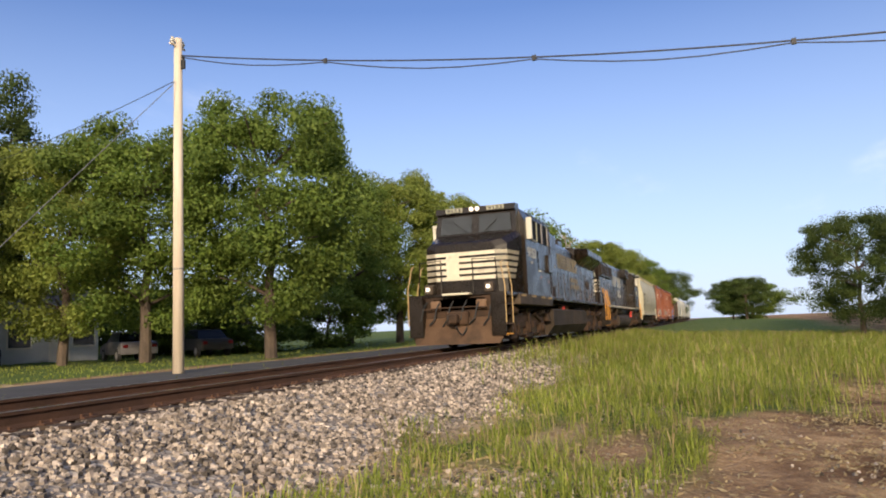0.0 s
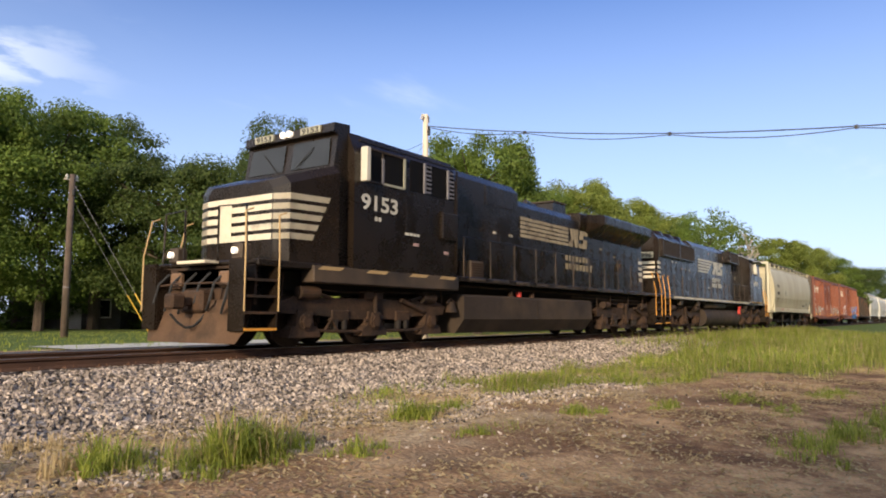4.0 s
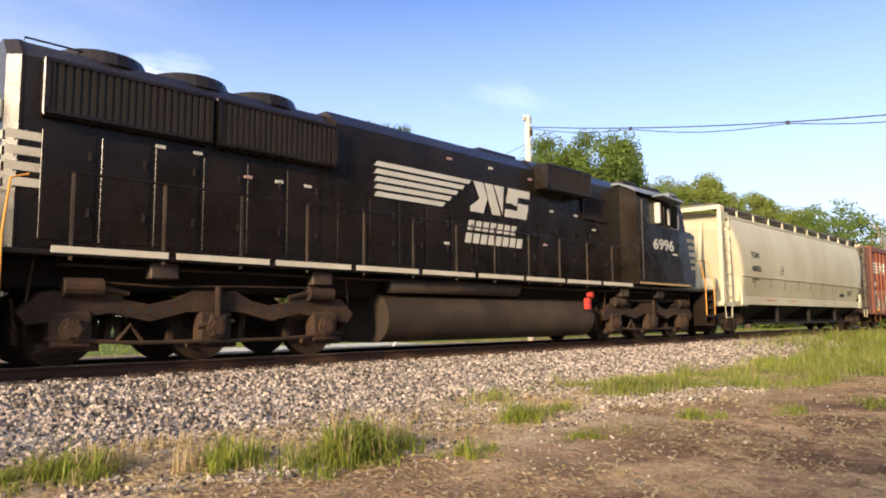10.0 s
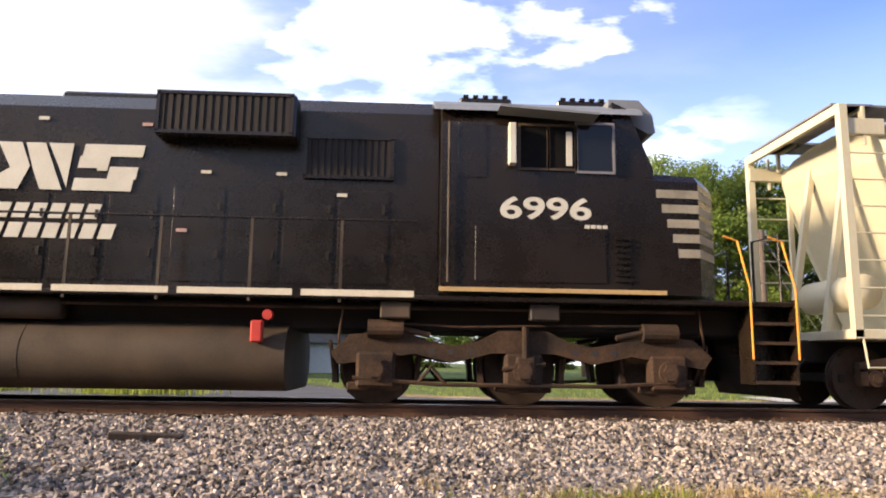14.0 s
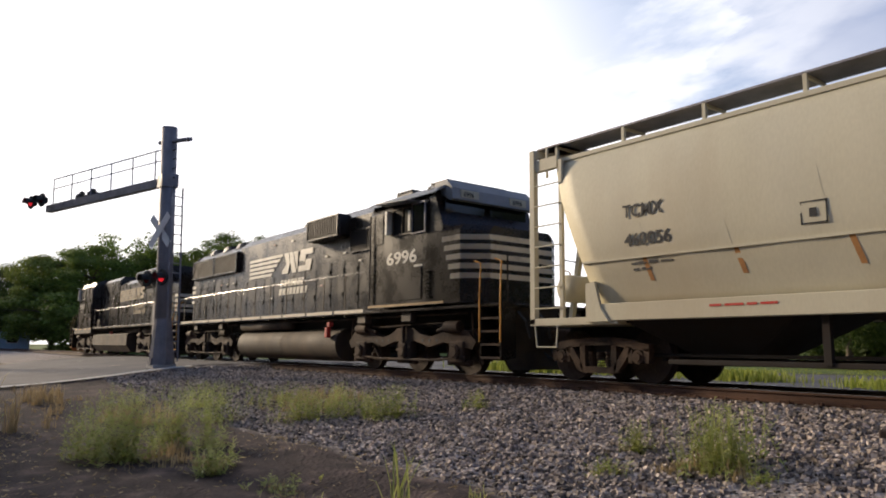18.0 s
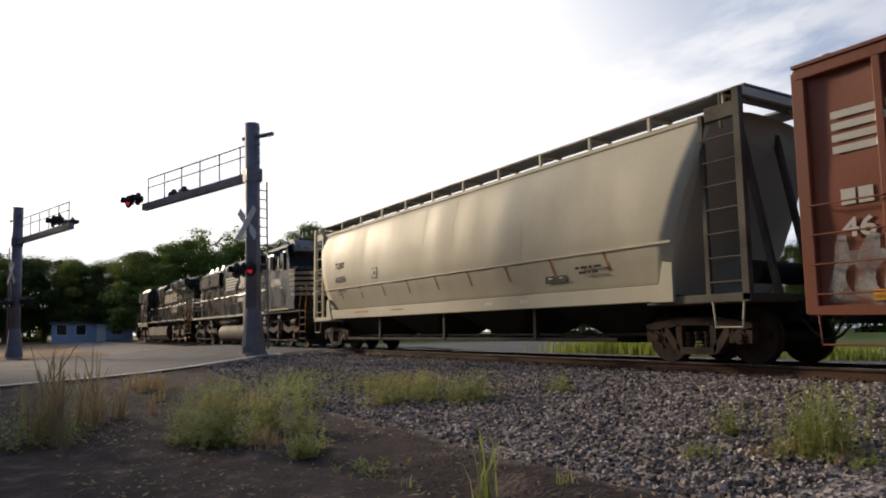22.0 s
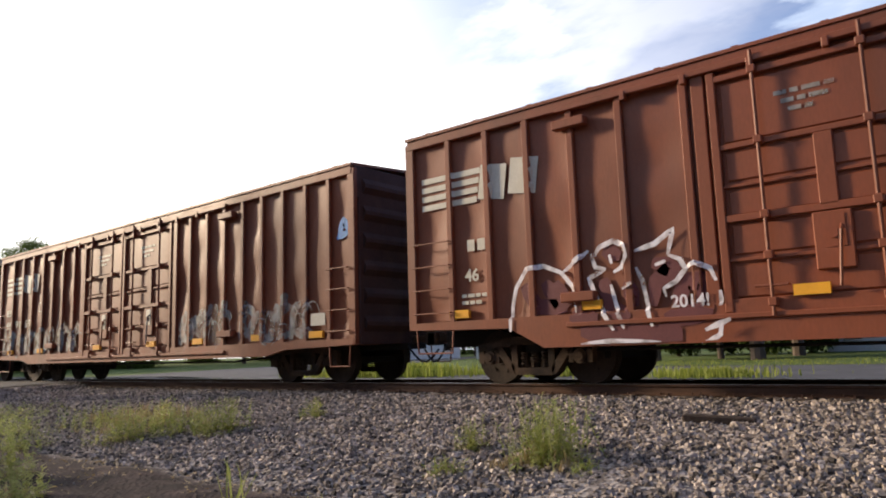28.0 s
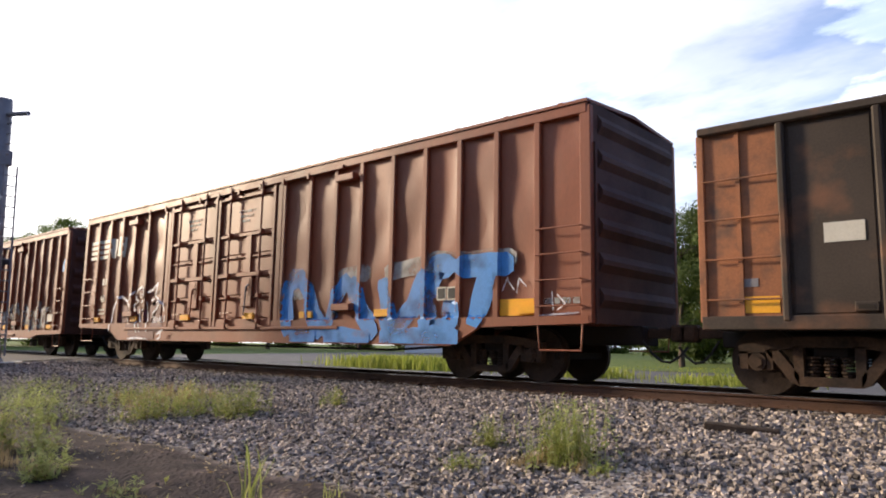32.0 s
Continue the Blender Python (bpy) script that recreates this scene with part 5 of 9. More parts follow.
# ---- train ----
M.update({
    "black": mat("black_engine_paint", (0.0085, 0.0057, 0.0039), (0.016, 0.0105, 0.0068), 1.5, 30, 0.28, 0, 0.05, c=(0.024, 0.0155, 0.0095), c_scale=0.9, c_cover=0.68, c_soft=0.18, spec=0.34),
    "black_dust": mat("dusty_black_paint", (0.016, 0.0125, 0.010), (0.032, 0.023, 0.017), 1.5, 30, 0.65, 0, 0.1, c=(0.10, 0.068, 0.042), c_scale=1.2, c_cover=0.55, c_soft=0.2),
    "dust": mat("dusty_undercarriage", (0.075, 0.038, 0.018), (0.016, 0.0095, 0.006), 2.5, 30, 0.85, 0, 0.3, c=(0.014, 0.010, 0.0075), c_scale=2.0, c_cover=0.6),
    "tank": mat("dusty_tank", (0.042, 0.027, 0.016), (0.024, 0.016, 0.0105), 1.0, 30, 0.75, 0, 0.12, c=(0.10, 0.066, 0.038), c_scale=0.8, c_cover=0.66, c_soft=0.2),
    "under": mat("dark_underframe", (0.011, 0.0085, 0.0065), (0.022, 0.015, 0.0105), 3, 30, 0.85, 0, 0.3),
    "wheel": mat("wheel_steel", (0.06, 0.034, 0.02), (0.025, 0.016, 0.011), 3, 30, 0.75, 0.1, 0.2),
    "stripe": mat("cream_stripe_paint", (0.68, 0.62, 0.48), (0.5, 0.44, 0.33), 2.5, 40, 0.5, c=(0.3, 0.24, 0.17), c_scale=3, c_cover=0.72),
    "stripe_dirty": mat("sooty_stripe_paint", (0.40, 0.33, 0.21), (0.24, 0.19, 0.12), 3.5, 40, 0.7, c=(0.10, 0.07, 0.045), c_scale=3, c_cover=0.62),
    "letter": mat("white_lettering", (0.62, 0.59, 0.50), (0.48, 0.45, 0.37), 2.5, 40, 0.5),
    "grab": mat("orange_handrail", (0.75, 0.34, 0.045), (0.6, 0.26, 0.04), 4, 40, 0.5),
    "board": mat("number_board", (0.36, 0.35, 0.27), (0.28, 0.27, 0.2), 4, 40, 0.5),
    "grille": mat("radiator_grille", (0.012, 0.0075, 0.005), (0.022, 0.014, 0.009), 3, 30, 0.7),
    "hopper": mat("cream_hopper_paint", (0.56, 0.515, 0.37), (0.47, 0.43, 0.305), 0.8, 30, 0.58, 0, 0.05, c=(0.42, 0.35, 0.235), c_scale=0.7, c_cover=0.66, c_soft=0.16, stretch=(1, 1, 0.35)),
    # darker copy of the cream: shade on the hopper's east end as paint
    "hopper_shaded": mat("shaded_cream_paint", (0.15, 0.13, 0.095), (0.08, 0.068, 0.05), 1.5, 30, 0.8, 0, 0.1, c=(0.05, 0.04, 0.03), c_scale=1.4, c_cover=0.6),
    "hopper_pale": mat("pale_hopper_paint", (0.66, 0.64, 0.58), (0.54, 0.52, 0.46), 0.8, 30, 0.5, 0, 0.05, c=(0.42, 0.38, 0.31), c_scale=0.7, c_cover=0.64, stretch=(1, 1, 0.35)),
    "box_red": mat("boxcar_red_paint", (0.25, 0.07, 0.029), (0.18, 0.051, 0.022), 1.2, 35, 0.5, 0, 0.08, c=(0.125, 0.045, 0.026), c_scale=0.9, c_cover=0.64, c_soft=0.15, stretch=(1, 1, 0.3)),
    "box_dark": mat("rusty_brown_paint", (0.05, 0.034, 0.023), (0.03, 0.022, 0.016), 1.2, 35, 0.75, 0, 0.1, c=(0.16, 0.07, 0.035), c_scale=1.5, c_cover=0.64),
    "box_orange": mat("rusty_orange_paint", (0.36, 0.135, 0.05), (0.22, 0.085, 0.038), 1.6, 35, 0.65, 0, 0.15, c=(0.10, 0.055, 0.035), c_scale=2.6, c_cover=0.6),
    # boxcar ends: darker than the sides, their shade put into the paint colour
    "box_end": mat("shaded_end_paint", (0.085, 0.036, 0.025), (0.05, 0.025, 0.02), 1.2, 35, 0.75, 0, 0.1, c=(0.10, 0.05, 0.032), c_scale=1.3, c_cover=0.66),
    "safety": mat("yellow_reflector", (0.85, 0.42, 0.03), (0.72, 0.34, 0.03), 3, 30, 0.4),
    "rust_streak": mat("rust_streak", (0.42, 0.20, 0.06), (0.3, 0.14, 0.05), 6, 30, 0.8),
    "spray_blue": mat("blue_spray_paint", (0.05, 0.26, 0.62), (0.03, 0.17, 0.46), 1.4, 30, 0.5, c=(0.13, 0.13, 0.22), c_scale=2.2, c_cover=0.72, c_soft=0.1),
    "spray_pale": mat("pale_spray_paint", (0.42, 0.42, 0.39), (0.27, 0.26, 0.25), 2, 30, 0.6, c=(0.3, 0.14, 0.1), c_scale=3, c_cover=0.62),
    "spray_white": mat("white_spray_paint", (0.82, 0.8, 0.82), (0.7, 0.66, 0.68), 3, 30, 0.5),
    "spray_faint": mat("faded_white_spray_paint", (0.46, 0.45, 0.43), (0.32, 0.3, 0.29), 3, 30, 0.6),
    "spray_plum": mat("plum_spray_paint", (0.15, 0.04, 0.04), (0.11, 0.032, 0.034), 2, 30, 0.6),
    "redvalve": mat("red_valve_paint", (0.55, 0.05, 0.035), None, 4, 30, 0.5),
    "tan": mat("tan_sill_paint", (0.50, 0.34, 0.15), (0.36, 0.24, 0.11), 3, 30, 0.6),
    "plow": mat("rusty_plow", (0.20, 0.115, 0.065), (0.13, 0.078, 0.048), 1.5, 30, 0.8, 0, 0.15, c=(0.06, 0.042, 0.03), c_scale=1.6, c_cover=0.62),
    # flat near-black panels, the shade inside open windows and vents put into colour
    "cab_dark": mat("shaded_opening_panel", (0.006, 0.006, 0.007), (0.011, 0.01, 0.009), 3, 20, 0.6, 0, 0.05, spec=0.05),
    "label": mat("faded_label", (0.46, 0.30, 0.26), (0.36, 0.22, 0.19), 4, 30, 0.6),
    "lamp": glow("headlight_glass", (1.0, 0.9, 0.75), 0.7),
    "roof_grey": mat("sky_grey_roof_paint", (0.21, 0.225, 0.24), (0.15, 0.16, 0.17), 1.5, 30, 0.5),
})



def thin_paint(name, cover, scale):
    """Thin sprayed coats: patches let the paint below show through."""
    m = M[name]
    n, l = m.node_tree.nodes, m.node_tree.links
    t = n.new("ShaderNodeTexNoise")
    t.inputs["Scale"].default_value, t.inputs["Detail"].default_value = scale, 6.0
    co = n.new("ShaderNodeTexCoord")
    l.new(co.outputs["Object"], t.inputs["Vector"])
    r = n.new("ShaderNodeMapRange")
    r.inputs["From Min"].default_value, r.inputs["From Max"].default_value = cover - 0.14, cover + 0.14
    r.inputs["To Min"].default_value = 0.15
    l.new(t.outputs[0], r.inputs["Value"])
    l.new(r.outputs[0], n["Principled BSDF"].inputs["Alpha"])


thin_paint("spray_blue", 0.40, 1.7)
thin_paint("spray_pale", 0.50, 2.4)
thin_paint("spray_white", 0.42, 5.0)
thin_paint("spray_faint", 0.52, 4.0)

WHEELSETS, CARS = [], []


def run_at(t):
    """Metres that the train has gone at t seconds."""
    if t <= RUN[0][0]:
        return RUN[0][4] + 5.15 * (t - RUN[0][0])
    for a, b in zip(RUN, RUN[1:]):
        if t <= b[0]:
            return lerp(a[4], b[4], (t - a[0]) / (b[0] - a[0]))
    return RUN[-1][4]


def car(name, mid, label, category, group="train"):
    ob = empty(name, mid, TRACK_Y, 0, label, category, group)
    CARS.append((ob, mid))
    return ob


def lettering(name, body, size, parent, x, y, z, material="letter", shear=0.0, side=-1, turn=None, label="", wide=0.0):
    """Characters on a side that faces the camera, their lower left corner at x, z."""
    cu = bpy.data.curves.new(name, "FONT")
    cu.body, cu.size, cu.shear, cu.extrude, cu.offset = body, size, shear, 0.002, size * 0.022
    ob = bpy.data.objects.new(name, cu)
    scene.collection.objects.link(ob)
    me = bpy.data.meshes.new_from_object(ob.evaluated_get(bpy.context.evaluated_depsgraph_get()))
    bpy.data.objects.remove(ob)
    if wide:
        xs = [v.co.x for v in me.vertices]
        me.transform(Matrix.Diagonal((wide / (max(xs) - min(xs)), 1, 1, 1)) @ Matrix.Translation((-min(xs), 0, 0)))
    me.transform(turn or pose(0, 0, 0, 90, 0, 0))
    me.transform(Matrix.Translation((x, y, z)))
    me.materials.clear()
    return link(name, me, material, parent, label)


def slant(bm, x0, x1, z0, z1, y, lean, thick=0.004):
    """A flat slanted bar on a side wall; lean: how far the top is pushed along x."""
    prism(bm, [(x0, z0), (x1, z0), (x1 + lean, z1), (x0 + lean, z1)], y - thick, y)
    return bm


def bars(parent, x, y, z, widths, h, gap, name="writing_bar", material="letter", lean=0.0):
    """A row of plain bars in place of writing."""
    for w in widths:
        if w > 0:
            part(name, slant(B(), x, x + w, z, z + h, y, lean), material, parent)
        x += abs(w) + gap


def wheel_mesh(r):
    bm = B()
    for s in (-1, 1):
        y = s * 0.755
        rod(bm, (0, y - 0.055, 0), (0, y + 0.055, 0), r, 28)
        rod(bm, (0, y - s * 0.095, 0), (0, y - s * 0.055, 0), r + 0.026, 28)
        rod(bm, (0, y + s * 0.05, 0), (0, y + s * 0.085, 0), 0.13, 14)
        for k in range(6):
            a = k * math.pi / 3
            p = Vector((math.cos(a) * r * 0.55, y + s * 0.057, math.sin(a) * r * 0.55))
            rod(bm, p, p + Vector((0, s * 0.012, 0)), 0.035, 8)
    rod(bm, (0, -1.02, 0), (0, 1.02, 0), 0.075, 12)
    me = bpy.data.meshes.new("wheelset")
    bm.to_mesh(me)
    bm.free()
    return me


WHEEL_CAR, WHEEL_ENGINE = wheel_mesh(0.46), wheel_mesh(0.52)


def wheelset(parent, x, r, me):
    ob = link("wheelset", me, "wheel", parent)
    ob.location = (x, 0, r)
    WHEELSETS.append((ob, x, r))
    return ob


def side_frame_mesh():
    """The cast side frame of a freight truck: arched top, pedestals over the bearings, spring window."""
    bm = B()
    for s in (-1,):
        y0, y1 = s * 1.08 - 0.07, s * 1.08 + 0.07
        prism(bm, [(-1.12, 0.56), (-1.12, 0.68), (-0.82, 0.74), (-0.4, 0.80), (0.4, 0.80), (0.82, 0.74), (1.12, 0.68), (1.12, 0.56), (0.74, 0.60), (0.36, 0.66), (-0.36, 0.66), (-0.74, 0.60)], y0, y1)
        prism(bm, [(-0.36, 0.16), (0.36, 0.16), (0.42, 0.28), (-0.42, 0.28)], y0, y1)
        for m in (-1, 1):
            prism(bm, [(m * 0.36, 0.16), (m * 0.46, 0.2), (m * 0.78, 0.62), (m * 0.62, 0.64), (m * 0.36, 0.3)], y0, y1)
            prism(bm, [(m * 0.30, 0.28), (m * 0.42, 0.28), (m * 0.42, 0.68), (m * 0.30, 0.68)], y0, y1)
            prism(bm, [(m * 0.68, 0.36), (m * 0.76, 0.36), (m * 0.76, 0.6), (m * 0.68, 0.6)], y0, y1)
            prism(bm, [(m * 1.0, 0.36), (m * 1.10, 0.36), (m * 1.12, 0.6), (m * 1.0, 0.6)], y0, y1)
            rod(bm, (m * 0.88, s * 1.0, 0.46), (m * 0.88, s * 1.16, 0.46), 0.12, 14)
            rod(bm, (m * 0.88, s * 1.16, 0.46), (m * 0.88, s * 1.185, 0.46), 0.075, 6)
        for k in (-0.2, 0.0, 0.2):
            for j in range(6):
                rod(bm, (k, s * 1.05, 0.29 + j * 0.045), (k, s * 1.05, 0.315 + j * 0.045), 0.085 if j % 2 else 0.07, 10)
    me = bpy.data.meshes.new("side_frame")
    bm.to_mesh(me)
    bm.free()
    return me


SIDE_FRAME = side_frame_mesh()
BOLSTER = bpy.data.meshes.new("truck")
_b = B()
box(_b, -0.22, 0.22, -1.02, 1.02, 0.52, 0.74, 0.03)
box(_b, -1.25, -1.16, -0.85, 0.85, 0.40, 0.52, 0.01)
box(_b, 1.16, 1.25, -0.85, 0.85, 0.40, 0.52, 0.01)
_b.to_mesh(BOLSTER)
_b.free()


def freight_truck(parent, x, material="dust"):
    t = link("truck", BOLSTER, "under", parent)
    t.location = (x, 0, 0)
    for s in (1, -1):
        f = link("side_frame", SIDE_FRAME, material, t)
        f.matrix_basis = pose(0, 0, 0, 0, 0, 0 if s == 1 else 180)
    for d in (-0.88, 0.88):
        wheelset(t, d, 0.46, WHEEL_CAR)


def coupler(parent, x, way):
    """A knuckle coupler that reaches out along way (+1 or -1), with its air hose."""
    bm = B()
    box(bm, min(x, x + way * 0.55), max(x, x + way * 0.55), -0.09, 0.09, 0.78, 0.94, 0.02)
    box(bm, min(x + way * 0.5, x + way * 0.78), max(x + way * 0.5, x + way * 0.78), -0.17, 0.10, 0.72, 1.0, 0.04)
    part("coupler", bm, "dust", parent, "rusty knuckle coupler")
    bm = B()
    pts = [(x + way * (0.1 + 0.14 * i), -0.3 + 0.03 * i, 0.74 - 0.30 * math.sin(math.pi * min(i / 5, 1)) - 0.02 * i) for i in range(6)]
    pipe(bm, pts, 0.022, 6)
    part("air_hose", bm, "flat_black", parent)


def engine_truck(parent, x, axles, kind):
    """A six-wheel engine truck with a wavy cast frame and bearing boxes."""
    t = part("truck", box(B(), -0.3, 0.3, -0.95, 0.95, 0.5, 0.9, 0.03), "under", parent)
    t.location = (x, 0, 0)
    e = 2.72
    top = [(-e, 0.72), (-2.45, 0.98), (-1.75, 1.04), (-1.35, 0.9), (-1.0, 0.84), (-0.62, 0.92), (-0.35, 1.06), (0.35, 1.06), (0.62, 0.92), (1.0, 0.84), (1.35, 0.9), (1.75, 1.02), (2.45, 0.97), (e, 0.72)]
    low = [(2.6, 0.56), (1.55, 0.72), (1.0, 0.6), (0.45, 0.74), (-0.45, 0.74), (-1.0, 0.6), (-1.55, 0.72), (-2.6, 0.56)]
    if kind == "fabricated":
        top = [(-e, 0.86), (-2.3, 0.98), (2.3, 0.98), (e, 0.86)]
        low = [(e - 0.1, 0.66), (1.5, 0.62), (0.9, 0.55), (-0.9, 0.55), (-1.5, 0.62), (-e + 0.1, 0.66)]
    for s in (-1, 1):
        f = part("side_frame", prism(B(), top + low, s * 1.13 - 0.09, s * 1.13 + 0.09), "dust", t)
        if kind != "fabricated":
            # black discs on the frame give the shade of its holes as colour
            for a in (-1.3, -1.02, -0.74, 0.74, 1.02, 1.3):
                part("frame_hole", rod(B(), (a, s * 1.21, 0.76), (a, s * 1.224, 0.76), 0.045, 10), "flat_black", f)
        for a in axles:
            bm = B()
            if kind == "fabricated":
                prism(bm, [(a - 0.42, 0.2), (a + 0.42, 0.2), (a + 0.36, 0.36), (a + 0.24, 0.42), (a + 0.18, 0.72), (a - 0.18, 0.72), (a - 0.24, 0.42), (a - 0.36, 0.36)], s * 1.15 - 0.13, s * 1.15 + 0.13)
            else:
                box(bm, a - 0.27, a + 0.27, s * 1.15 - 0.12, s * 1.15 + 0.12, 0.24, 0.74, 0.04)
                box(bm, a - 0.4, a + 0.4, s * 1.13 - 0.07, s * 1.13 + 0.07, 0.2, 0.32, 0.02)
            rod(bm, (a, s * 1.15, 0.5), (a, s * 1.32, 0.5), 0.16, 16)
            rod(bm, (a, s * 1.32, 0.5), (a, s * 1.35, 0.5), 0.11, 10)
            for k in range(6):
                q = (a + 0.12 * math.cos(k * 1.047), s * 1.315, 0.5 + 0.12 * math.sin(k * 1.047))
                rod(bm, q, (q[0], s * 1.345, q[2]), 0.02, 6)
            part("bearing_box", bm, "dust", t)
        for a, l_ in ((-1.95, 1), (1.95, -1)):
            bm = B()
            rod(bm, (a - 0.25, s * 1.24, 1.06), (a + 0.25, s * 1.24, 1.06), 0.13, 14)
            rod(bm, (a + l_ * 0.25, s * 1.24, 1.06), (a + l_ * 0.62, s * 1.22, 0.98), 0.04, 8)
            part("brake_cylinder", bm, "dust", t)
        bm = B()
        rod(bm, (0.02, s * 1.28, 1.12), (0.02, s * 1.28, 0.62), 0.05, 10)
        box(bm, -0.12, 0.16, s * 1.25 - 0.08, s * 1.25 + 0.08, 0.36, 0.7, 0.03)
        rod(bm, (-0.3, s * 1.26, 0.52), (0.3, s * 1.26, 0.6), 0.035, 8)
        part("damper", bm, "dust", t)
        bm = B()
        pipe(bm, [(-2.4, s * 1.25, 0.38), (-1.2, s * 1.25, 0.3), (1.2, s * 1.25, 0.3), (2.4, s * 1.25, 0.38)], 0.03, 6)
        pipe(bm, [(-1.5, s * 1.25, 0.3), (-1.3, s * 1.25, 0.55), (-1.1, s * 1.25, 0.3)], 0.03, 6)
        part("brake_rod", bm, "dust", t)
        for a in axles:
            for w in (-1, 1):
                part("brake_shoe", prism(B(), [(a + w * 0.54, 0.3), (a + w * 0.62, 0.3), (a + w * 0.64, 0.68), (a + w * 0.57, 0.68)], min(s * 0.7, s * 0.98), max(s * 0.7, s * 0.98)), "dust", t)
                part("shoe_hanger", rod(B(), (a + w * 0.6, s * 1.02, 0.48), (a + w * 0.66, s * 1.02, 0.9), 0.025, 6), "dust", t)
        for a in (-2.55, 2.55):
            w = 1 if a > 0 else -1
            part("sand_pipe", pipe(B(), [(a, s * 1.2, 1.42), (a + w * 0.06, s * 1.2, 0.9), (a, s * 1.0, 0.4), (a - w * 0.08, s * 0.82, 0.16)], 0.02, 6), "dust", t)
        part("air_pipe", pipe(B(), [(-2.2, s * 1.22, 1.16), (-0.9, s * 1.24, 1.1), (0.5, s * 1.24, 1.14), (2.2, s * 1.22, 1.16)], 0.016, 6), "dust", t)
        if kind == "fabricated":
            for a in (-1.02, 1.02):
                part("spring_pocket", box(B(), a - 0.26, a + 0.26, s * 1.15 - 0.1, s * 1.15 + 0.1, 0.5, 0.74, 0.03), "dust", t)
                for k in (-0.13, 0.13):
                    part("coil_spring", rod(B(), (a + k, s * 1.2, 0.34), (a + k, s * 1.2, 0.54), 0.075, 10), "under", t)
            part("side_bearing", box(B(), -0.3, 0.3, s * 1.16 - 0.12, s * 1.16 + 0.12, 0.96, 1.16, 0.03), "dust", t)
            part("damper", rod(B(), (0.9, s * 1.27, 0.98), (1.75, s * 1.27, 0.74), 0.05, 10), "dust", t)
    for a in axles:
        wheelset(t, a, 0.52, WHEEL_ENGINE)


def handrail(parent, x0, x1, y, z0, z1, spots, material="black"):
    part("handrail", pipe(B(), [(x0, y, z1), (x1, y, z1)], 0.017, 8), material, parent)
    for x in spots:
        bm = B()
        box(bm, x - 0.02, x + 0.02, y - 0.012, y + 0.012, z0 - 0.12, z1)
        part("stanchion", bm, "black_dust", parent)


def step_well(parent, x0, x1, y, z0, z1, way, rail_mat="grab"):
    """Corner steps of an engine, with side plates, treads and bent grab rails."""
    s = -1 if y < 0 else 1
    yo, yi = y, y - s * 0.42
    for x in (x0, x1):
        part("step_side", box(B(), x - 0.015, x + 0.015, min(yo, yi), max(yo, yi), z0, z1 + 0.1), "black", parent)
    part("step_back", box(B(), x0 + 0.015, x1 - 0.015, min(yi, yi - s * 0.02), max(yi, yi - s * 0.02), z0, z1), "black", parent)
    for i in range(4):
        z = z0 + 0.02 + i * (z1 - z0) / 4
        st = part("step", box(B(), x0, x1, min(yo, yi), max(yo, yi), z, z + 0.03), "black_dust", parent)
        part("step_edge", box(B(), x0, x1, min(yo, yo + s * 0.012), max(yo, yo + s * 0.012), z - 0.01, z + 0.035), "grab" if i == 0 and way > -0.55 else "dust", st)
    for x in (x0 - 0.02, x1 + 0.02):
        bm = B()
        pipe(bm, [(x, yo + s * 0.02, z0 + 0.35), (x, yo + s * 0.02, z1 + 0.25), (x + way * 0.16, yo - s * 0.1, z1 + 0.95), (x + way * 0.5, yo - s * 0.1, z1 + 1.02)], 0.016, 8)
        part("grab_rail", bm, rail_mat, parent, "bright orange grab rail" if rail_mat == "grab" else "dusty cream grab rail")


def hood_doors(parent, xs, y, z0, z1, w):
    for x in xs:
        for s in (-1, 1):
            d = part("hood_door", box(B(), x - w / 2, x + w / 2, min(s * y, s * (y + 0.014)), max(s * y, s * (y + 0.014)), z0, z1, 0.006), "black", parent)
            for zl in (z0 + 0.35, z1 - 0.35):
                part("latch", box(B(), x + w / 2 - 0.1, x + w / 2 - 0.06, min(s * (y + 0.014), s * (y + 0.035)), max(s * (y + 0.014), s * (y + 0.035)), zl, zl + 0.12), "grille", d)


def grille_panel(parent, x0, x1, y, z0, z1, n, frame_mat="black"):
    s = -1 if y < 0 else 1
    o = part("grille", box(B(), x0, x1, min(y, y + s * 0.012), max(y, y + s * 0.012), z0, z1), "flat_black", parent)
    for i in range(n):
        x = x0 + (i + 0.5) * (x1 - x0) / n
        part("slat", box(B(), x - (x1 - x0) / n * 0.28, x + (x1 - x0) / n * 0.28, min(y, y + s * 0.04), max(y, y + s * 0.04), z0 + 0.02, z1 - 0.02), "grille", o)
    bm = B()
    for a, b, c, d in ((x0 - 0.03, x1 + 0.03, z1 - 0.02, z1 + 0.03), (x0 - 0.03, x1 + 0.03, z0 - 0.03, z0 + 0.02), (x0 - 0.03, x0 + 0.02, z0, z1), (x1 - 0.02, x1 + 0.03, z0, z1)):
        box(bm, a, b, min(y, y + s * 0.055), max(y, y + s * 0.055), c, d)
    part("frame", bm, frame_mat, o)


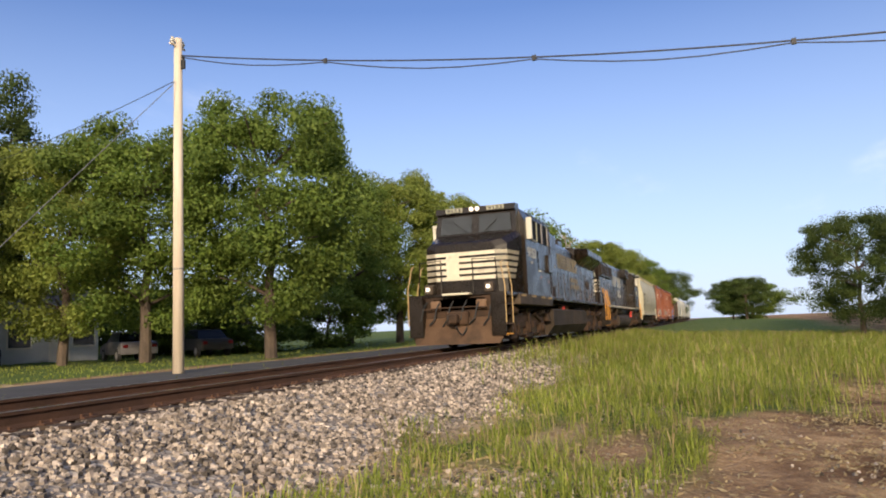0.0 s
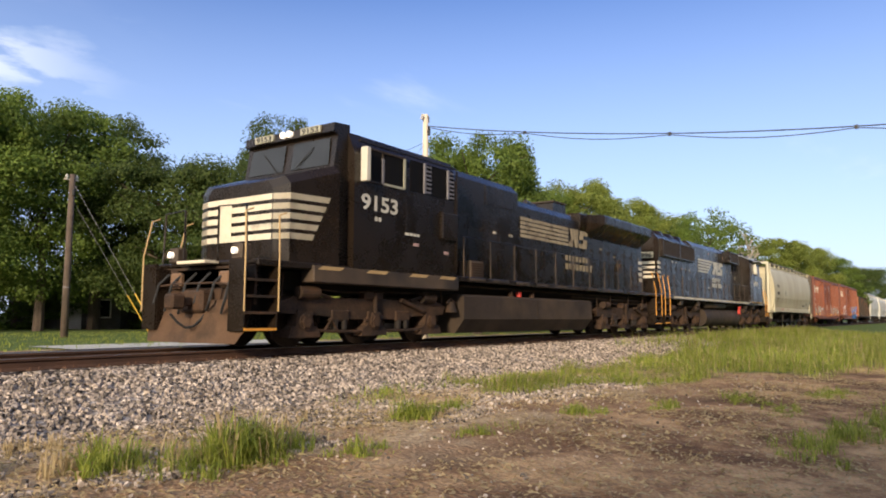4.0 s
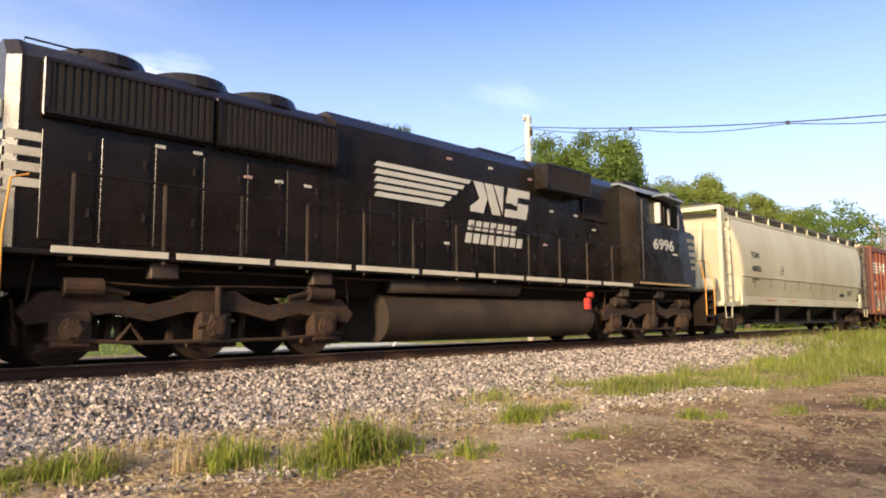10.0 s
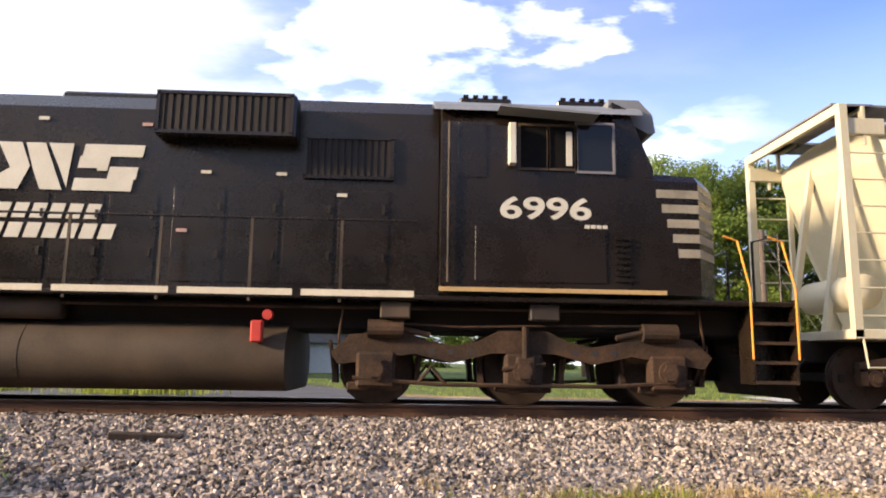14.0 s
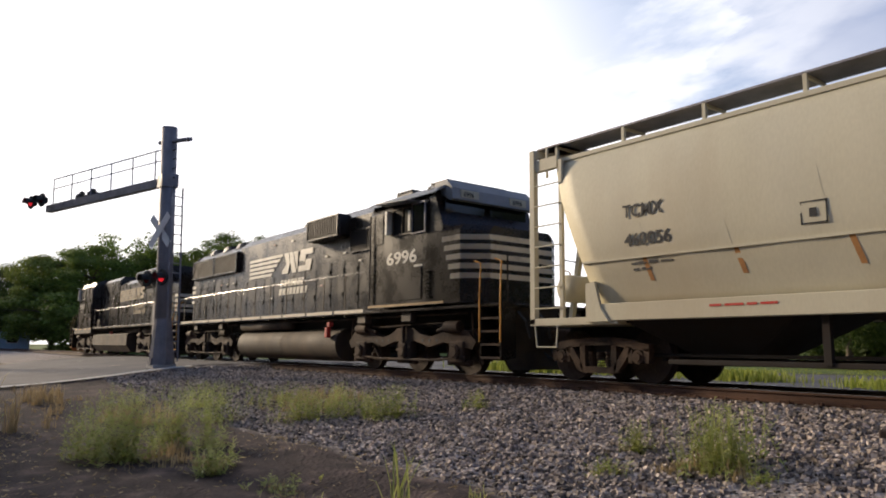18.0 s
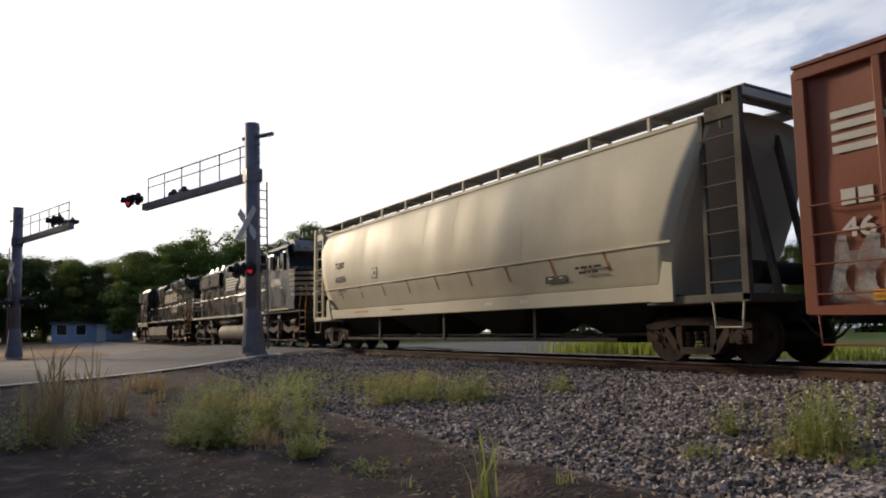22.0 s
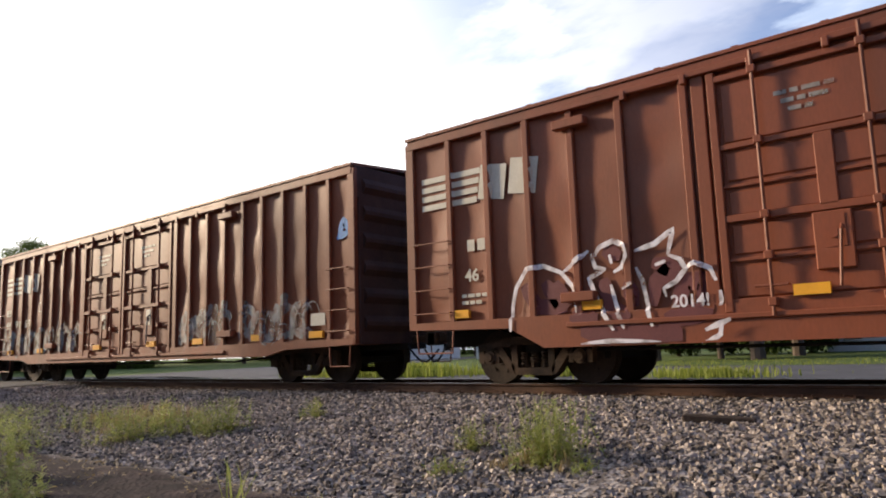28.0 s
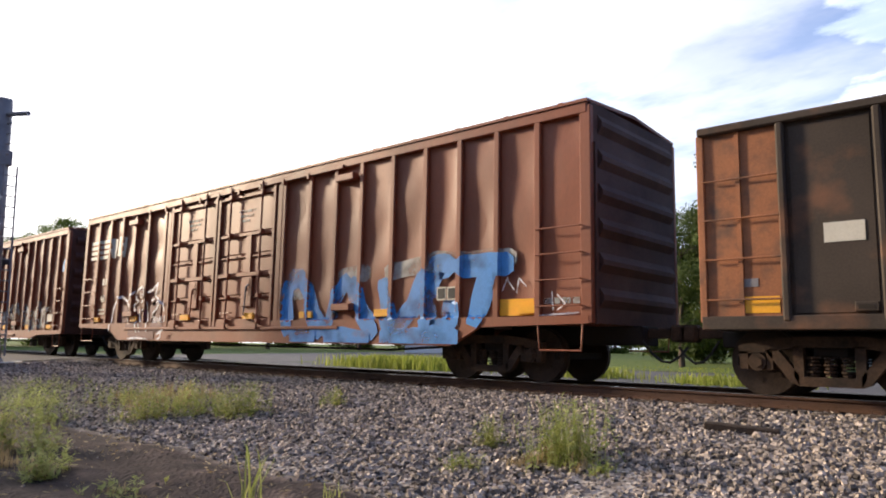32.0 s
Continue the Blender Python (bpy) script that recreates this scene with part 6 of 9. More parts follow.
def emblem(parent, x, y, z, h, stripes, ends, n_side, s_side, fill=0.66, material="letter"):
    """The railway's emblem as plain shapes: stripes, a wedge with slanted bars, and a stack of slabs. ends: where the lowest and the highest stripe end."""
    step = h / (stripes - 1 + fill)
    for i in range(stripes):
        zz, k, end = z + i * step, step * fill, lerp(ends[0], ends[1], i / (stripes - 1))
        part("stripe", slant(B(), x, end, zz, zz + k, y, 0.08 if ends[0] < ends[1] else 0.0), material, parent)
    a, w = n_side[0], n_side[1] - n_side[0]
    for pts in (((0.0, 0.0), (0.38, 0.0), (0.50, 0.5), (0.38, 1.0), (0.10, 1.0), (0.27, 0.45), (0.0, 0.16)),
                ((0.43, 1.0), (0.66, 1.0), (0.90, 0.0), (0.64, 0.0), (0.54, 0.42)),
                ((0.70, 1.0), (1.0, 1.0), (0.95, 0.05), (0.84, 0.5))):
        part("emblem_block", prism(B(), [(a + w * px, z + h * pz) for px, pz in pts], y - 0.004, y), material, parent)
    a, w = s_side[0], s_side[1] - s_side[0]
    for k0, k1, m0, m1 in ((0.0, 0.86, 0.0, 0.26), (0.5, 0.92, 0.26, 0.52), (0.06, 0.5, 0.48, 0.74), (0.12, 1.0, 0.74, 1.0)):
        part("emblem_block", slant(B(), a + w * k0, a + w * k1, z + h * m0, z + h * m1, y, 0.03 * w), material, parent)


def nose_stripes(parent, x_front, x_back, y, z0, pitch, n, lean, hw, way):
    """Cream stripes round a wide nose; way: the end of the engine on which it is."""
    for i in range(n):
        z = z0 + i * pitch
        xb = x_back + way * lean * (n - 1 - i)
        for s in (-1, 1):
            bm = B()
            prism(bm, [(x_front, z), (xb, z), (xb - way * lean * 0.55, z + pitch * 0.56), (x_front, z + pitch * 0.56)], min(s * y, s * (y + 0.004)), max(s * y, s * (y + 0.004)))
            part("stripe", bm, "stripe", parent)
        part("stripe", box(B(), min(x_front, x_front + way * 0.006), max(x_front, x_front + way * 0.006), -hw, hw, z, z + pitch * 0.56), "stripe", parent)


def window_pane(parent, x0, x1, y, z0, z1, material="glass", frame_mat="galv"):
    s = -1 if y < 0 else 1
    w = part("window", box(B(), x0, x1, min(y, y + s * 0.006), max(y, y + s * 0.006), z0, z1), material, parent)
    bm = B()
    for a, b, c, d in ((x0 - 0.03, x1 + 0.03, z1, z1 + 0.035), (x0 - 0.03, x1 + 0.03, z0 - 0.035, z0), (x0 - 0.035, x0, z0, z1), (x1, x1 + 0.035, z0, z1)):
        box(bm, a, b, min(y, y + s * 0.03), max(y, y + s * 0.03), c, d)
    part("frame", bm, frame_mat, w)
    return w


def fuel_tank(parent, x0, x1, prof, rounded=False):
    bm = prism(B(), prof, x0, x1, "x")
    if rounded:
        for f in bm.faces:
            f.smooth = len(f.verts) == 4
            if len(f.verts) > 4:
                for q in f.edges:
                    q.smooth = False
    part("fuel_tank", bm, "tank", parent, "dusty brown fuel tank")
    mid = (x0 + x1) / 2
    bm = prism(B(), [(p[0] * 1.004, p[1] if p[1] < 0.5 else p[1] + 0.003) for p in prof], mid - 0.02, mid + 0.02, "x")
    part("tank_seam", bm, "tank", parent)


def lead_engine():
    """The leading road engine: wide nose and cab ahead, radiator wings behind."""
    uc = -23.2
    e = car("locomotive", uc, "dusty black road locomotive with cream nose stripes on the track", "locomotive")
    X = lambda u: u - uc
    part("underframe", box(B(), X(-34.0), X(-12.3), -0.85, 0.85, 1.1, 1.5, 0.03), "under", e)
    # deck with rims
    part("deck", box(B(), X(-34.0), X(-12.3), -1.5, 1.5, 1.5, 1.62, 0.02), "black", e)
    for i in range(12):
        x = X(-27.2 + i * 1.22)
        part("sill_reflector", box(B(), x, x + 0.8, -1.506, -1.5, 1.53, 1.6), "black_dust", e)
    # nose and cab
    bm = B()
    sec = ((-33.25, 0.98, 3.2), (-33.12, 1.32, 3.28), (-32.0, 1.52, 3.64))
    rings = []
    for u, hw, top in sec:
        rings.append([bm.verts.new((X(u), y, z)) for y, z in ((-hw, 1.58), (-hw, top - 0.16), (-hw + 0.16, top), (hw - 0.16, top), (hw, top - 0.16), (hw, 1.58))])
    bm.faces.new(rings[0]), bm.faces.new(rings[-1][::-1])
    for a, b in zip(rings, rings[1:]):
        for i in range(6):
            bm.faces.new((a[i], b[i], b[(i + 1) % 6], a[(i + 1) % 6]))
    bmesh.ops.recalc_face_normals(bm, faces=bm.faces[:])
    part("nose", bm, "black", e, "wide black nose")
    cab = part("cab", prism(B(), [(-1.55, 1.58), (-1.55, 3.95), (-1.36, 4.42), (-0.9, 4.58), (0.9, 4.58), (1.36, 4.42), (1.55, 3.95), (1.55, 1.58)], X(-31.6), X(-27.85), "x"), "black", e)
    prof = [(X(-32.0), 1.58), (X(-32.02), 3.62), (X(-31.9), 4.32), (X(-32.04), 4.36), (X(-32.0), 4.55), (X(-31.55), 4.58), (X(-31.55), 1.58)]
    part("windshield_frame", prism(B(), prof, -1.36, 1.36), "black", e)
    for y in (-1, 1):
        bm = B()
        v = [bm.verts.new(p) for p in ((X(-32.01), y * 0.12, 3.68), (X(-32.01), y * 1.22, 3.68), (X(-31.92), y * 1.18, 4.26), (X(-31.92), y * 0.12, 4.26))]
        bm.faces.new(v)
        bmesh.ops.solidify(bm, geom=bm.faces[:], thickness=0.015)
        bmesh.ops.translate(bm, verts=bm.verts, vec=(-0.022, 0, 0))
        part("windshield", bm, "windshield", e)
        part("wiper", rod(B(), (X(-32.06), y * 0.3, 3.7), (X(-31.99), y * 0.75, 4.1), 0.012, 6), "flat_black", e)
    for s in (-1, 1):
        nb = part("number_board", box(B(), X(-32.065), X(-32.0), min(s * 0.42, s * 1.0), max(s * 0.42, s * 1.0), 4.385, 4.535, 0.005), "board", e, "pale number board over the windshield")
        lettering("number", "9153", 0.16, nb, 0, 0, 0, "flat_black", turn=pose(X(-32.069), s * 0.71 + 0.24, 4.4, 90, 0, -90), wide=0.48)
    for y in (-0.1, 0.1):
        part("headlight", rod(B(), (X(-32.1), y, 4.46), (X(-32.02), y, 4.46), 0.07, 16), "lamp", e, "lit round headlight")
    for s in (-1, 1):
        part("ditch_light", rod(B(), (X(-34.12), s * 0.95, 1.78), (X(-33.95), s * 0.95, 1.78), 0.062, 16), "lamp", e, "lit ditch light over the pilot")
        part("ditch_light_box", box(B(), X(-34.05), X(-33.8), s * 0.95 - 0.14, s * 0.95 + 0.14, 1.62, 1.92, 0.03), "black_dust", e)
    for i in range(5):
        z = 2.06 + i * 0.19
        back = -32.62 + 0.09 * i
        for s in (-1, 1):
            bm = B()
            pts = ((-33.256, 0.986), (-33.125, 1.326), (back, lerp(1.326, 1.526, (back + 33.12) / 1.12)))
            for (x0, y0), (x1, y1) in zip(pts, pts[1:]):
                lean = 0.05 if x1 == back else 0
                bm.faces.new([bm.verts.new(p) for p in ((X(x0), s * y0, z), (X(x1), s * y1, z), (X(x1) + lean, s * (y1 + lean * 0.18), z + 0.115), (X(x0), s * y0, z + 0.115))])
            bmesh.ops.solidify(bm, geom=bm.faces[:], thickness=0.005)
            part("stripe", bm, "stripe", e)
        part("stripe", box(B(), X(-33.262), X(-33.256), -0.97, 0.97, z, z + 0.115), "stripe", e)
    part("emblem_panel", box(B(), X(-33.268), X(-33.262), 0.2, 0.62, 2.06, 2.93), "stripe", e, "pale panel on the nose")
    part("nose_door", box(B(), X(-33.262), X(-33.25), -0.62, -0.02, 1.66, 2.02, 0.004), "black", e)
    # cab sides
    for s in (-1, 1):
        y = s * 1.552
        window_pane(e, X(-31.25), X(-30.73), y, 3.46, 4.12, "cab_dark", "black_dust")
        w = window_pane(e, X(-30.69), X(-29.98), y, 3.46, 4.12, "cab_dark", "black_dust")
        part("sash", box(B(), X(-30.75), X(-30.69), min(y, y + s * 0.035), max(y, y + s * 0.035), 3.44, 4.0), "galv", w)
        part("sash", box(B(), X(-30.0), X(-29.94), min(y, y + s * 0.035), max(y, y + s * 0.035), 3.44, 4.12), "board", w)
        part("sash", box(B(), X(-30.7), X(-29.98), min(y, y + s * 0.035), max(y, y + s * 0.035), 3.42, 3.47), "board", w)
        part("drip_rail", box(B(), X(-31.5), X(-27.95), min(y, y + s * 0.06), max(y, y + s * 0.06), 4.22, 4.26), "black", e)
        part("mirror", box(B(), X(-31.42), X(-31.3), min(y, y + s * 0.18), max(y, y + s * 0.18), 3.4, 4.12, 0.01), "letter", e)
        for a, b in ((-29.74, -28.97), (-28.9, -28.02)):
            vent = part("side_vent", box(B(), X(a), X(b), min(y, y + s * 0.008), max(y, y + s * 0.008), 3.45, 4.16), "cab_dark", e, "dark panel as an open vent, with pale louvres")
            part("vent_post", box(B(), X(b) - 0.28, X(b) - 0.22, min(y, y + s * 0.05), max(y, y + s * 0.05), 3.45, 4.16), "galv", vent)
            for k in range(7):
                part("louvre", box(B(), X(b) - 0.22, X(b), min(y, y + s * 0.04), max(y, y + s * 0.04), 3.48 + k * 0.1, 3.515 + k * 0.1), "galv", vent)
        part("access_panel", box(B(), X(-29.9), X(-28.95), min(y, y + s * 0.02), max(y, y + s * 0.02), 2.5, 3.15, 0.01), "black", e)
        part("battery_box", box(B(), X(-32.7), X(-27.75), min(s * 1.2, s * 1.56), max(s * 1.2, s * 1.56), 1.25, 1.58, 0.02), "black_dust", e)
        for a in (-32.6, -31.2, -29.75, -28.6):
            part("reflector", slant(B(), X(a), X(a) + 0.62, 1.5, 1.57, y - 0.01 if s < 0 else y + 0.014, 0.12), "tan", e)
        part("cab_door_line", box(B(), X(-27.9), X(-27.84), min(y, y + s * 0.03), max(y, y + s * 0.03), 1.7, 4.2), "black", e)
    lettering("road_number", "9153", 0.45, e, X(-31.38), -1.556, 2.84, wide=1.2)
    bars(e, X(-30.95), -1.556, 2.62, (0.09, 0.09), 0.09, 0.03)
    bars(e, X(-29.9), -1.556, 2.42, (0.14, 0.1, 0.12, 0.1), 0.06, 0.02)
    # hoods
    hoods = ((-27.9, -23.72, 0.98, 4.52), (-23.72, -19.2, 0.95, 4.16), (-19.2, -13.0, 0.95, 3.95))
    for a, b, hw, top in hoods:
        part("hood", prism(B(), [(-hw, 1.6), (-hw, top - 0.22), (-hw + 0.22, top), (hw - 0.22, top), (hw, top - 0.22), (hw, 1.6)], X(a), X(b), "x"), "black", e)
    hood_doors(e, [X(-26.9 + 0.8 * i) for i in range(4)], 0.98, 1.75, 3.3, 0.72)
    hood_doors(e, [X(-23.2 + 0.8 * i) for i in range(5)], 0.95, 1.75, 2.9, 0.72)
    hood_doors(e, [X(-18.6 + 0.8 * i) for i in range(7)], 0.95, 1.75, 3.3, 0.72)
    part("blower_housing", box(B(), X(-25.6), X(-23.9), -1.0, 1.0, 3.75, 4.3, 0.015), "black", e)
    for s in (-1, 1):
        bx = part("vent_box", box(B(), X(-26.95), X(-26.3), min(s * 1.0, s * 1.38), max(s * 1.0, s * 1.38), 1.62, 2.06, 0.02), "black_dust", e, "small louvred box on the walkway")
        for i in range(6):
            part("louver", box(B(), X(-26.9), X(-26.35), min(s * 1.38, s * 1.4), max(s * 1.38, s * 1.4), 1.67 + i * 0.06, 1.7 + i * 0.06), "dust", bx)
        part("side_cabinet", box(B(), X(-28.56), X(-27.9), min(s * 1.5, s * 1.64), max(s * 1.5, s * 1.64), 2.46, 3.1, 0.02), "black", e)
        bell = part("bell", rod(B(), (X(-27.72), s * 1.3, 0.72), (X(-27.72), s * 1.3, 0.98), 0.16, 14, 0.07), "dust", e, "dusty brass bell beside the tank")
        part("bell_bracket", pipe(B(), [(X(-27.9), s * 1.3, 0.95), (X(-27.72), s * 1.3, 1.06), (X(-27.54), s * 1.3, 0.95)], 0.025, 6), "dust", bell)
        for x, z in ((-29.6, 2.2), (-25.2, 2.95), (-24.3, 2.95), (-28.4, 2.1)):
            part("warning_label", box(B(), X(x), X(x) + 0.2, min(s * 1.0, s * 1.008) if x > -27 else min(s * 1.55, s * 1.558), max(s * 1.0, s * 1.008) if x > -27 else max(s * 1.55, s * 1.558), z, z + 0.07), "label" if x < -27 else "stripe", e)
    # radiator wings
    bm = B()
    rings = []
    for u, lip, low, root in ((-19.25, 1.0, 4.0, 3.62), (-18.75, 1.06, 3.98, 3.6), (-18.28, 1.52, 3.94, 3.46), (-13.36, 1.52, 3.94, 3.46)):
        half = [(0.95, root), (lip, low), (lip, 4.23), (lip - 0.07, 4.28)]
        rings.append([bm.verts.new((X(u), -y, z)) for y, z in half] + [bm.verts.new((X(u), y, z)) for y, z in half[::-1]])
    bm.faces.new(rings[0]), bm.faces.new(rings[-1][::-1])
    for a, b in zip(rings, rings[1:]):
        for i in range(8):
            bm.faces.new((a[i], b[i], b[(i + 1) % 8], a[(i + 1) % 8]))
    bmesh.ops.recalc_face_normals(bm, faces=bm.faces[:])
    part("radiator", bm, "black", e, "wide black radiator wings")
    for s in (-1, 1):
        for i in range(6):
            x = X(-17.8 + i * 0.8)
            part("radiator_panel", box(B(), x - 0.38, x + 0.38, min(s * 1.52, s * 1.532), max(s * 1.52, s * 1.532), 3.97, 4.2, 0.004), "black", e)
    stack = part("exhaust_funnel", prism(B(), [(X(-20.3), 4.1), (X(-20.18), 4.6), (X(-19.26), 4.6), (X(-19.18), 4.1)], -0.42, 0.42), "black", e)
    part("stack_rim", box(B(), X(-20.24), X(-19.2), -0.46, 0.46, 4.58, 4.64, 0.015), "black_dust", stack)
    bracket = part("horn_bracket", box(B(), X(-21.75), X(-21.25), -0.3, 0.1, 4.14, 4.26, 0.02), "black", e)
    for y, a, b in ((-0.3, -21.5, -22.0), (-0.1, -21.45, -20.95), (0.1, -21.5, -21.95)):
        part("horn", rod(B(), (X(a), y, 4.32), (X(b), y, 4.34), 0.035, 12, 0.095), "black", bracket)
        part("horn_foot", box(B(), X(a) - 0.04, X(a) + 0.04, y - 0.03, y + 0.03, 4.2, 4.34), "black", bracket)
    emblem(e, X(-23.55), -0.972, 3.02, 0.62, 5, (X(-20.2), X(-20.2)), (X(-20.17), X(-19.38)), (X(-19.36), X(-18.61)), 0.74, "stripe_dirty")
    bars(e, X(-20.45), -0.972, 2.52, (0.19,) * 7, 0.21, 0.085, material="stripe_dirty")
    bars(e, X(-20.45), -0.972, 2.22, (0.2,) * 8, 0.21, 0.08, material="stripe_dirty")
    for s in (-1, 1):
        cover = part("access_door", box(B(), X(-16.02), X(-15.3), min(s * 0.965, s * 0.985), max(s * 0.965, s * 0.985), 1.75, 3.1, 0.006), "black", e)
        part("round_cover", rod(B(), (X(-15.66), s * 0.985, 2.6), (X(-15.66), s * 1.02, 2.6), 0.26, 24), "black_dust", cover, "round bolted cover on the hood door")
        part("cover_hub", rod(B(), (X(-15.66), s * 1.02, 2.6), (X(-15.66), s * 1.05, 2.6), 0.09, 12), "dust", cover)
        for z, a, b in ((1.4, -27.2, -13.2), (1.28, -20.5, -13.4)):
            part("air_line", pipe(B(), [(X(a), s * 1.2, z), (X((a + b) / 2), s * 1.22, z - 0.02), (X(b), s * 1.2, z)], 0.025, 6), "dust", e)
        for x in (-17.4, -15.6, -14.0):
            part("drain_pipe", pipe(B(), [(X(x), s * 1.3, 1.5), (X(x), s * 1.3, 1.25), (X(x) + 0.12, s * 1.26, 1.1)], 0.018, 6), "dust", e)
        for x, z in ((-17.5, 3.1), (-16.2, 2.9), (-13.6, 3.0), (-18.4, 2.4)):
            part("notice", box(B(), X(x), X(x) + 0.2, min(s * 0.968, s * 0.972), max(s * 0.968, s * 0.972), z, z + 0.06), "stripe_dirty", e)
    # rear end
    nose_stripes(e, X(-12.99), X(-13.7), 0.955, 2.1, 0.24, 4, 0.12, 0.9, 1)
    # walkway rails
    for s in (-1, 1):
        handrail(e, X(-27.5), X(-12.6), s * 1.47, 1.62, 2.62, [X(-27.4 + 1.3 * i) for i in range(12)])
    fuel_tank(e, X(-27.4), X(-19.5), [(-1.2, 0.2), (-1.48, 0.55), (-1.48, 1.12), (-1.35, 1.18), (1.35, 1.18), (1.48, 1.12), (1.48, 0.55), (1.2, 0.2)])
    for i, u in enumerate((-24.6, -24.1, -23.3)):
        part("filler", rod(B(), (X(u), -1.2, 1.15), (X(u), -1.2, 1.33), 0.09, 10), "redvalve" if i == 1 else "dust", e)
    engine_truck(e, X(-30.59), (-2.04, 0, 2.06), "fabricated")
    engine_truck(e, X(-15.8), (-2.04, 0, 2.06), "fabricated")
    # pilot with plow and hoses
    bm = B()
    v = []
    for z, dx in ((0.12, -0.30), (0.35, -0.2), (0.65, -0.08), (0.9, -0.04)):
        v.append([bm.verts.new((X(-34.0) + dx - 0.14 * (1 - abs(y)), y * (1.42 if z > 0.2 else 1.3), z)) for y in (-1, -0.5, 0, 0.5, 1)])
    for a, b in zip(v, v[1:]):
        for i in range(4):
            bm.faces.new((a[i], a[i + 1], b[i + 1], b[i]))
    bmesh.ops.solidify(bm, geom=bm.faces[:], thickness=0.05)
    bmesh.ops.recalc_face_normals(bm, faces=bm.faces[:])
    part("snow_plow", bm, "plow", e, "rust-brown snow plow")
    part("pilot_plate", box(B(), X(-34.0), X(-33.94), -1.42, 1.42, 0.8, 1.56, 0.01), "dust", e, "sooty pilot plate over the plow")
    part("drop_step", box(B(), X(-34.32), X(-34.0), -0.42, 0.42, 1.56, 1.62, 0.01), "stripe", e)
    part("draft_gear", box(B(), X(-34.3), X(-34.0), -0.34, 0.34, 0.66, 1.08, 0.05), "dust", e)
    for s in (-1, 1):
        part("hose_bracket", box(B(), X(-34.14), X(-34.0), s * 0.72 - 0.16, s * 0.72 + 0.16, 1.12, 1.42, 0.04), "plow", e)
    coupler(e, X(-34.0), -1), coupler(e, X(-12.3), 1)
    for i in range(6):
        bm = B()
        y = -1.1 + i * 0.42
        pipe(bm, [(X(-34.06), y, 1.4), (X(-34.25), y + 0.05, 1.2), (X(-34.3), y + 0.12, 0.85), (X(-34.22), y + 0.3, 0.65 + 0.05 * (i % 3))], 0.025, 6)
        part("hose", bm, "flat_black", e)
    part("uncoupling_bar", pipe(B(), [(X(-34.2), -1.4, 1.15), (X(-34.25), -0.5, 1.2), (X(-34.25), 0.5, 1.2), (X(-34.2), 1.4, 1.15)], 0.02, 6), "dust", e)
    for s in (-1, 1):
        step_well(e, X(-34.28), X(-33.55), s * 1.5, 0.34, 1.5, 0.5, "tan")
        step_well(e, X(-12.95), X(-12.25), s * 1.5, 0.34, 1.5, -0.5)
        bm = B()
        pipe(bm, [(X(-34.1), s * 0.5, 1.6), (X(-34.1), s * 0.5, 2.62), (X(-34.05), s * 1.2, 2.6), (X(-34.05), s * 1.25, 1.6)], 0.022, 6)
        part("end_rail", bm, "black", e)
        bm = B()
        pipe(bm, [(X(-12.35), s * 0.4, 1.6), (X(-12.35), s * 0.4, 2.62), (X(-12.35), s * 1.3, 2.6), (X(-12.35), s * 1.3, 1.6)], 0.022, 6)
        part("end_rail", bm, "black", e)


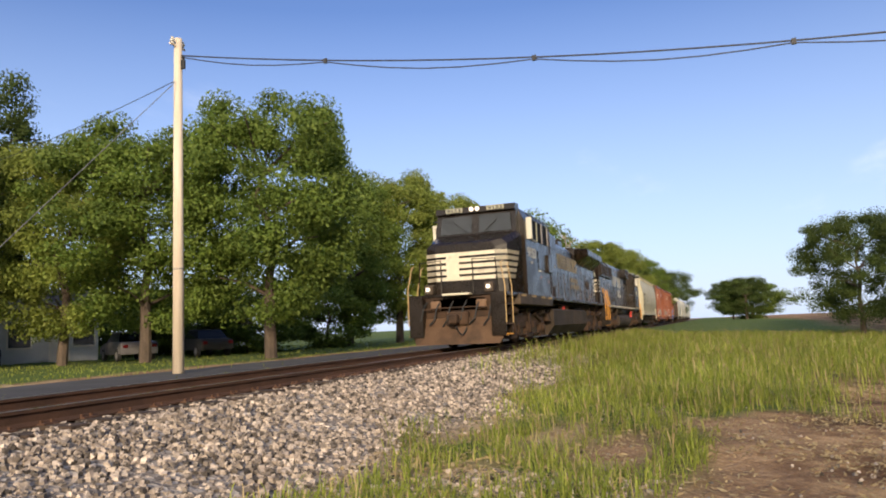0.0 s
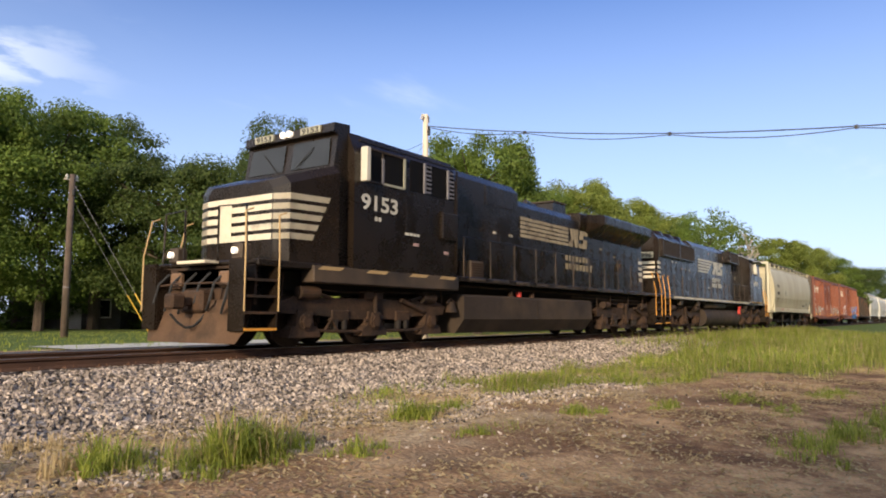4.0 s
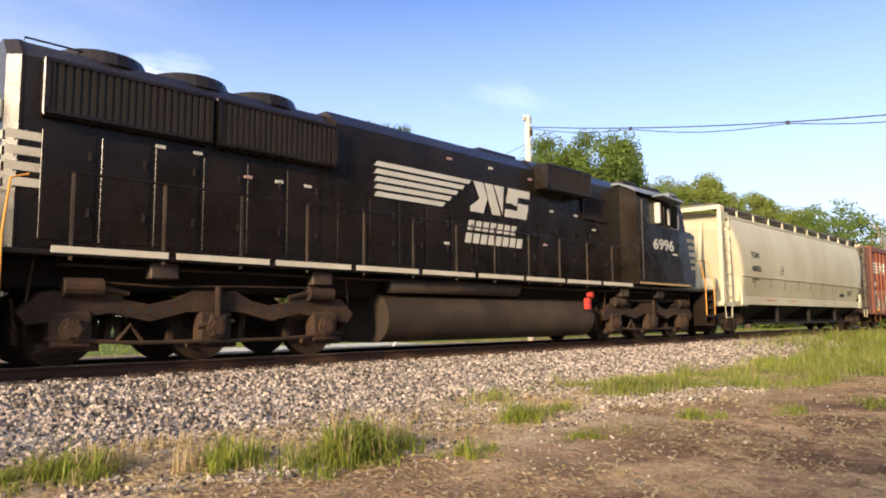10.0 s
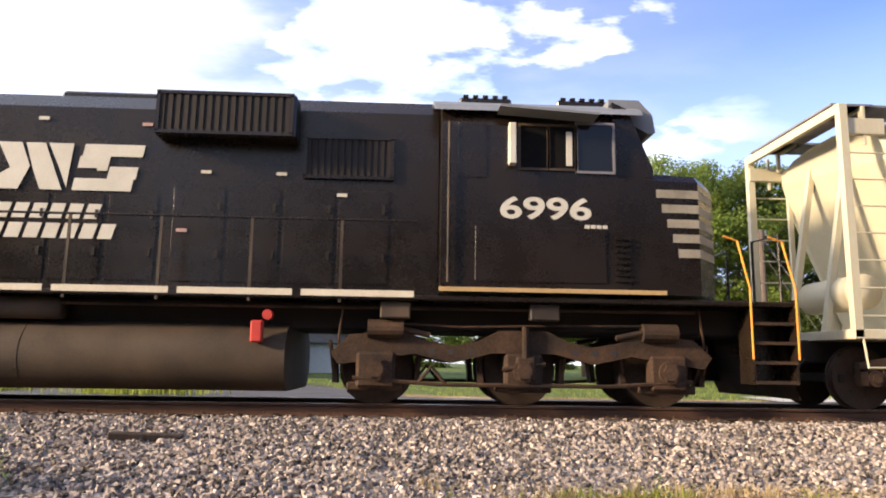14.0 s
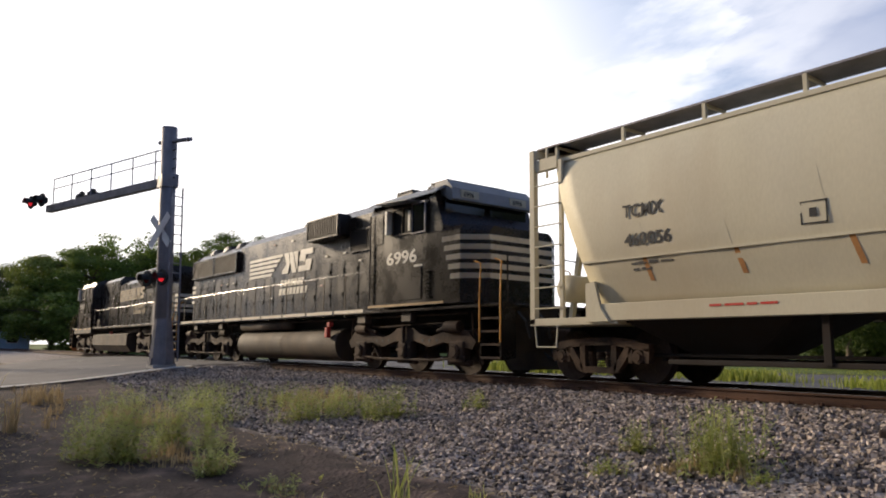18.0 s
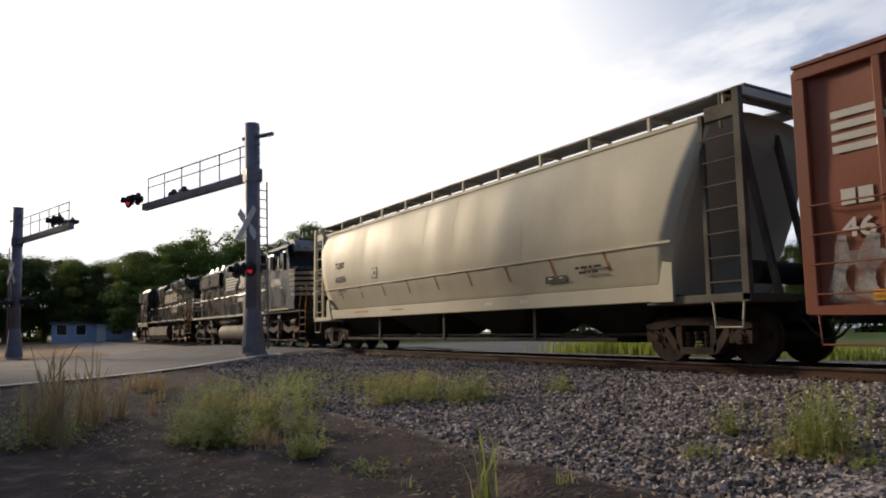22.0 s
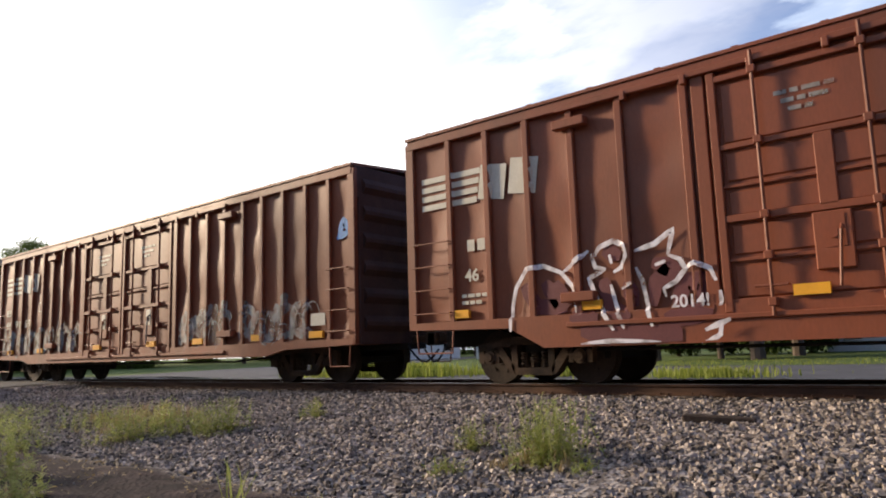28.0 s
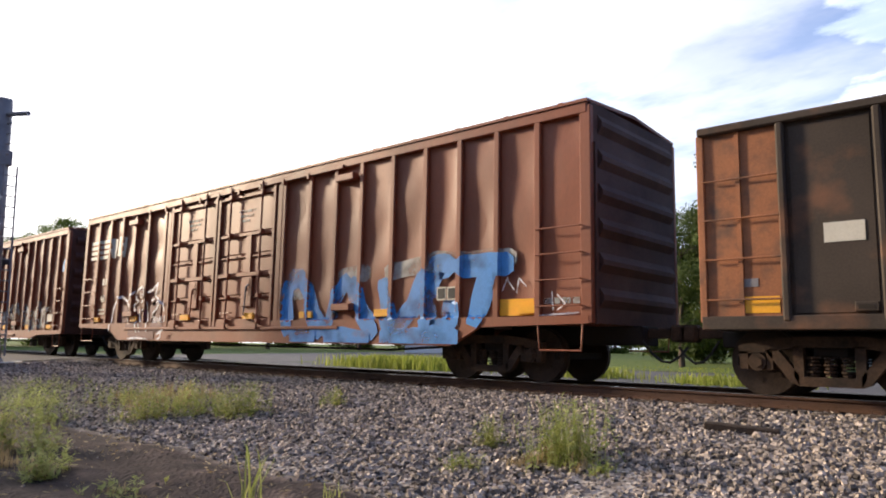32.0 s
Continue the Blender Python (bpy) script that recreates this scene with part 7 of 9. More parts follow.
def second_engine():
    """The trailing road engine, long hood ahead, cab towards the cars."""
    uc = -1.08
    e = car("locomotive", uc, "glossy black road locomotive running long hood first", "locomotive")
    X = lambda u: u - uc
    part("underframe", box(B(), X(-11.7), X(9.6), -0.85, 0.85, 1.05, 1.45, 0.03), "under", e)
    part("deck", box(B(), X(-11.75), X(9.75), -1.5, 1.5, 1.45, 1.52, 0.015), "black", e)
    for i in range(9):
        x = X(-10.55 + i * 1.67)
        for s in (-1, 1):
            part("sill_stripe", box(B(), x, x + 1.55, min(s * 1.5, s * 1.508), max(s * 1.5, s * 1.508), 1.485, 1.575), "stripe", e, "dusty white sill stripe")
    # long hood
    hw = 0.95

    def hood(a, b, top, w=hw):
        return part("hood", prism(B(), [(-w, 1.52), (-w, top - 0.28), (-w + 0.3, top), (w - 0.3, top), (w, top - 0.28), (w, 1.52)], X(a), X(b), "x"), "black", e)

    hood(-10.8, -5.6, 4.44), hood(-5.6, 0.58, 4.55), hood(0.58, 4.7, 4.6)
    for u in (-9.5, -8.05, -6.65):
        bm = B()
        rod(bm, (X(u), 0, 4.40), (X(u), 0, 4.62), 0.74, 24, 0.64)
        rod(bm, (X(u), 0, 4.62), (X(u), 0, 4.65), 0.56, 24)
        part("roof_fan", bm, "black", e)
    for s in (-1, 1):
        for a, b in ((-10.55, -8.18), (-8.02, -5.7)):
            part("radiator_box", box(B(), X(a) - 0.04, X(b) + 0.04, min(s * 0.9, s * 1.06), max(s * 0.9, s * 1.06), 3.36, 4.18, 0.02), "black", e)
            grille_panel(e, X(a), X(b), s * 1.062, 3.42, 4.12, 22)
        # inertial filter box and grilles by the cab
        part("filter_box", box(B(), X(0.58), X(2.6), min(s * 0.9, s * 1.3), max(s * 0.9, s * 1.3), 3.78, 4.44, 0.03), "black", e)
        grille_panel(e, X(0.64), X(2.54), s * 1.302, 3.82, 4.4, 17)
        grille_panel(e, X(2.72), X(4.0), s * 0.953, 3.3, 3.9, 13)
    part("dynamic_brake_hatch", box(B(), X(-1.1), X(0.35), -0.6, 0.6, 4.5, 4.66, 0.04), "black", e)
    hood_doors(e, [X(-10.2 + 0.78 * i) for i in range(6)], hw, 1.7, 3.2, 0.7)
    hood_doors(e, [X(-5.2 + 0.78 * i) for i in range(8)], hw, 1.7, 2.95, 0.7)
    hood_doors(e, [X(1.2 + 0.8 * i) for i in range(4)], hw, 1.7, 3.1, 0.74)
    for i, (u, z) in enumerate(((-9.0, 3.2), (-8.4, 3.2), (-7.5, 2.95), (-6.9, 2.95), (-6.3, 2.95), (-2.6, 4.05), (-1.2, 4.05), (-0.3, 3.3), (0.3, 4.0), (1.2, 3.3), (2.3, 3.3), (0.9, 2.42), (-2.7, 2.2), (3.2, 3.0))):
        part("notice", box(B(), X(u), X(u) + 0.15, -0.982, -0.968, z, z + 0.05), "label" if i % 3 == 2 else "letter", e)
    # hood end
    bm = B()
    rings = [[bm.verts.new((X(u), y, z)) for y, z in ((-w, 1.52), (-w, 4.16), (-w + 0.2, 4.42), (w - 0.2, 4.42), (w, 4.16), (w, 1.52))] for u, w in ((-10.98, 0.8), (-10.84, 0.95), (-10.79, 0.95))]
    bm.faces.new(rings[0]), bm.faces.new(rings[-1][::-1])
    for a, b in zip(rings, rings[1:]):
        for i in range(6):
            bm.faces.new((a[i], b[i], b[(i + 1) % 6], a[(i + 1) % 6]))
    bmesh.ops.recalc_face_normals(bm, faces=bm.faces[:])
    part("hood_end", bm, "black", e)
    nose_stripes(e, X(-10.985), X(-10.3), 0.953, 2.38, 0.21, 4, 0.07, 0.84, -1)
    part("emblem_panel", box(B(), X(-10.998), X(-10.992), -0.1, 0.84, 2.38, 3.13), "stripe", e, "pale panel on the hood end")
    nb = part("number_board", box(B(), X(-11.02), X(-10.98), -0.78, 0.0, 3.28, 3.55, 0.01), "board", e, "pale number board on the hood end")
    lettering("number", "6996", 0.27, nb, 0, 0, 0, "flat_black", turn=pose(X(-11.024), -0.06, 3.32, 90, 0, -90), wide=0.66)
    bm = B()
    box(bm, X(-11.06), X(-10.96), 0.08, 0.5, 3.62, 3.86, 0.03)
    hl = part("headlight_box", bm, "black", e)
    for y in (0.19, 0.39):
        part("headlight", rod(B(), (X(-11.09), y, 3.74), (X(-11.05), y, 3.74), 0.085, 16), "galv", hl)
    part("roof_grab", pipe(B(), [(X(-10.7), -0.5, 4.44), (X(-10.7), -0.5, 4.56), (X(-9.9), -0.5, 4.56), (X(-9.9), -0.5, 4.46)], 0.015, 6), "black", e)
    # cab
    cab = part("cab", prism(B(), [(-1.55, 1.58), (-1.55, 3.98), (-1.42, 4.3), (-0.95, 4.5), (0.95, 4.5), (1.42, 4.3), (1.55, 3.98), (1.55, 1.58)], X(4.72), X(7.25), "x"), "black", e)
    part("cab_front", prism(B(), [(X(7.2), 1.58), (X(7.2), 4.4), (X(7.42), 4.3), (X(7.78), 3.4), (X(7.78), 1.58)], -1.5, 1.5), "black", e)
    roof = part("cab_roof", prism(B(), [(-1.6, 4.18), (-1.5, 4.3), (-1.0, 4.52), (1.0, 4.52), (1.5, 4.3), (1.6, 4.18), (1.45, 4.26), (1.0, 4.46), (-1.0, 4.46), (-1.45, 4.26)], X(4.6), X(7.62), "x"), "roof_grey", e, "grey cab roof")
    part("roof_visor", prism(B(), [(X(7.2), 4.24), (X(7.5), 4.16), (X(7.8), 4.0), (X(7.9), 4.03), (X(7.86), 4.3), (X(7.66), 4.52), (X(7.2), 4.52)], -1.3, 1.3), "roof_grey", e)
    for s in (-1, 1):
        nb = part("number_board", box(B(), X(7.86), X(7.905), min(s * 0.5, s * 1.05), max(s * 0.5, s * 1.05), 4.08, 4.27, 0.005), "board", e, "pale number board over the windshield")
        lettering("number", "6996", 0.16, nb, 0, 0, 0, "flat_black", turn=pose(X(7.908), s * 0.78 - 0.2, 4.11, 90, 0, 90))
        part("windshield", box(B(), X(7.6), X(7.63), min(s * 0.1, s * 1.3), max(s * 0.1, s * 1.3), 3.5, 4.05, 0.005), "glass", e)
        y = s * 1.552
        window_pane(e, X(5.84), X(6.22), y, 3.36, 3.98, "cab_dark", "black_dust")
        w = window_pane(e, X(6.26), X(6.62), y, 3.36, 3.98, "cab_dark", "black_dust")
        part("sash", box(B(), X(6.5), X(6.58), min(y, y + s * 0.03), max(y, y + s * 0.03), 3.4, 3.9), "letter", w)
        window_pane(e, X(6.66), X(7.17), y, 3.33, 4.02)
        part("mirror", box(B(), X(5.66), X(5.76), min(y, y + s * 0.16), max(y, y + s * 0.16), 3.38, 3.98, 0.01), "letter", e)
        part("sunshade", prism(B(), [(X(5.5), 4.14), (X(6.9), 4.06), (X(6.92), 4.09), (X(5.52), 4.18)], min(y, y + s * 0.35), max(y, y + s * 0.35)), "roof_grey", e)
        part("rear_window", box(B(), X(4.95), X(5.35), min(y, y + s * 0.012), max(y, y + s * 0.012), 3.2, 4.0, 0.005), "black", e)
        part("cab_post", rod(B(), (X(4.82), y + s * 0.05, 1.7), (X(4.82), y + s * 0.05, 4.0), 0.02, 8), "black_dust", e)
        part("access_door", box(B(), X(5.2), X(7.05), min(y, y + s * 0.016), max(y, y + s * 0.016), 1.72, 2.5, 0.006), "black", e)
        bm = B()
        for k in range(8):
            box(bm, X(7.18), X(7.4), min(y, y + s * 0.03), max(y, y + s * 0.03), 1.75 + k * 0.085, 1.79 + k * 0.085)
        part("louvre", bm, "black", e)
        part("cab_sill", box(B(), X(4.7), X(7.9), min(y, y + s * 0.008), max(y, y + s * 0.008), 1.58, 1.64), "tan", e, "dusty cream sill line")
    for u in (5.4, 6.9):
        v = part("roof_vent", box(B(), X(u) - 0.4, X(u) + 0.4, -0.95, 0.95, 4.48, 4.62, 0.03), "black", e)
        for k in range(5):
            part("vent_rib", box(B(), X(u) - 0.34 + k * 0.15, X(u) - 0.26 + k * 0.15, -0.95, 0.95, 4.62, 4.66), "black", v)
    lettering("road_number", "6996", 0.43, e, X(5.55), -1.556, 2.63, wide=1.3)
    bars(e, X(6.75), -1.556, 2.5, (0.07, 0.07, 0.07, 0.07), 0.05, 0.015)
    # nose
    bm = B()
    rings = []
    for u, w, top in ((7.22, 1.552, 3.36), (8.42, 1.50, 3.34), (8.84, 0.98, 3.30)):
        rings.append([bm.verts.new((X(u), y, z)) for y, z in ((-w, 1.58), (-w, top - 0.12), (-w + 0.12, top), (w - 0.12, top), (w, top - 0.12), (w, 1.58))])
    bm.faces.new(rings[0]), bm.faces.new(rings[-1][::-1])
    for a, b in zip(rings, rings[1:]):
        for i in range(6):
            bm.faces.new((a[i], b[i], b[(i + 1) % 6], a[(i + 1) % 6]))
    bmesh.ops.recalc_face_normals(bm, faces=bm.faces[:])
    part("nose", bm, "black", e, "wide black nose")
    for i in range(5):
        z = 2.12 + i * 0.215
        xa = 7.80 + 0.075 * (4 - i)
        for s in (-1, 1):
            bm = B()
            pts = [(X(xa), lerp(1.557, 1.505, (xa - 7.22) / 1.2)), (X(8.423), 1.505), (X(8.846), 0.984)]
            for (x0, y0), (x1, y1) in zip(pts, pts[1:]):
                v = [bm.verts.new(p) for p in ((x0, s * y0, z), (x1, s * y1, z), (x1, s * y1, z + 0.12), (x0, s * y0, z + 0.12))]
                bm.faces.new(v)
            bmesh.ops.solidify(bm, geom=bm.faces[:], thickness=0.004)
            part("stripe", bm, "stripe", e)
        part("stripe", box(B(), X(8.84), X(8.846), -0.98, 0.98, z, z + 0.12), "stripe", e)
    # emblem and writing
    emblem(e, X(-4.68), -0.972, 3.0, 0.7, 5, (X(-2.74), X(-1.9)), (X(-1.86), X(-0.66)), (X(-0.64), X(0.34)))
    bars(e, X(-1.96), -0.972, 2.58, (0.19,) * 7, 0.22, 0.065, lean=0.06)
    bars(e, X(-2.05), -0.972, 2.29, (0.2,) * 8, 0.22, 0.062, lean=0.06)
    for s in (-1, 1):
        handrail(e, X(-10.4), X(4.4), s * 1.47, 1.52, 2.56, [X(-10.3 + 1.24 * i) for i in range(12)])
    for s in (-1, 1):
        part("air_line", pipe(B(), [(X(-10.4), s * 1.25, 1.36), (X(-2.0), s * 1.27, 1.34), (X(8.4), s * 1.25, 1.36)], 0.025, 6), "dust", e)
        for x in (-9.2, -6.4, 3.9, 6.0):
            part("junction_box", box(B(), X(x), X(x) + 0.42, min(s * 1.2, s * 1.4), max(s * 1.2, s * 1.4), 1.2, 1.44, 0.02), "black_dust", e)
    # tanks
    prof = [(-0.9 - 0.43 * math.cos(a), 0.64 + 0.47 * math.sin(a)) for a in (radians(88 - 16 * i) for i in range(12))]
    prof = prof + [(-y, z) for y, z in prof[::-1]]
    fuel_tank(e, X(-4.6), X(2.6), prof, True)
    part("air_reservoir", rod(B(), (X(-4.5), -1.15, 1.28), (X(-0.5), -1.15, 1.28), 0.16, 18), "black_dust", e, smooth=True)
    bm = B()
    box(bm, X(2.14), X(2.3), -1.44, -1.3, 0.84, 1.14, 0.02)
    rod(bm, (X(2.36), -1.44, 1.22), (X(2.36), -1.3, 1.22), 0.07, 12)
    part("fuel_cutoff", bm, "redvalve", e, "red emergency cutoff on the tank")
    engine_truck(e, X(5.93), (-2.08, 0, 2.07), "cast")
    engine_truck(e, X(-8.1), (-2.08, 0, 2.07), "cast")
    # ends
    for x0, way in ((X(9.75), 1), (X(-11.75), -1)):
        bm = B()
        v = []
        for z, dx in ((0.15, 0.2), (0.5, 0.05), (0.95, 0.0), (1.45, 0.0)):
            v.append([bm.verts.new((x0 + way * (dx - 0.1 + 0.1 * (1 - abs(y))), y * 1.35, z)) for y in (-1, -0.5, 0, 0.5, 1)])
        for a, b in zip(v, v[1:]):
            for i in range(4):
                bm.faces.new((a[i], a[i + 1], b[i + 1], b[i]))
        bmesh.ops.solidify(bm, geom=bm.faces[:], thickness=0.05)
        bmesh.ops.recalc_face_normals(bm, faces=bm.faces[:])
        part("snow_plow", bm, "black_dust", e)
        coupler(e, x0 - way * 0.25, way)
        for i in range(4):
            y = -1.0 + i * 0.6
            part("hose", pipe(B(), [(x0, y, 1.35), (x0 + way * 0.22, y, 1.15), (x0 + way * 0.25, y + 0.1, 0.8)], 0.025, 6), "flat_black", e)
        for s in (-1, 1):
            step_well(e, min(x0, x0 - way * 0.62), max(x0, x0 - way * 0.62), s * 1.5, 0.36, 1.45, -way * 0.6)
            part("end_rail", pipe(B(), [(x0 - way * 0.05, s * 0.45, 1.5), (x0 - way * 0.05, s * 0.45, 2.56), (x0 - way * 0.05, s * 1.25, 2.52), (x0 - way * 0.05, s * 1.25, 1.5)], 0.022, 6), "black", e)


def covered_hopper(uc, material, label, writing=True, detail=True):
    e = car("covered_hopper", uc, label, "hopper car", "train")
    prof = ((1.2, 1.34), (1.5, 1.42), (1.85, 1.515), (2.12, 1.59), (2.5, 1.61), (2.9, 1.61), (3.35, 1.57), (3.7, 1.49), (4.0, 1.41), (4.2, 1.33), (4.33, 0.9), (4.4, 0.3))
    full = [(-w, z) for z, w in prof] + [(w, z) for z, w in prof[::-1]]
    half = lambda z: lerp(8.0, 8.78, min(max((z - 2.12) / 1.9, 0), 1)) if z > 2.12 else lerp(7.75, 8.0, (z - 1.2) / 0.92)
    n = 44

    def bowed(x, z):
        """The sheets bulge a little between their seams."""
        if not 1.9 < z < 4.1:
            return 1.0
        return 1 - 0.8 * (0.012 * (1 - abs(math.sin(math.pi * 5.5 * (x / half(z) + 1)))) + 0.010 * noise.noise(Vector((x * 0.9, z * 0.9, 4))))

    def skin(x, z):
        """y of the near side's skin."""
        for (z0, w0), (z1, w1) in zip(prof, prof[1:]):
            if z0 <= z <= z1:
                return -lerp(w0, w1, (z - z0) / (z1 - z0)) * bowed(x, z)
        return -1.5

    bm = B()
    rings = []
    for i in range(n + 1):
        k = 2 * i / n - 1
        rings.append([bm.verts.new((k * half(z), y * bowed(k * half(z), z), z)) for y, z in full])
    m = len(full)
    for a, b in zip(rings, rings[1:]):
        for i in range(m):
            bm.faces.new((a[i], b[i], b[(i + 1) % m], a[(i + 1) % m]))
    bm.faces.new(rings[0]), bm.faces.new(rings[-1][::-1])
    bmesh.ops.recalc_face_normals(bm, faces=bm.faces[:])
    part("body", bm, material, e, smooth=True)
    for f in e.children[0].data.polygons:
        if len(f.vertices) > 4:
            f.use_smooth = False
    if detail:
        for k in range(1, 11):
            q = 2 * k / 11 - 1
            for s in (-1, 1):
                bm = B()
                pts = [(q * half(z), w * 0.992 - 0.001, z) for z, w in prof[3:10]]
                for (xa, ya, za), (xb, yb, zb) in zip(pts, pts[1:]):
                    bm.faces.new([bm.verts.new(p) for p in ((xa - 0.012, s * ya, za), (xa + 0.012, s * ya, za), (xb + 0.012, s * yb, zb), (xb - 0.012, s * yb, zb))])
                bmesh.ops.remove_doubles(bm, verts=bm.verts[:], dist=0.001)
                bmesh.ops.solidify(bm, geom=bm.faces[:], thickness=0.002)
                bmesh.ops.recalc_face_normals(bm, faces=bm.faces[:])
                part("weld_seam", bm, material, e)
    for s in (-1, 1):
        part("side_sill", box(B(), -7.75, 7.85, min(s * 1.40, s * 1.53), max(s * 1.40, s * 1.53), 1.08, 1.38, 0.012), material, e)
        part("top_chord", box(B(), -8.75, 8.75, min(s * 1.28, s * 1.37), max(s * 1.28, s * 1.37), 4.16, 4.25, 0.01), material, e)
        part("seam_rail", box(B(), -7.98, 7.98, min(s * 1.56, s * 1.606), max(s * 1.56, s * 1.606), 2.1, 2.14), material, e)
        # running boards on posts
        part("running_board", box(B(), -9.3, 9.3, min(s * 0.62, s * 1.26), max(s * 0.62, s * 1.26), 4.55, 4.585), "galv", e, "galvanised steel running board")
        for i in range(12):
            x = -8.9 + i * 1.62
            bm = B()
            box(bm, x - 0.03, x + 0.03, min(s * 1.2, s * 1.26), max(s * 1.2, s * 1.26), 4.2, 4.56)
            box(bm, x - 0.02, x + 0.02, min(s * 0.62, s * 1.24), max(s * 0.62, s * 1.24), 4.5, 4.55)
            part("post", bm, material, e)
        for way in (-1, 1):
            bm = B()
            box(bm, way * 9.35 - 0.06, way * 9.35 + 0.06, min(s * 1.38, s * 1.5), max(s * 1.38, s * 1.5), 1.05, 4.5)
            box(bm, way * 8.62 - 0.04, way * 8.62 + 0.04, min(s * 1.4, s * 1.47), max(s * 1.4, s * 1.47), 1.05, 4.2)
            # the end turned from the sun gets its shade painted on
            end_mat = "hopper_shaded" if way > 0 and writing else material
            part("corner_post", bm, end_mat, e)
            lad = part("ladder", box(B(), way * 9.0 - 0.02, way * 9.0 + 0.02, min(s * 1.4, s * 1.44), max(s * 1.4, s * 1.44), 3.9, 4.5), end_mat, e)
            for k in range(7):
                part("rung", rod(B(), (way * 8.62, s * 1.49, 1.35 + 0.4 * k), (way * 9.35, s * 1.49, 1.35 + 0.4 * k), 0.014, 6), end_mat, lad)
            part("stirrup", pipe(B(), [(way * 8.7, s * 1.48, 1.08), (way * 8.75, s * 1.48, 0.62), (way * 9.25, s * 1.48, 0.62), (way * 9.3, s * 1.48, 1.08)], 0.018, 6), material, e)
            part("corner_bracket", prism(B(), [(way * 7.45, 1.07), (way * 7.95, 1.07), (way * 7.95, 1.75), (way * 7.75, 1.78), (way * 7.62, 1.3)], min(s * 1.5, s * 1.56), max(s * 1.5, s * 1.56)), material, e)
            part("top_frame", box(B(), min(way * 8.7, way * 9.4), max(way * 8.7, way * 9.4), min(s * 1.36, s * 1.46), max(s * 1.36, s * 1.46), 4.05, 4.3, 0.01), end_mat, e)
    for way in (-1, 1):
        bm = B()
        box(bm, min(way * 7.3, way * 9.42), max(way * 7.3, way * 9.42), -1.5, 1.5, 1.02, 1.16, 0.01)
        # same painted shade for the east end's platform and braces
        end_mat = "hopper_shaded" if way > 0 and writing else material
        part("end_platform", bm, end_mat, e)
        part("end_frame", box(B(), way * 9.36 - 0.04, way * 9.36 + 0.04, -1.45, 1.45, 4.38, 4.52), material, e)
        part("end_walk", box(B(), min(way * 8.75, way * 9.4), max(way * 8.75, way * 9.4), -1.3, 1.3, 4.55, 4.58), "galv", e)
        for y in (-0.5, 0.5):
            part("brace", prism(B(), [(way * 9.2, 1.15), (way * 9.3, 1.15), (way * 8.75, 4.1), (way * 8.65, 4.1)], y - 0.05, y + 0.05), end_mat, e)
        part("center_sill", box(B(), min(way * 6.8, way * 9.5), max(way * 6.8, way * 9.5), -0.3, 0.3, 0.68, 1.04, 0.02), "under", e)
        coupler(e, way * 9.4, way)
        freight_truck(e, way * 8.05)
    part("air_reservoir", rod(B(), (-8.9, -1.0, 1.75), (-8.9, 0.4, 1.75), 0.27, 18), material, e, smooth=True)
    bm = B()
    rod(bm, (8.9, -0.7, 1.55), (8.9, 0.7, 1.55), 0.2, 16)
    part("brake_cylinder", bm, "under", e)
    for k in (-5.85, -1.95, 1.95, 5.85):
        bm = B()
        a = [bm.verts.new(p) for p in ((k - 1.7, -1.4, 1.2), (k + 1.7, -1.4, 1.2), (k + 1.7, 1.4, 1.2), (k - 1.7, 1.4, 1.2))]
        b = [bm.verts.new(p) for p in ((k - 0.35, -0.6, 0.42), (k + 0.35, -0.6, 0.42), (k + 0.35, 0.6, 0.42), (k - 0.35, 0.6, 0.42))]
        bm.faces.new(a[::-1]), bm.faces.new(b)
        for i in range(4):
            bm.faces.new((a[i], a[(i + 1) % 4], b[(i + 1) % 4], b[i]))
        bmesh.ops.recalc_face_normals(bm, faces=bm.faces[:])
        part("hopper_bay", bm, "under", e)
        part("outlet_gate", box(B(), k - 0.45, k + 0.45, -0.75, 0.75, 0.34, 0.44, 0.02), "under", e)
    for k in (-3.9, 0.0, 3.9):
        for s in (-1, 1):
            part("bay_post", box(B(), k - 0.05, k + 0.05, min(s * 1.3, s * 1.4), max(s * 1.3, s * 1.4), 0.4, 1.12), "under", e)
    for s in (-1, 1):
        part("lower_rail", box(B(), -6.4, 6.4, min(s * 1.3, s * 1.38), max(s * 1.3, s * 1.38), 0.36, 0.44, 0.01), "under", e)
    part("brake_pipe", pipe(B(), [(-7.0, -0.9, 0.5), (7.0, -0.9, 0.5)], 0.03, 6), "under", e)
    if detail:
        for i in range(6):
            part("hatch", rod(B(), (-7.2 + i * 2.88, 0, 4.38), (-7.2 + i * 2.88, 0, 4.52), 0.38, 20), material, e)
    if writing:
        for name, text, size, x, z, wide in (("reporting_mark", "TCMX", 0.3, 12.98 - uc, 2.81, 0.8), ("car_number", "460056", 0.29, 13.0 - uc, 2.32, 0.92)):
            foot, head = skin(x + 0.45, z), skin(x + 0.45, z + 0.22)
            lean = math.degrees(math.atan2(head - foot, 0.22))
            lettering(name, text, size, e, 0, 0, 0, "flat_black", turn=pose(x, foot - 0.017, z, 90 - lean, 0, 0), wide=wide)
        bars(e, 13.1 - uc, skin(13.4 - uc, 2.03) - 0.002, 2.0, (0.3, 0.18, 0.24), 0.05, 0.05, material="flat_black")
        bars(e, 13.12 - uc, skin(13.3 - uc, 1.92) - 0.002, 1.9, (0.12, 0.2), 0.05, 0.05, material="flat_black")
        bm = B()
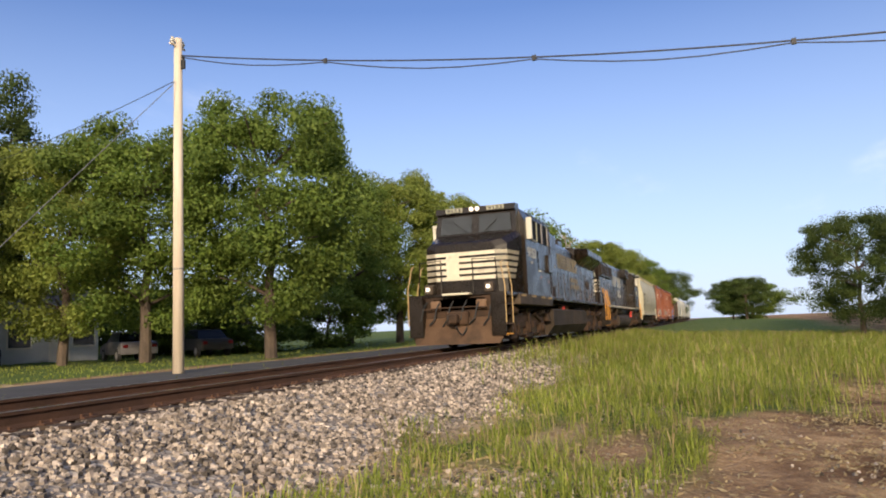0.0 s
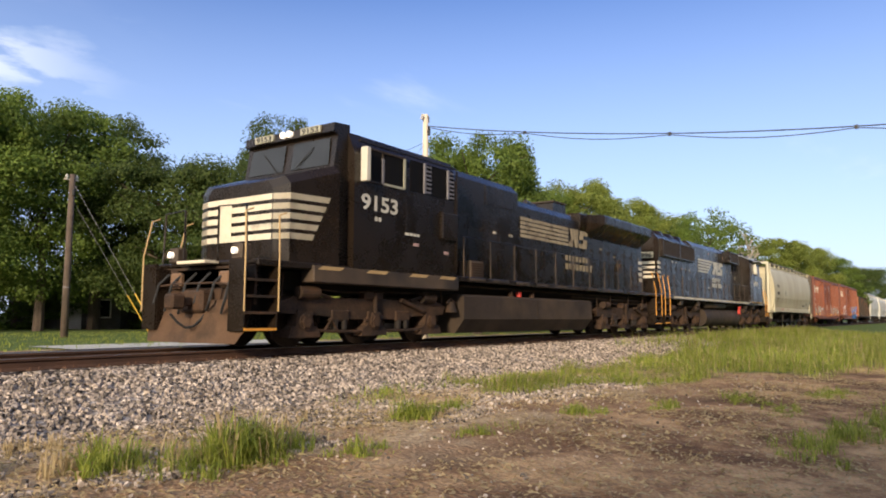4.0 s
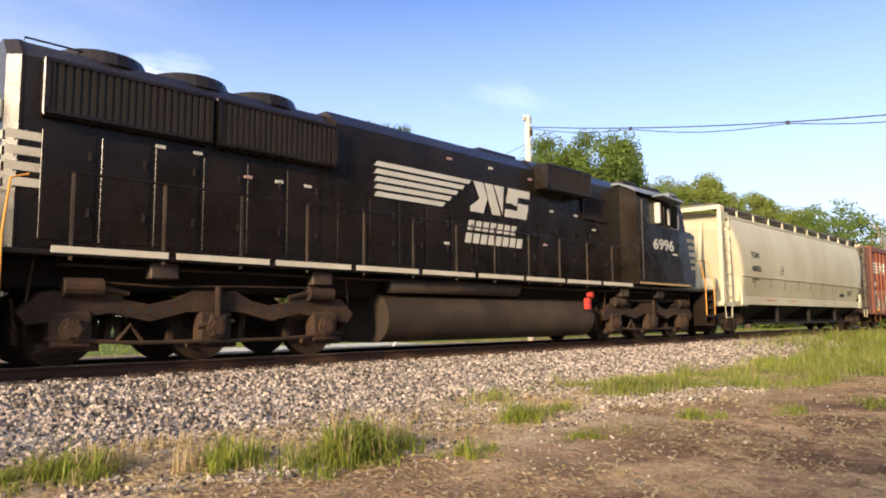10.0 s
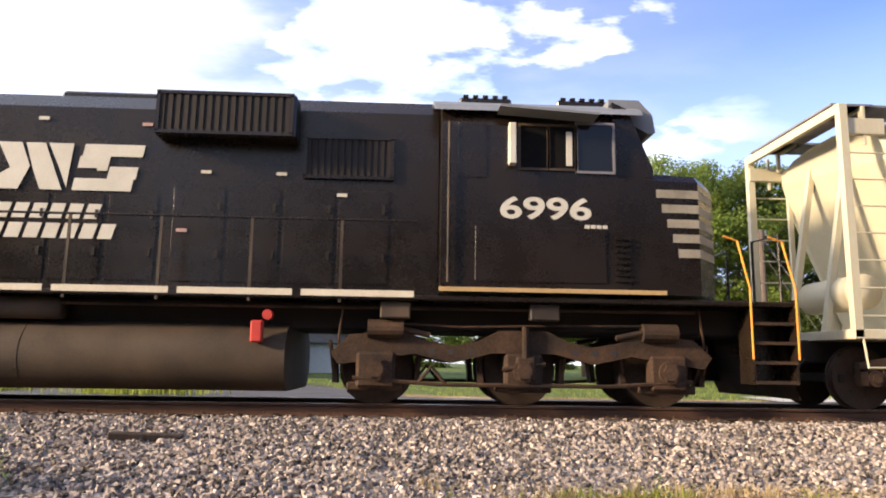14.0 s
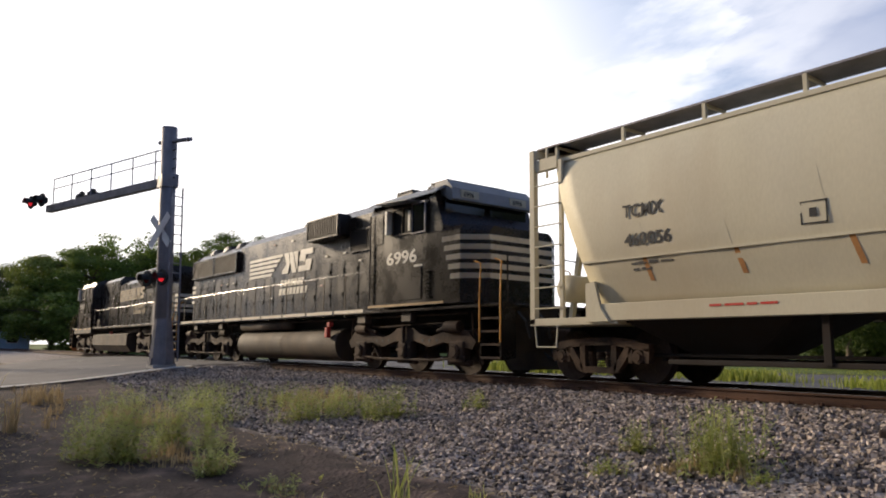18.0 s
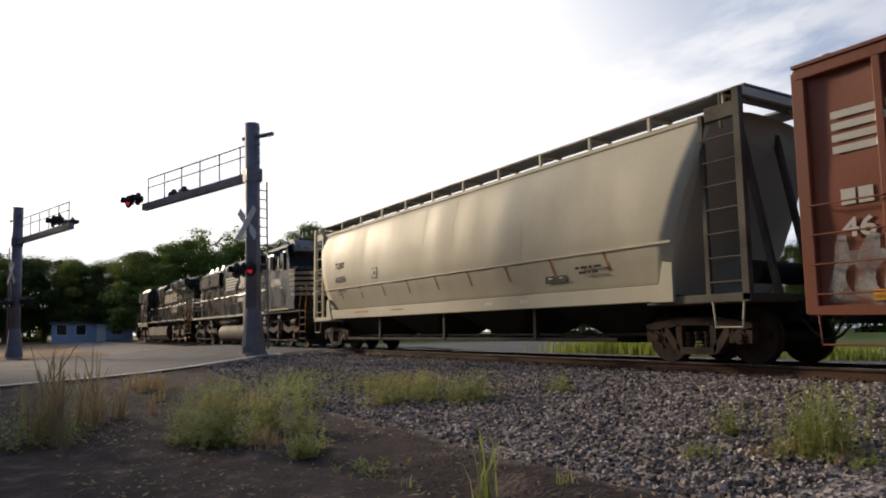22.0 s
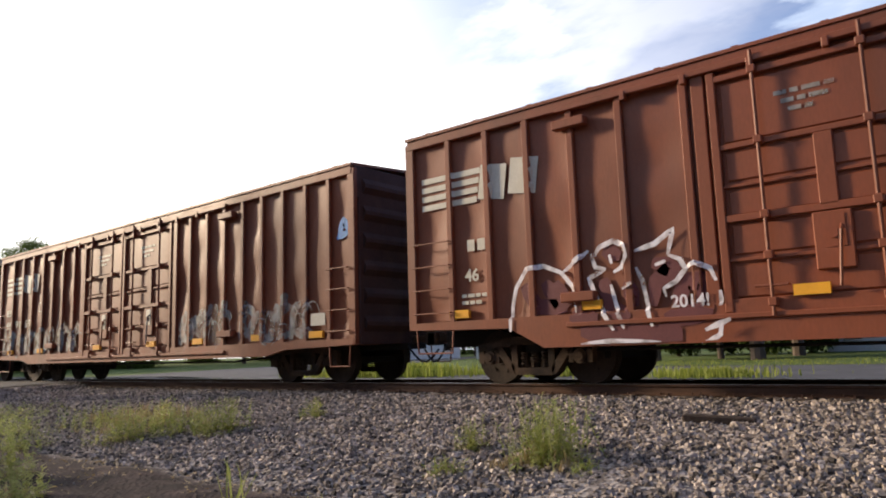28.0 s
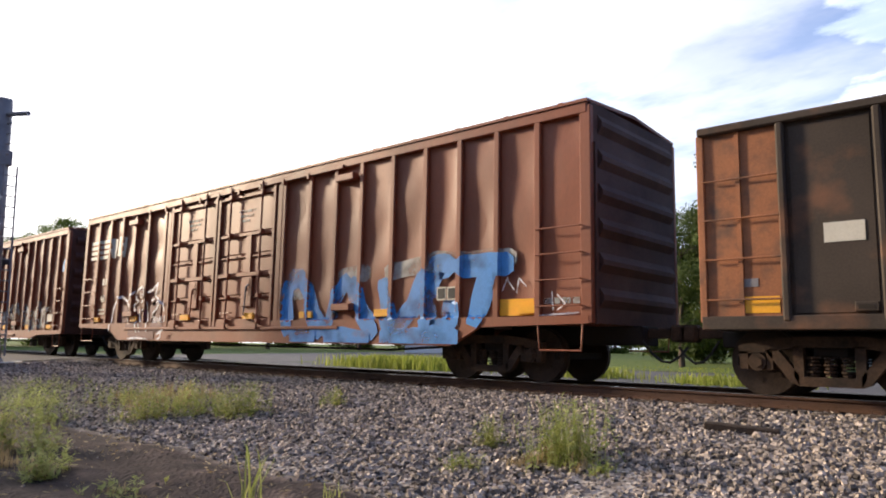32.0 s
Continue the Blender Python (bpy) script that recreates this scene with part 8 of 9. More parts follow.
        for a, b, c, d in ((0, 0.36, 0, 0.02), (0, 0.36, 0.3, 0.32), (0, 0.02, 0, 0.32), (0.34, 0.36, 0, 0.32)):
            box(bm, 15.98 - uc + a, 15.98 - uc + b, skin(16.16 - uc, 2.45) - 0.006, skin(16.16 - uc, 2.45) + 0.004, 2.3 + c, 2.3 + d)
        part("inspection_mark", bm, "flat_black", e)
        bars(e, 16.1 - uc, skin(16.16 - uc, 2.45) - 0.002, 2.4, (0.1,), 0.12, 0.03, material="flat_black")
        for k in range(9):
            x = -6.6 + k * 1.62
            bm = B()
            for z0, z1 in ((1.72, 1.85), (1.85, 1.98), (1.98, 2.1)):
                q = [(x - 0.25 * (z - 1.72), z) for z in (z0, z1)]
                bm.faces.new([bm.verts.new((px, skin(px, z) - 0.006, z)) for px, z in (q[0], (q[0][0] + 0.08, z0), (q[1][0] + 0.08, z1), q[1])])
            part("rust_mark", bm, "rust_streak", e, "orange rust streak")
        part("black_plate", box(B(), 24.45 - uc, 25.15 - uc, skin(24.8 - uc, 1.7) - 0.012, skin(24.8 - uc, 1.7) + 0.03, 1.6, 1.8), "flat_black", e)
        for a in (24.5, 24.85):
            part("plate_mark", box(B(), a - uc + 0.06, a - uc + 0.18, skin(24.8 - uc, 1.7) - 0.016, skin(24.8 - uc, 1.7) - 0.012, 1.68, 1.71), "letter", e)
        bars(e, 25.5 - uc, -1.562, 1.82, (0.12, 0.2, 0.1, 0.22), 0.05, 0.04, material="under")
        bars(e, 25.6 - uc, -1.545, 1.72, (0.2, 0.1, 0.16), 0.05, 0.04, material="under")
        bars(e, 14.5 - uc, -1.534, 1.25, (0.2, 0.3, 0.16, 0.25), 0.035, 0.05, material="redvalve")
        bars(e, 17.2 - uc, -1.534, 1.25, (0.2, 0.3, 0.16), 0.035, 0.05, material="redvalve")
        for a in (22.2, 23.6):
            part("sill_label", box(B(), a - uc, a - uc + 0.3, -1.536, -1.53, 1.2, 1.28), "letter", e)
    return e


def side_y(x, z, ribs, low):
    """How far out a boxcar's side stands at x, z: on the sill, on a rib or on the sheet between."""
    if z < low + 0.12:
        return -1.613
    return -1.60 if any(abs(x - r) < 0.065 for r in ribs) else -1.535


def sprayed(parent, name, strokes, width, material, ribs, lift=0.005, low=0.78, even=False):
    """Spray paint: brush strokes that follow sheets and ribs."""
    for number, pts in enumerate(strokes):
        bm = B()
        dense = []
        for (x0, z0), (x1, z1) in zip(pts, pts[1:]):
            k = max(2, int(math.hypot(x1 - x0, z1 - z0) / 0.05))
            dense += [(lerp(x0, x1, i / k), lerp(z0, z1, i / k)) for i in range(k)]
        dense.append(pts[-1])
        m = max(2, int(width / 0.04))
        rows = []
        for i, (x, z) in enumerate(dense):
            a, b = dense[max(i - 1, 0)], dense[min(i + 1, len(dense) - 1)]
            d = Vector((b[0] - a[0], b[1] - a[1]))
            d = d.normalized() if d.length else Vector((1, 0))
            w = width * (0.85 + 0.3 * noise.noise(Vector((x * 2, z * 2, 7)))) * min(1.0, 0.55 + 0.15 * min(i, len(dense) - 1 - i))
            w = width if even else w
            row = []
            for j in range(m + 1):
                o = (j / m - 0.5) * w
                px, pz = x - d.y * o, z + d.x * o
                row.append(bm.verts.new((px, side_y(px, max(pz, 0.63), ribs, low) - lift - 0.0012 * number, max(pz, 0.63))))
            rows.append(row)
        for p, q in zip(rows, rows[1:]):
            for j in range(m):
                bm.faces.new((p[j], q[j], q[j + 1], p[j + 1]))
        part(name, bm, material, parent)


def painted_emblem(parent, x, z, h, w_stripes, w_block, ribs, low):
    """Stripes and two plain slanted blocks painted over sheets and ribs."""
    for i in range(4):
        k = h / 3.6
        sprayed(parent, "stripe", [[(x, z + (i + 0.3) * k), (x + w_stripes + 0.03 * i, z + (i + 0.3) * k)]], k * 0.62, "letter", ribs, 0.004, low, True)
    for i in range(2):
        x0 = x + w_stripes + (0.32 + i * 0.62) * w_block * 0.78
        sprayed(parent, "emblem_block", [[(x0 - 0.03, z), (x0 + 0.06, z + h)]], w_block * 0.42, "letter", ribs, 0.004, low, True)


def arc(cx, cz, rx, rz, a0, a1, n=12):
    return [(cx + rx * math.cos(radians(lerp(a0, a1, i / n))), cz + rz * math.sin(radians(lerp(a0, a1, i / n)))) for i in range(n + 1)]


def boxcar(uc, x0, x1, door, ribs, z_low, label, top=4.34):
    """A boxcar with outside posts and double plug doors. Places along the train in metres."""
    e = car("boxcar", uc, label, "boxcar", "train")
    X = lambda u: u - uc
    L0, L1 = X(x0), X(x1)
    R = [X(r) for r in ribs]
    part("body", box(B(), L0 + 0.06, L1 - 0.06, -1.49, 1.49, z_low, top), "box_red", e)
    edges = [L0] + R[: sum(r < X(door[0]) for r in R)] + [X(door[0]), None, X(door[2])] + R[sum(r < X(door[0]) for r in R):] + [L1]
    for s in (-1, 1):
        for a, b in zip(edges, edges[1:]):
            if a is None or b is None:
                continue
            nx, nz = max(4, int((b - a) / 0.07)), 34
            grid = []
            for i in range(nx + 1):
                k = i / nx
                col = []
                for j in range(nz + 1):
                    z = lerp(z_low, top, j / nz)
                    dent = math.sin(math.pi * k) * (0.5 + 0.9 * noise.noise(Vector((a * 1.7 + k * 0.5, z * 1.25, s * 3.0 + uc)))) * 0.045
                    col.append((lerp(a, b, k), s * (1.532 - max(dent, 0) - 0.002), z))
                grid.append(col)
            me = bpy.data.meshes.new("side_sheet")
            me.from_pydata([p for c in grid for p in c], [], [(i * (nz + 1) + j, (i + 1) * (nz + 1) + j, (i + 1) * (nz + 1) + j + 1, i * (nz + 1) + j + 1) if s < 0 else
                                                              (i * (nz + 1) + j, i * (nz + 1) + j + 1, (i + 1) * (nz + 1) + j + 1, (i + 1) * (nz + 1) + j) for i in range(nx) for j in range(nz)])
            link("side_sheet", me, "box_red", e, smooth=True)
    for s in (-1, 1):
        y0, y1 = min(s * 1.52, s * 1.61), max(s * 1.52, s * 1.61)
        for r in R:
            part("rib", box(B(), r - 0.06, r + 0.06, y0, y1, z_low + 0.05, top - 0.05, 0.015), "box_red", e)
        part("top_chord", box(B(), L0, L1, min(s * 1.5, s * 1.615), max(s * 1.5, s * 1.615), top - 0.13, top + 0.05, 0.015), "box_red", e)
        for a in (L0, L1):
            part("corner_post", box(B(), a - 0.06 if a < 0 else a - 0.14, a + 0.14 if a < 0 else a + 0.06, min(s * 1.5, s * 1.605), max(s * 1.5, s * 1.605), z_low, top, 0.015), "box_red", e)
        a, b = X(x0 + 2.9), X(x1 - 2.9)
        part("side_sill", prism(B(), [(L0, z_low), (L0, z_low + 0.12), (L1, z_low + 0.12), (L1, z_low), (b + 0.75, z_low - 0.05), (b + 0.1, 0.6), (a - 0.1, 0.6), (a - 0.75, z_low - 0.05)], min(s * 1.52, s * 1.612), max(s * 1.52, s * 1.612)), "box_red", e)
        # doors
        d0, dm, d1 = (X(u) for u in door)
        for k, (p, q) in enumerate(((d0, dm), (dm, d1))):
            w, c, tall = q - p, (p + q) / 2, top - 0.16 - z_low
            near_, far_ = lambda t: min(s * 1.5, s * t), lambda t: max(s * 1.5, s * t)
            d = part("door", box(B(), p + 0.03, q - 0.03, near_(1.54), far_(1.54), z_low + 0.02, top - 0.16, 0.01), "box_red", e, "red plug door")
            for a in (p + 0.03, q - 0.14):
                part("door_post", box(B(), a, a + 0.11, near_(1.625), far_(1.625), z_low, top - 0.17, 0.012), "box_red", d)
            # pressed sheets between the bars
            levels = (0.03, 0.2, 0.36, 0.5, 0.66, 0.95)
            for f0, f1 in zip(levels, levels[1:]):
                z0, z1 = z_low + tall * f0 + 0.09, z_low + tall * f1 - 0.03
                part("door_sheet", box(B(), p + 0.18, q - 0.18, near_(1.565), far_(1.565), z0, z1, 0.024), "box_red", d)
            for f, h, out in ((0.03, 0.08, 1.60), (0.2, 0.05, 1.59), (0.36, 0.1, 1.615), (0.5, 0.045, 1.59), (0.66, 0.08, 1.605), (0.95, 0.09, 1.62)):
                z = z_low + tall * f
                part("door_bar", box(B(), p + 0.1, q - 0.1, near_(out), far_(out), z, z + h, 0.01), "box_red", d)
            for x in (p + 0.27 * w, p + 0.8 * w):
                part("lock_rod", rod(B(), (x, s * 1.675, z_low - 0.06), (x, s * 1.675, top - 0.02), 0.026, 8), "box_red", d)
                for f in (0.02, 0.2, 0.36, 0.66, 0.95):
                    part("rod_bracket", box(B(), x - 0.055, x + 0.055, min(s * 1.59, s * 1.71), max(s * 1.59, s * 1.71), z_low + tall * f - 0.01, z_low + tall * f + 0.1, 0.012), "box_red", d)
            plate = part("lock_plate", box(B(), c - 0.02, c + 0.42, near_(1.635), far_(1.635), z_low + tall * 0.14, z_low + tall * 0.355, 0.015), "box_red", d)
            part("plate_bolt", rod(B(), (c + 0.2, s * 1.635, z_low + tall * 0.27), (c + 0.2, s * 1.665, z_low + tall * 0.27), 0.06, 10), "box_red", plate)
            part("lock_column", box(B(), c + 0.08, c + 0.3, near_(1.615), far_(1.615), z_low + tall * 0.38, z_low + tall * 0.66, 0.012), "box_red", d)
            part("lock_handle", pipe(B(), [(c + 0.3, s * 1.63, z_low + tall * 0.3), (c + 0.3, s * 1.7, z_low + tall * 0.28), (c + 0.24, s * 1.7, z_low + 0.25)], 0.02, 8), "galv" if k else "box_red", d)
            part("hand_hold", pipe(B(), [(p + 0.45, s * 1.6, z_low + 0.32), (p + 0.45, s * 1.68, z_low + 0.32), (p + 0.85, s * 1.68, z_low + 0.32), (p + 0.85, s * 1.6, z_low + 0.32)], 0.016, 6), "box_red", d)
            if s < 0:
                for i in range(3):
                    bars(d, p + 0.36 * w + 0.08 * i, -1.572, z_low + tall * 0.84 - 0.12 * i, (0.16, 0.1, 0.22, 0.12)[: 4 - i], 0.06, 0.04, material="letter" if uc < 50 else "spray_pale")
                part("placard", box(B(), c + 0.12, c + 0.34, -1.645, -1.635, z_low + tall * 0.22, z_low + tall * 0.34), "letter" if uc < 50 else "box_red", d)
        for z, h in ((z_low - 0.08, 0.07), (top - 0.16, 0.09)):
            part("door_track", box(B(), d0 - (d1 - d0) * 0.48, d1 + (d1 - d0) * 0.48, min(s * 1.53, s * 1.66), max(s * 1.53, s * 1.66), z, z + h, 0.01), "box_red", e)
        for x in (d0 - 0.2, d1 + 0.02):
            part("door_pillar", box(B(), x, x + 0.18, min(s * 1.52, s * 1.60), max(s * 1.52, s * 1.60), z_low, top - 0.16, 0.012), "box_red", e)
        for i in range(9):
            x = lerp(d0 - 1.2, d1 + 1.2, i / 8)
            part("track_bracket", box(B(), x - 0.04, x + 0.04, min(s * 1.56, s * 1.68), max(s * 1.56, s * 1.68), top - 0.24, top - 0.1, 0.01), "box_red", e)
        # door stops with their brackets
        for x in (X(door[0]) - 2.3, X(door[2]) + 2.3):
            for z in (z_low + 0.3, top - 0.45):
                part("door_stop", box(B(), x - 0.12, x + 0.45, min(s * 1.53, s * 1.70), max(s * 1.53, s * 1.70), z, z + 0.15, 0.015), "box_red", e)
        # ladders at both ends
        for a, b in ((L0 + 0.12, R[0] if R[0] - L0 > 0.4 else R[1]), (R[-1], L1 - 0.12)):
            for i in range(4):
                part("rung", pipe(B(), [(a, s * 1.55, z_low + 0.28 + i * 0.42), (a, s * 1.66, z_low + 0.28 + i * 0.42), (b, s * 1.66, z_low + 0.28 + i * 0.42), (b, s * 1.55, z_low + 0.28 + i * 0.42)], 0.013, 6), "box_red", e)
            part("stirrup", pipe(B(), [(a, s * 1.58, z_low), (a + 0.03, s * 1.58, z_low - 0.42), (b - 0.03, s * 1.58, z_low - 0.42), (b, s * 1.58, z_low)], 0.017, 6), "box_red", e)
        if s < 0:
            for x in (L0 + 0.9, L0 + 3.4, d0 + 0.9, d1 - 1.1, d1 + 1.0, d1 + 3.4, L1 - 1.35):
                part("reflector", box(B(), x, x + 0.42, -1.675 if d0 < x < d1 else -1.6, -1.612 if d0 < x < d1 else -1.536, z_low + 0.17, z_low + 0.31), "safety", e, "yellow reflector")
    # roof and ends
    part("roof", prism(B(), [(-1.64, top + 0.05), (0, top + 0.16), (1.64, top + 0.05), (1.64, top + 0.1), (0, top + 0.22), (-1.64, top + 0.1)], L0 - 0.02, L1 + 0.02, "x"), "box_red", e, "low-pitched roof")
    for i in range(17):
        x = L0 + 0.5 + i * (L1 - L0 - 1.0) / 16
        part("roof_rib", prism(B(), [(-1.6, top + 0.08), (0, top + 0.2), (1.6, top + 0.08), (1.6, top + 0.13), (0, top + 0.26), (-1.6, top + 0.13)], x - 0.05, x + 0.05, "x"), "box_red", e)
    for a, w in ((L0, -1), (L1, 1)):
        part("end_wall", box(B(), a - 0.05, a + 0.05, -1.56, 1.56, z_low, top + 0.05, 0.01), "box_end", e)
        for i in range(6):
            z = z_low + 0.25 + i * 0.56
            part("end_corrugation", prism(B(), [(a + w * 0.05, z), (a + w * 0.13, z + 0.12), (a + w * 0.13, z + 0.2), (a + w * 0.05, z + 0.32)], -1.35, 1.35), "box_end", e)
        part("center_sill", box(B(), min(a - w * 2.4, a + w * 0.25), max(a - w * 2.4, a + w * 0.25), -0.3, 0.3, 0.66, z_low, 0.02), "under", e)
        coupler(e, a + w * 0.15, w)
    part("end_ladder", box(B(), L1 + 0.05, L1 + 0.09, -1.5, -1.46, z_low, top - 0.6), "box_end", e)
    part("underframe", box(B(), L0 + 3.4, L1 - 3.4, -0.5, 0.5, 0.62, z_low, 0.02), "under", e)
    part("brake_rigging", pipe(B(), [(L0 + 3, -0.9, 0.55), (L1 - 5, -0.9, 0.5), (L1 - 3.4, -0.7, 0.6)], 0.025, 6), "under", e)
    part("air_reservoir", rod(B(), (-1.2, -0.75, 0.82), (0.2, -0.75, 0.82), 0.18, 14), "under", e)
    for w in (-1, 1):
        freight_truck(e, w * 7.1)
    return e, X, R


def first_boxcar():
    ribs = [31.63, 32.45, 33.28, 34.11, 34.87, 35.62, 36.4, 42.97, 43.72, 44.46, 45.2, 45.93, 46.68, 47.45, 48.19]
    e, X, R = boxcar(39.7, 30.47, 48.92, (37.11, 39.54, 42.16), ribs, 0.78, "rust-red boxcar with plug doors and faded graffiti along the bottom")
    painted_emblem(e, X(30.93), 3.02, 0.6, 1.45, 1.3, R, 0.78)
    bars(e, X(31.0), -1.54, 2.28, (0.2, 0.2), 0.22, 0.04)
    for u, digits in ((30.98, "46"), (31.78, "91"), (32.62, "69")):
        lettering("car_number", digits, 0.36, e, X(u), -1.54, 1.84, wide=0.46)
    bm = B()
    for a, b, c, d in ((0, 0.34, 0, 0.02), (0, 0.34, 0.3, 0.32), (0, 0.02, 0, 0.32), (0.32, 0.34, 0, 0.32)):
        box(bm, X(33.75) + a, X(33.75) + b, -1.545, -1.538, 2.3 + c, 2.3 + d)
    part("inspection_mark", bm, "letter", e)
    rnd = random.Random(6)
    for lo, hi, seed in ((30.8, 36.8, 1), (42.5, 44.6, 2), (45.1, 47.6, 3)):
        strokes = []
        x = lo
        while x < hi:
            h = rnd.uniform(0.55, 0.95)
            strokes.append([(X(x), 0.95), (X(x + rnd.uniform(0, 0.15)), 1.0 + h * 0.5), (X(x + rnd.uniform(0.05, 0.3)), 1.0 + h)])
            strokes.append(arc(X(x + 0.3), 1.2 + rnd.uniform(0, 0.2), 0.22, 0.3, rnd.uniform(0, 90), rnd.uniform(200, 330), 8))
            x += rnd.uniform(0.30, 0.48)
        sprayed(e, "graffiti_stroke", strokes, 0.26, "spray_pale", R)
        lines = []
        x = max(lo, 33.6)
        while x < hi:
            z = rnd.uniform(1.0, 1.35)
            lines.append(arc(X(x + 0.25), z, rnd.uniform(0.15, 0.3), rnd.uniform(0.2, 0.45), rnd.uniform(120, 200), rnd.uniform(-60, 30), 8))
            lines.append([(X(x), z + 0.3), (X(x + 0.12), z + rnd.uniform(0.35, 0.75)), (X(x + 0.24), z + 0.25)])
            x += rnd.uniform(0.35, 0.6)
        sprayed(e, "graffiti_line", lines, 0.03, "spray_faint", R, 0.05)
    sprayed(e, "graffiti_stroke", [[(X(48.45), 3.0), (X(48.6), 3.3), (X(48.75), 3.1)], [(X(48.4), 2.95), (X(48.75), 3.05)]], 0.18, "spray_blue", R)
    part("placard", box(B(), X(47.66), X(48.1), -1.62, -1.605, 1.2, 1.45), "letter", e)


def second_boxcar():
    ribs = [51.41, 52.24, 53.06, 53.89, 54.73, 55.73, 61.26, 62.21, 63.09, 63.9, 64.82, 65.7, 66.55, 67.4, 68.25]
    e, X, R = boxcar(59.83, 50.45, 69.2, (56.05, 58.46, 60.98), ribs, 0.98, "rust-red boxcar with plug doors and large blue graffiti", 4.47)
    painted_emblem(e, X(50.74), 3.15, 0.6, 1.25, 1.3, R, 0.98)
    bars(e, X(51.75), -1.54, 2.3, (0.16, 0.16), 0.2, 0.06)
    lettering("car_number", "46", 0.3, e, X(51.68), -1.541, 1.78)
    bars(e, X(51.6), -1.54, 1.5, (0.1, 0.14, 0.1, 0.1), 0.06, 0.03)
    bars(e, X(51.6), -1.54, 1.38, (0.14, 0.1, 0.12), 0.06, 0.03)
    # white outlined tag on plum ground
    fill = [[(X(52.87), 1.62), (X(53.12), 1.25), (X(53.56), 1.22), (X(53.27), 1.64)],
           [(X(53.46), 1.62), (X(53.69), 1.22)],
           [(X(54.30), 1.60), (X(54.39), 1.18), (X(54.71), 0.97)],
           [(X(54.32), 2.03), (X(54.60), 1.91)],
           [(X(54.69), 1.53), (X(54.78), 1.15)],
           [(X(55.08), 1.77), (X(55.39), 1.65), (X(55.12), 1.49), (X(55.05), 1.14)],
           [(X(55.24), 0.95), (X(55.80), 1.01), (X(55.87), 1.43), (X(55.53), 1.46), (X(55.41), 1.12)],
           [(X(53.91), 0.82), (X(55.48), 0.72)],
           [(X(53.74), 1.07), (X(54.21), 1.00)]]
    sprayed(e, "graffiti_stroke", fill, 0.3, "spray_plum", R, 0.004, 0.98)
    tag = [[(X(52.64), 0.87), (X(52.66), 1.28), (X(52.74), 1.58), (X(52.95), 1.87), (X(53.28), 1.89), (X(53.59), 1.76), (X(53.80), 1.50), (X(53.84), 1.11)],
           [(X(53.63), 1.76), (X(53.90), 1.93), (X(54.09), 2.05)],
           [(X(54.12), 2.00), (X(54.19), 1.78), (X(54.36), 1.74)],
           [(X(54.18), 1.95), (X(54.27), 2.08), (X(54.50), 2.15), (X(54.67), 2.07), (X(54.71), 1.90), (X(54.61), 1.74), (X(54.48), 1.68)],
           [(X(54.43), 1.95), (X(54.46), 1.81)],
           [(X(54.36), 1.74), (X(54.07), 1.62), (X(54.22), 1.23), (X(54.46), 0.82)],
           [(X(54.43), 1.50), (X(54.50), 1.17), (X(54.63), 0.84)],
           [(X(54.60), 1.42), (X(54.78), 1.50)],
           [(X(54.84), 1.72), (X(54.93), 1.51), (X(54.99), 1.14), (X(55.06), 0.85)],
           [(X(54.83), 1.96), (X(55.15), 2.03), (X(55.43), 2.21), (X(55.33), 1.85)],
           [(X(55.33), 1.85), (X(55.50), 1.77), (X(55.57), 1.63), (X(55.43), 1.47), (X(55.24), 1.38), (X(55.27), 1.26)],
           [(X(55.13), 1.72), (X(55.29), 1.77)],
           [(X(55.57), 1.63), (X(55.74), 1.69), (X(55.93), 1.60), (X(56.00), 1.42)],
           [(X(56.04), 1.29), (X(56.05), 1.08)],
           [(X(56.05), 0.83), (X(56.02), 0.70), (X(55.77), 0.56)],
           [(X(56.17), 0.90), (X(55.83), 0.77)],
           [(X(53.90), 0.62), (X(54.42), 0.67), (X(55.17), 0.62)]]
    sprayed(e, "graffiti_stroke", tag[:12], 0.085, "spray_white", R, 0.022, 0.98)
    sprayed(e, "graffiti_stroke", tag[12:16], 0.085, "spray_white", R, 0.1, 0.98)
    sprayed(e, "graffiti_stroke", tag[16:], 0.085, "spray_white", R, 0.022, 0.98)
    lettering("graffiti_date", "2014!", 0.24, e, X(55.35), -1.625, 1.10, "spray_white")
    # wide blue piece
    halo = [[(X(61.3), 1.7), (X(62.4), 1.75)], [(X(63.2), 2.0), (X(64.2), 2.05)], [(X(64.6), 2.0), (X(66.0), 2.15), (X(67.8), 2.1)], [(X(64.7), 1.2), (X(64.6), 1.9)]]
    sprayed(e, "graffiti_stroke", halo, 0.42, "spray_pale", R, 0.003, 0.98)
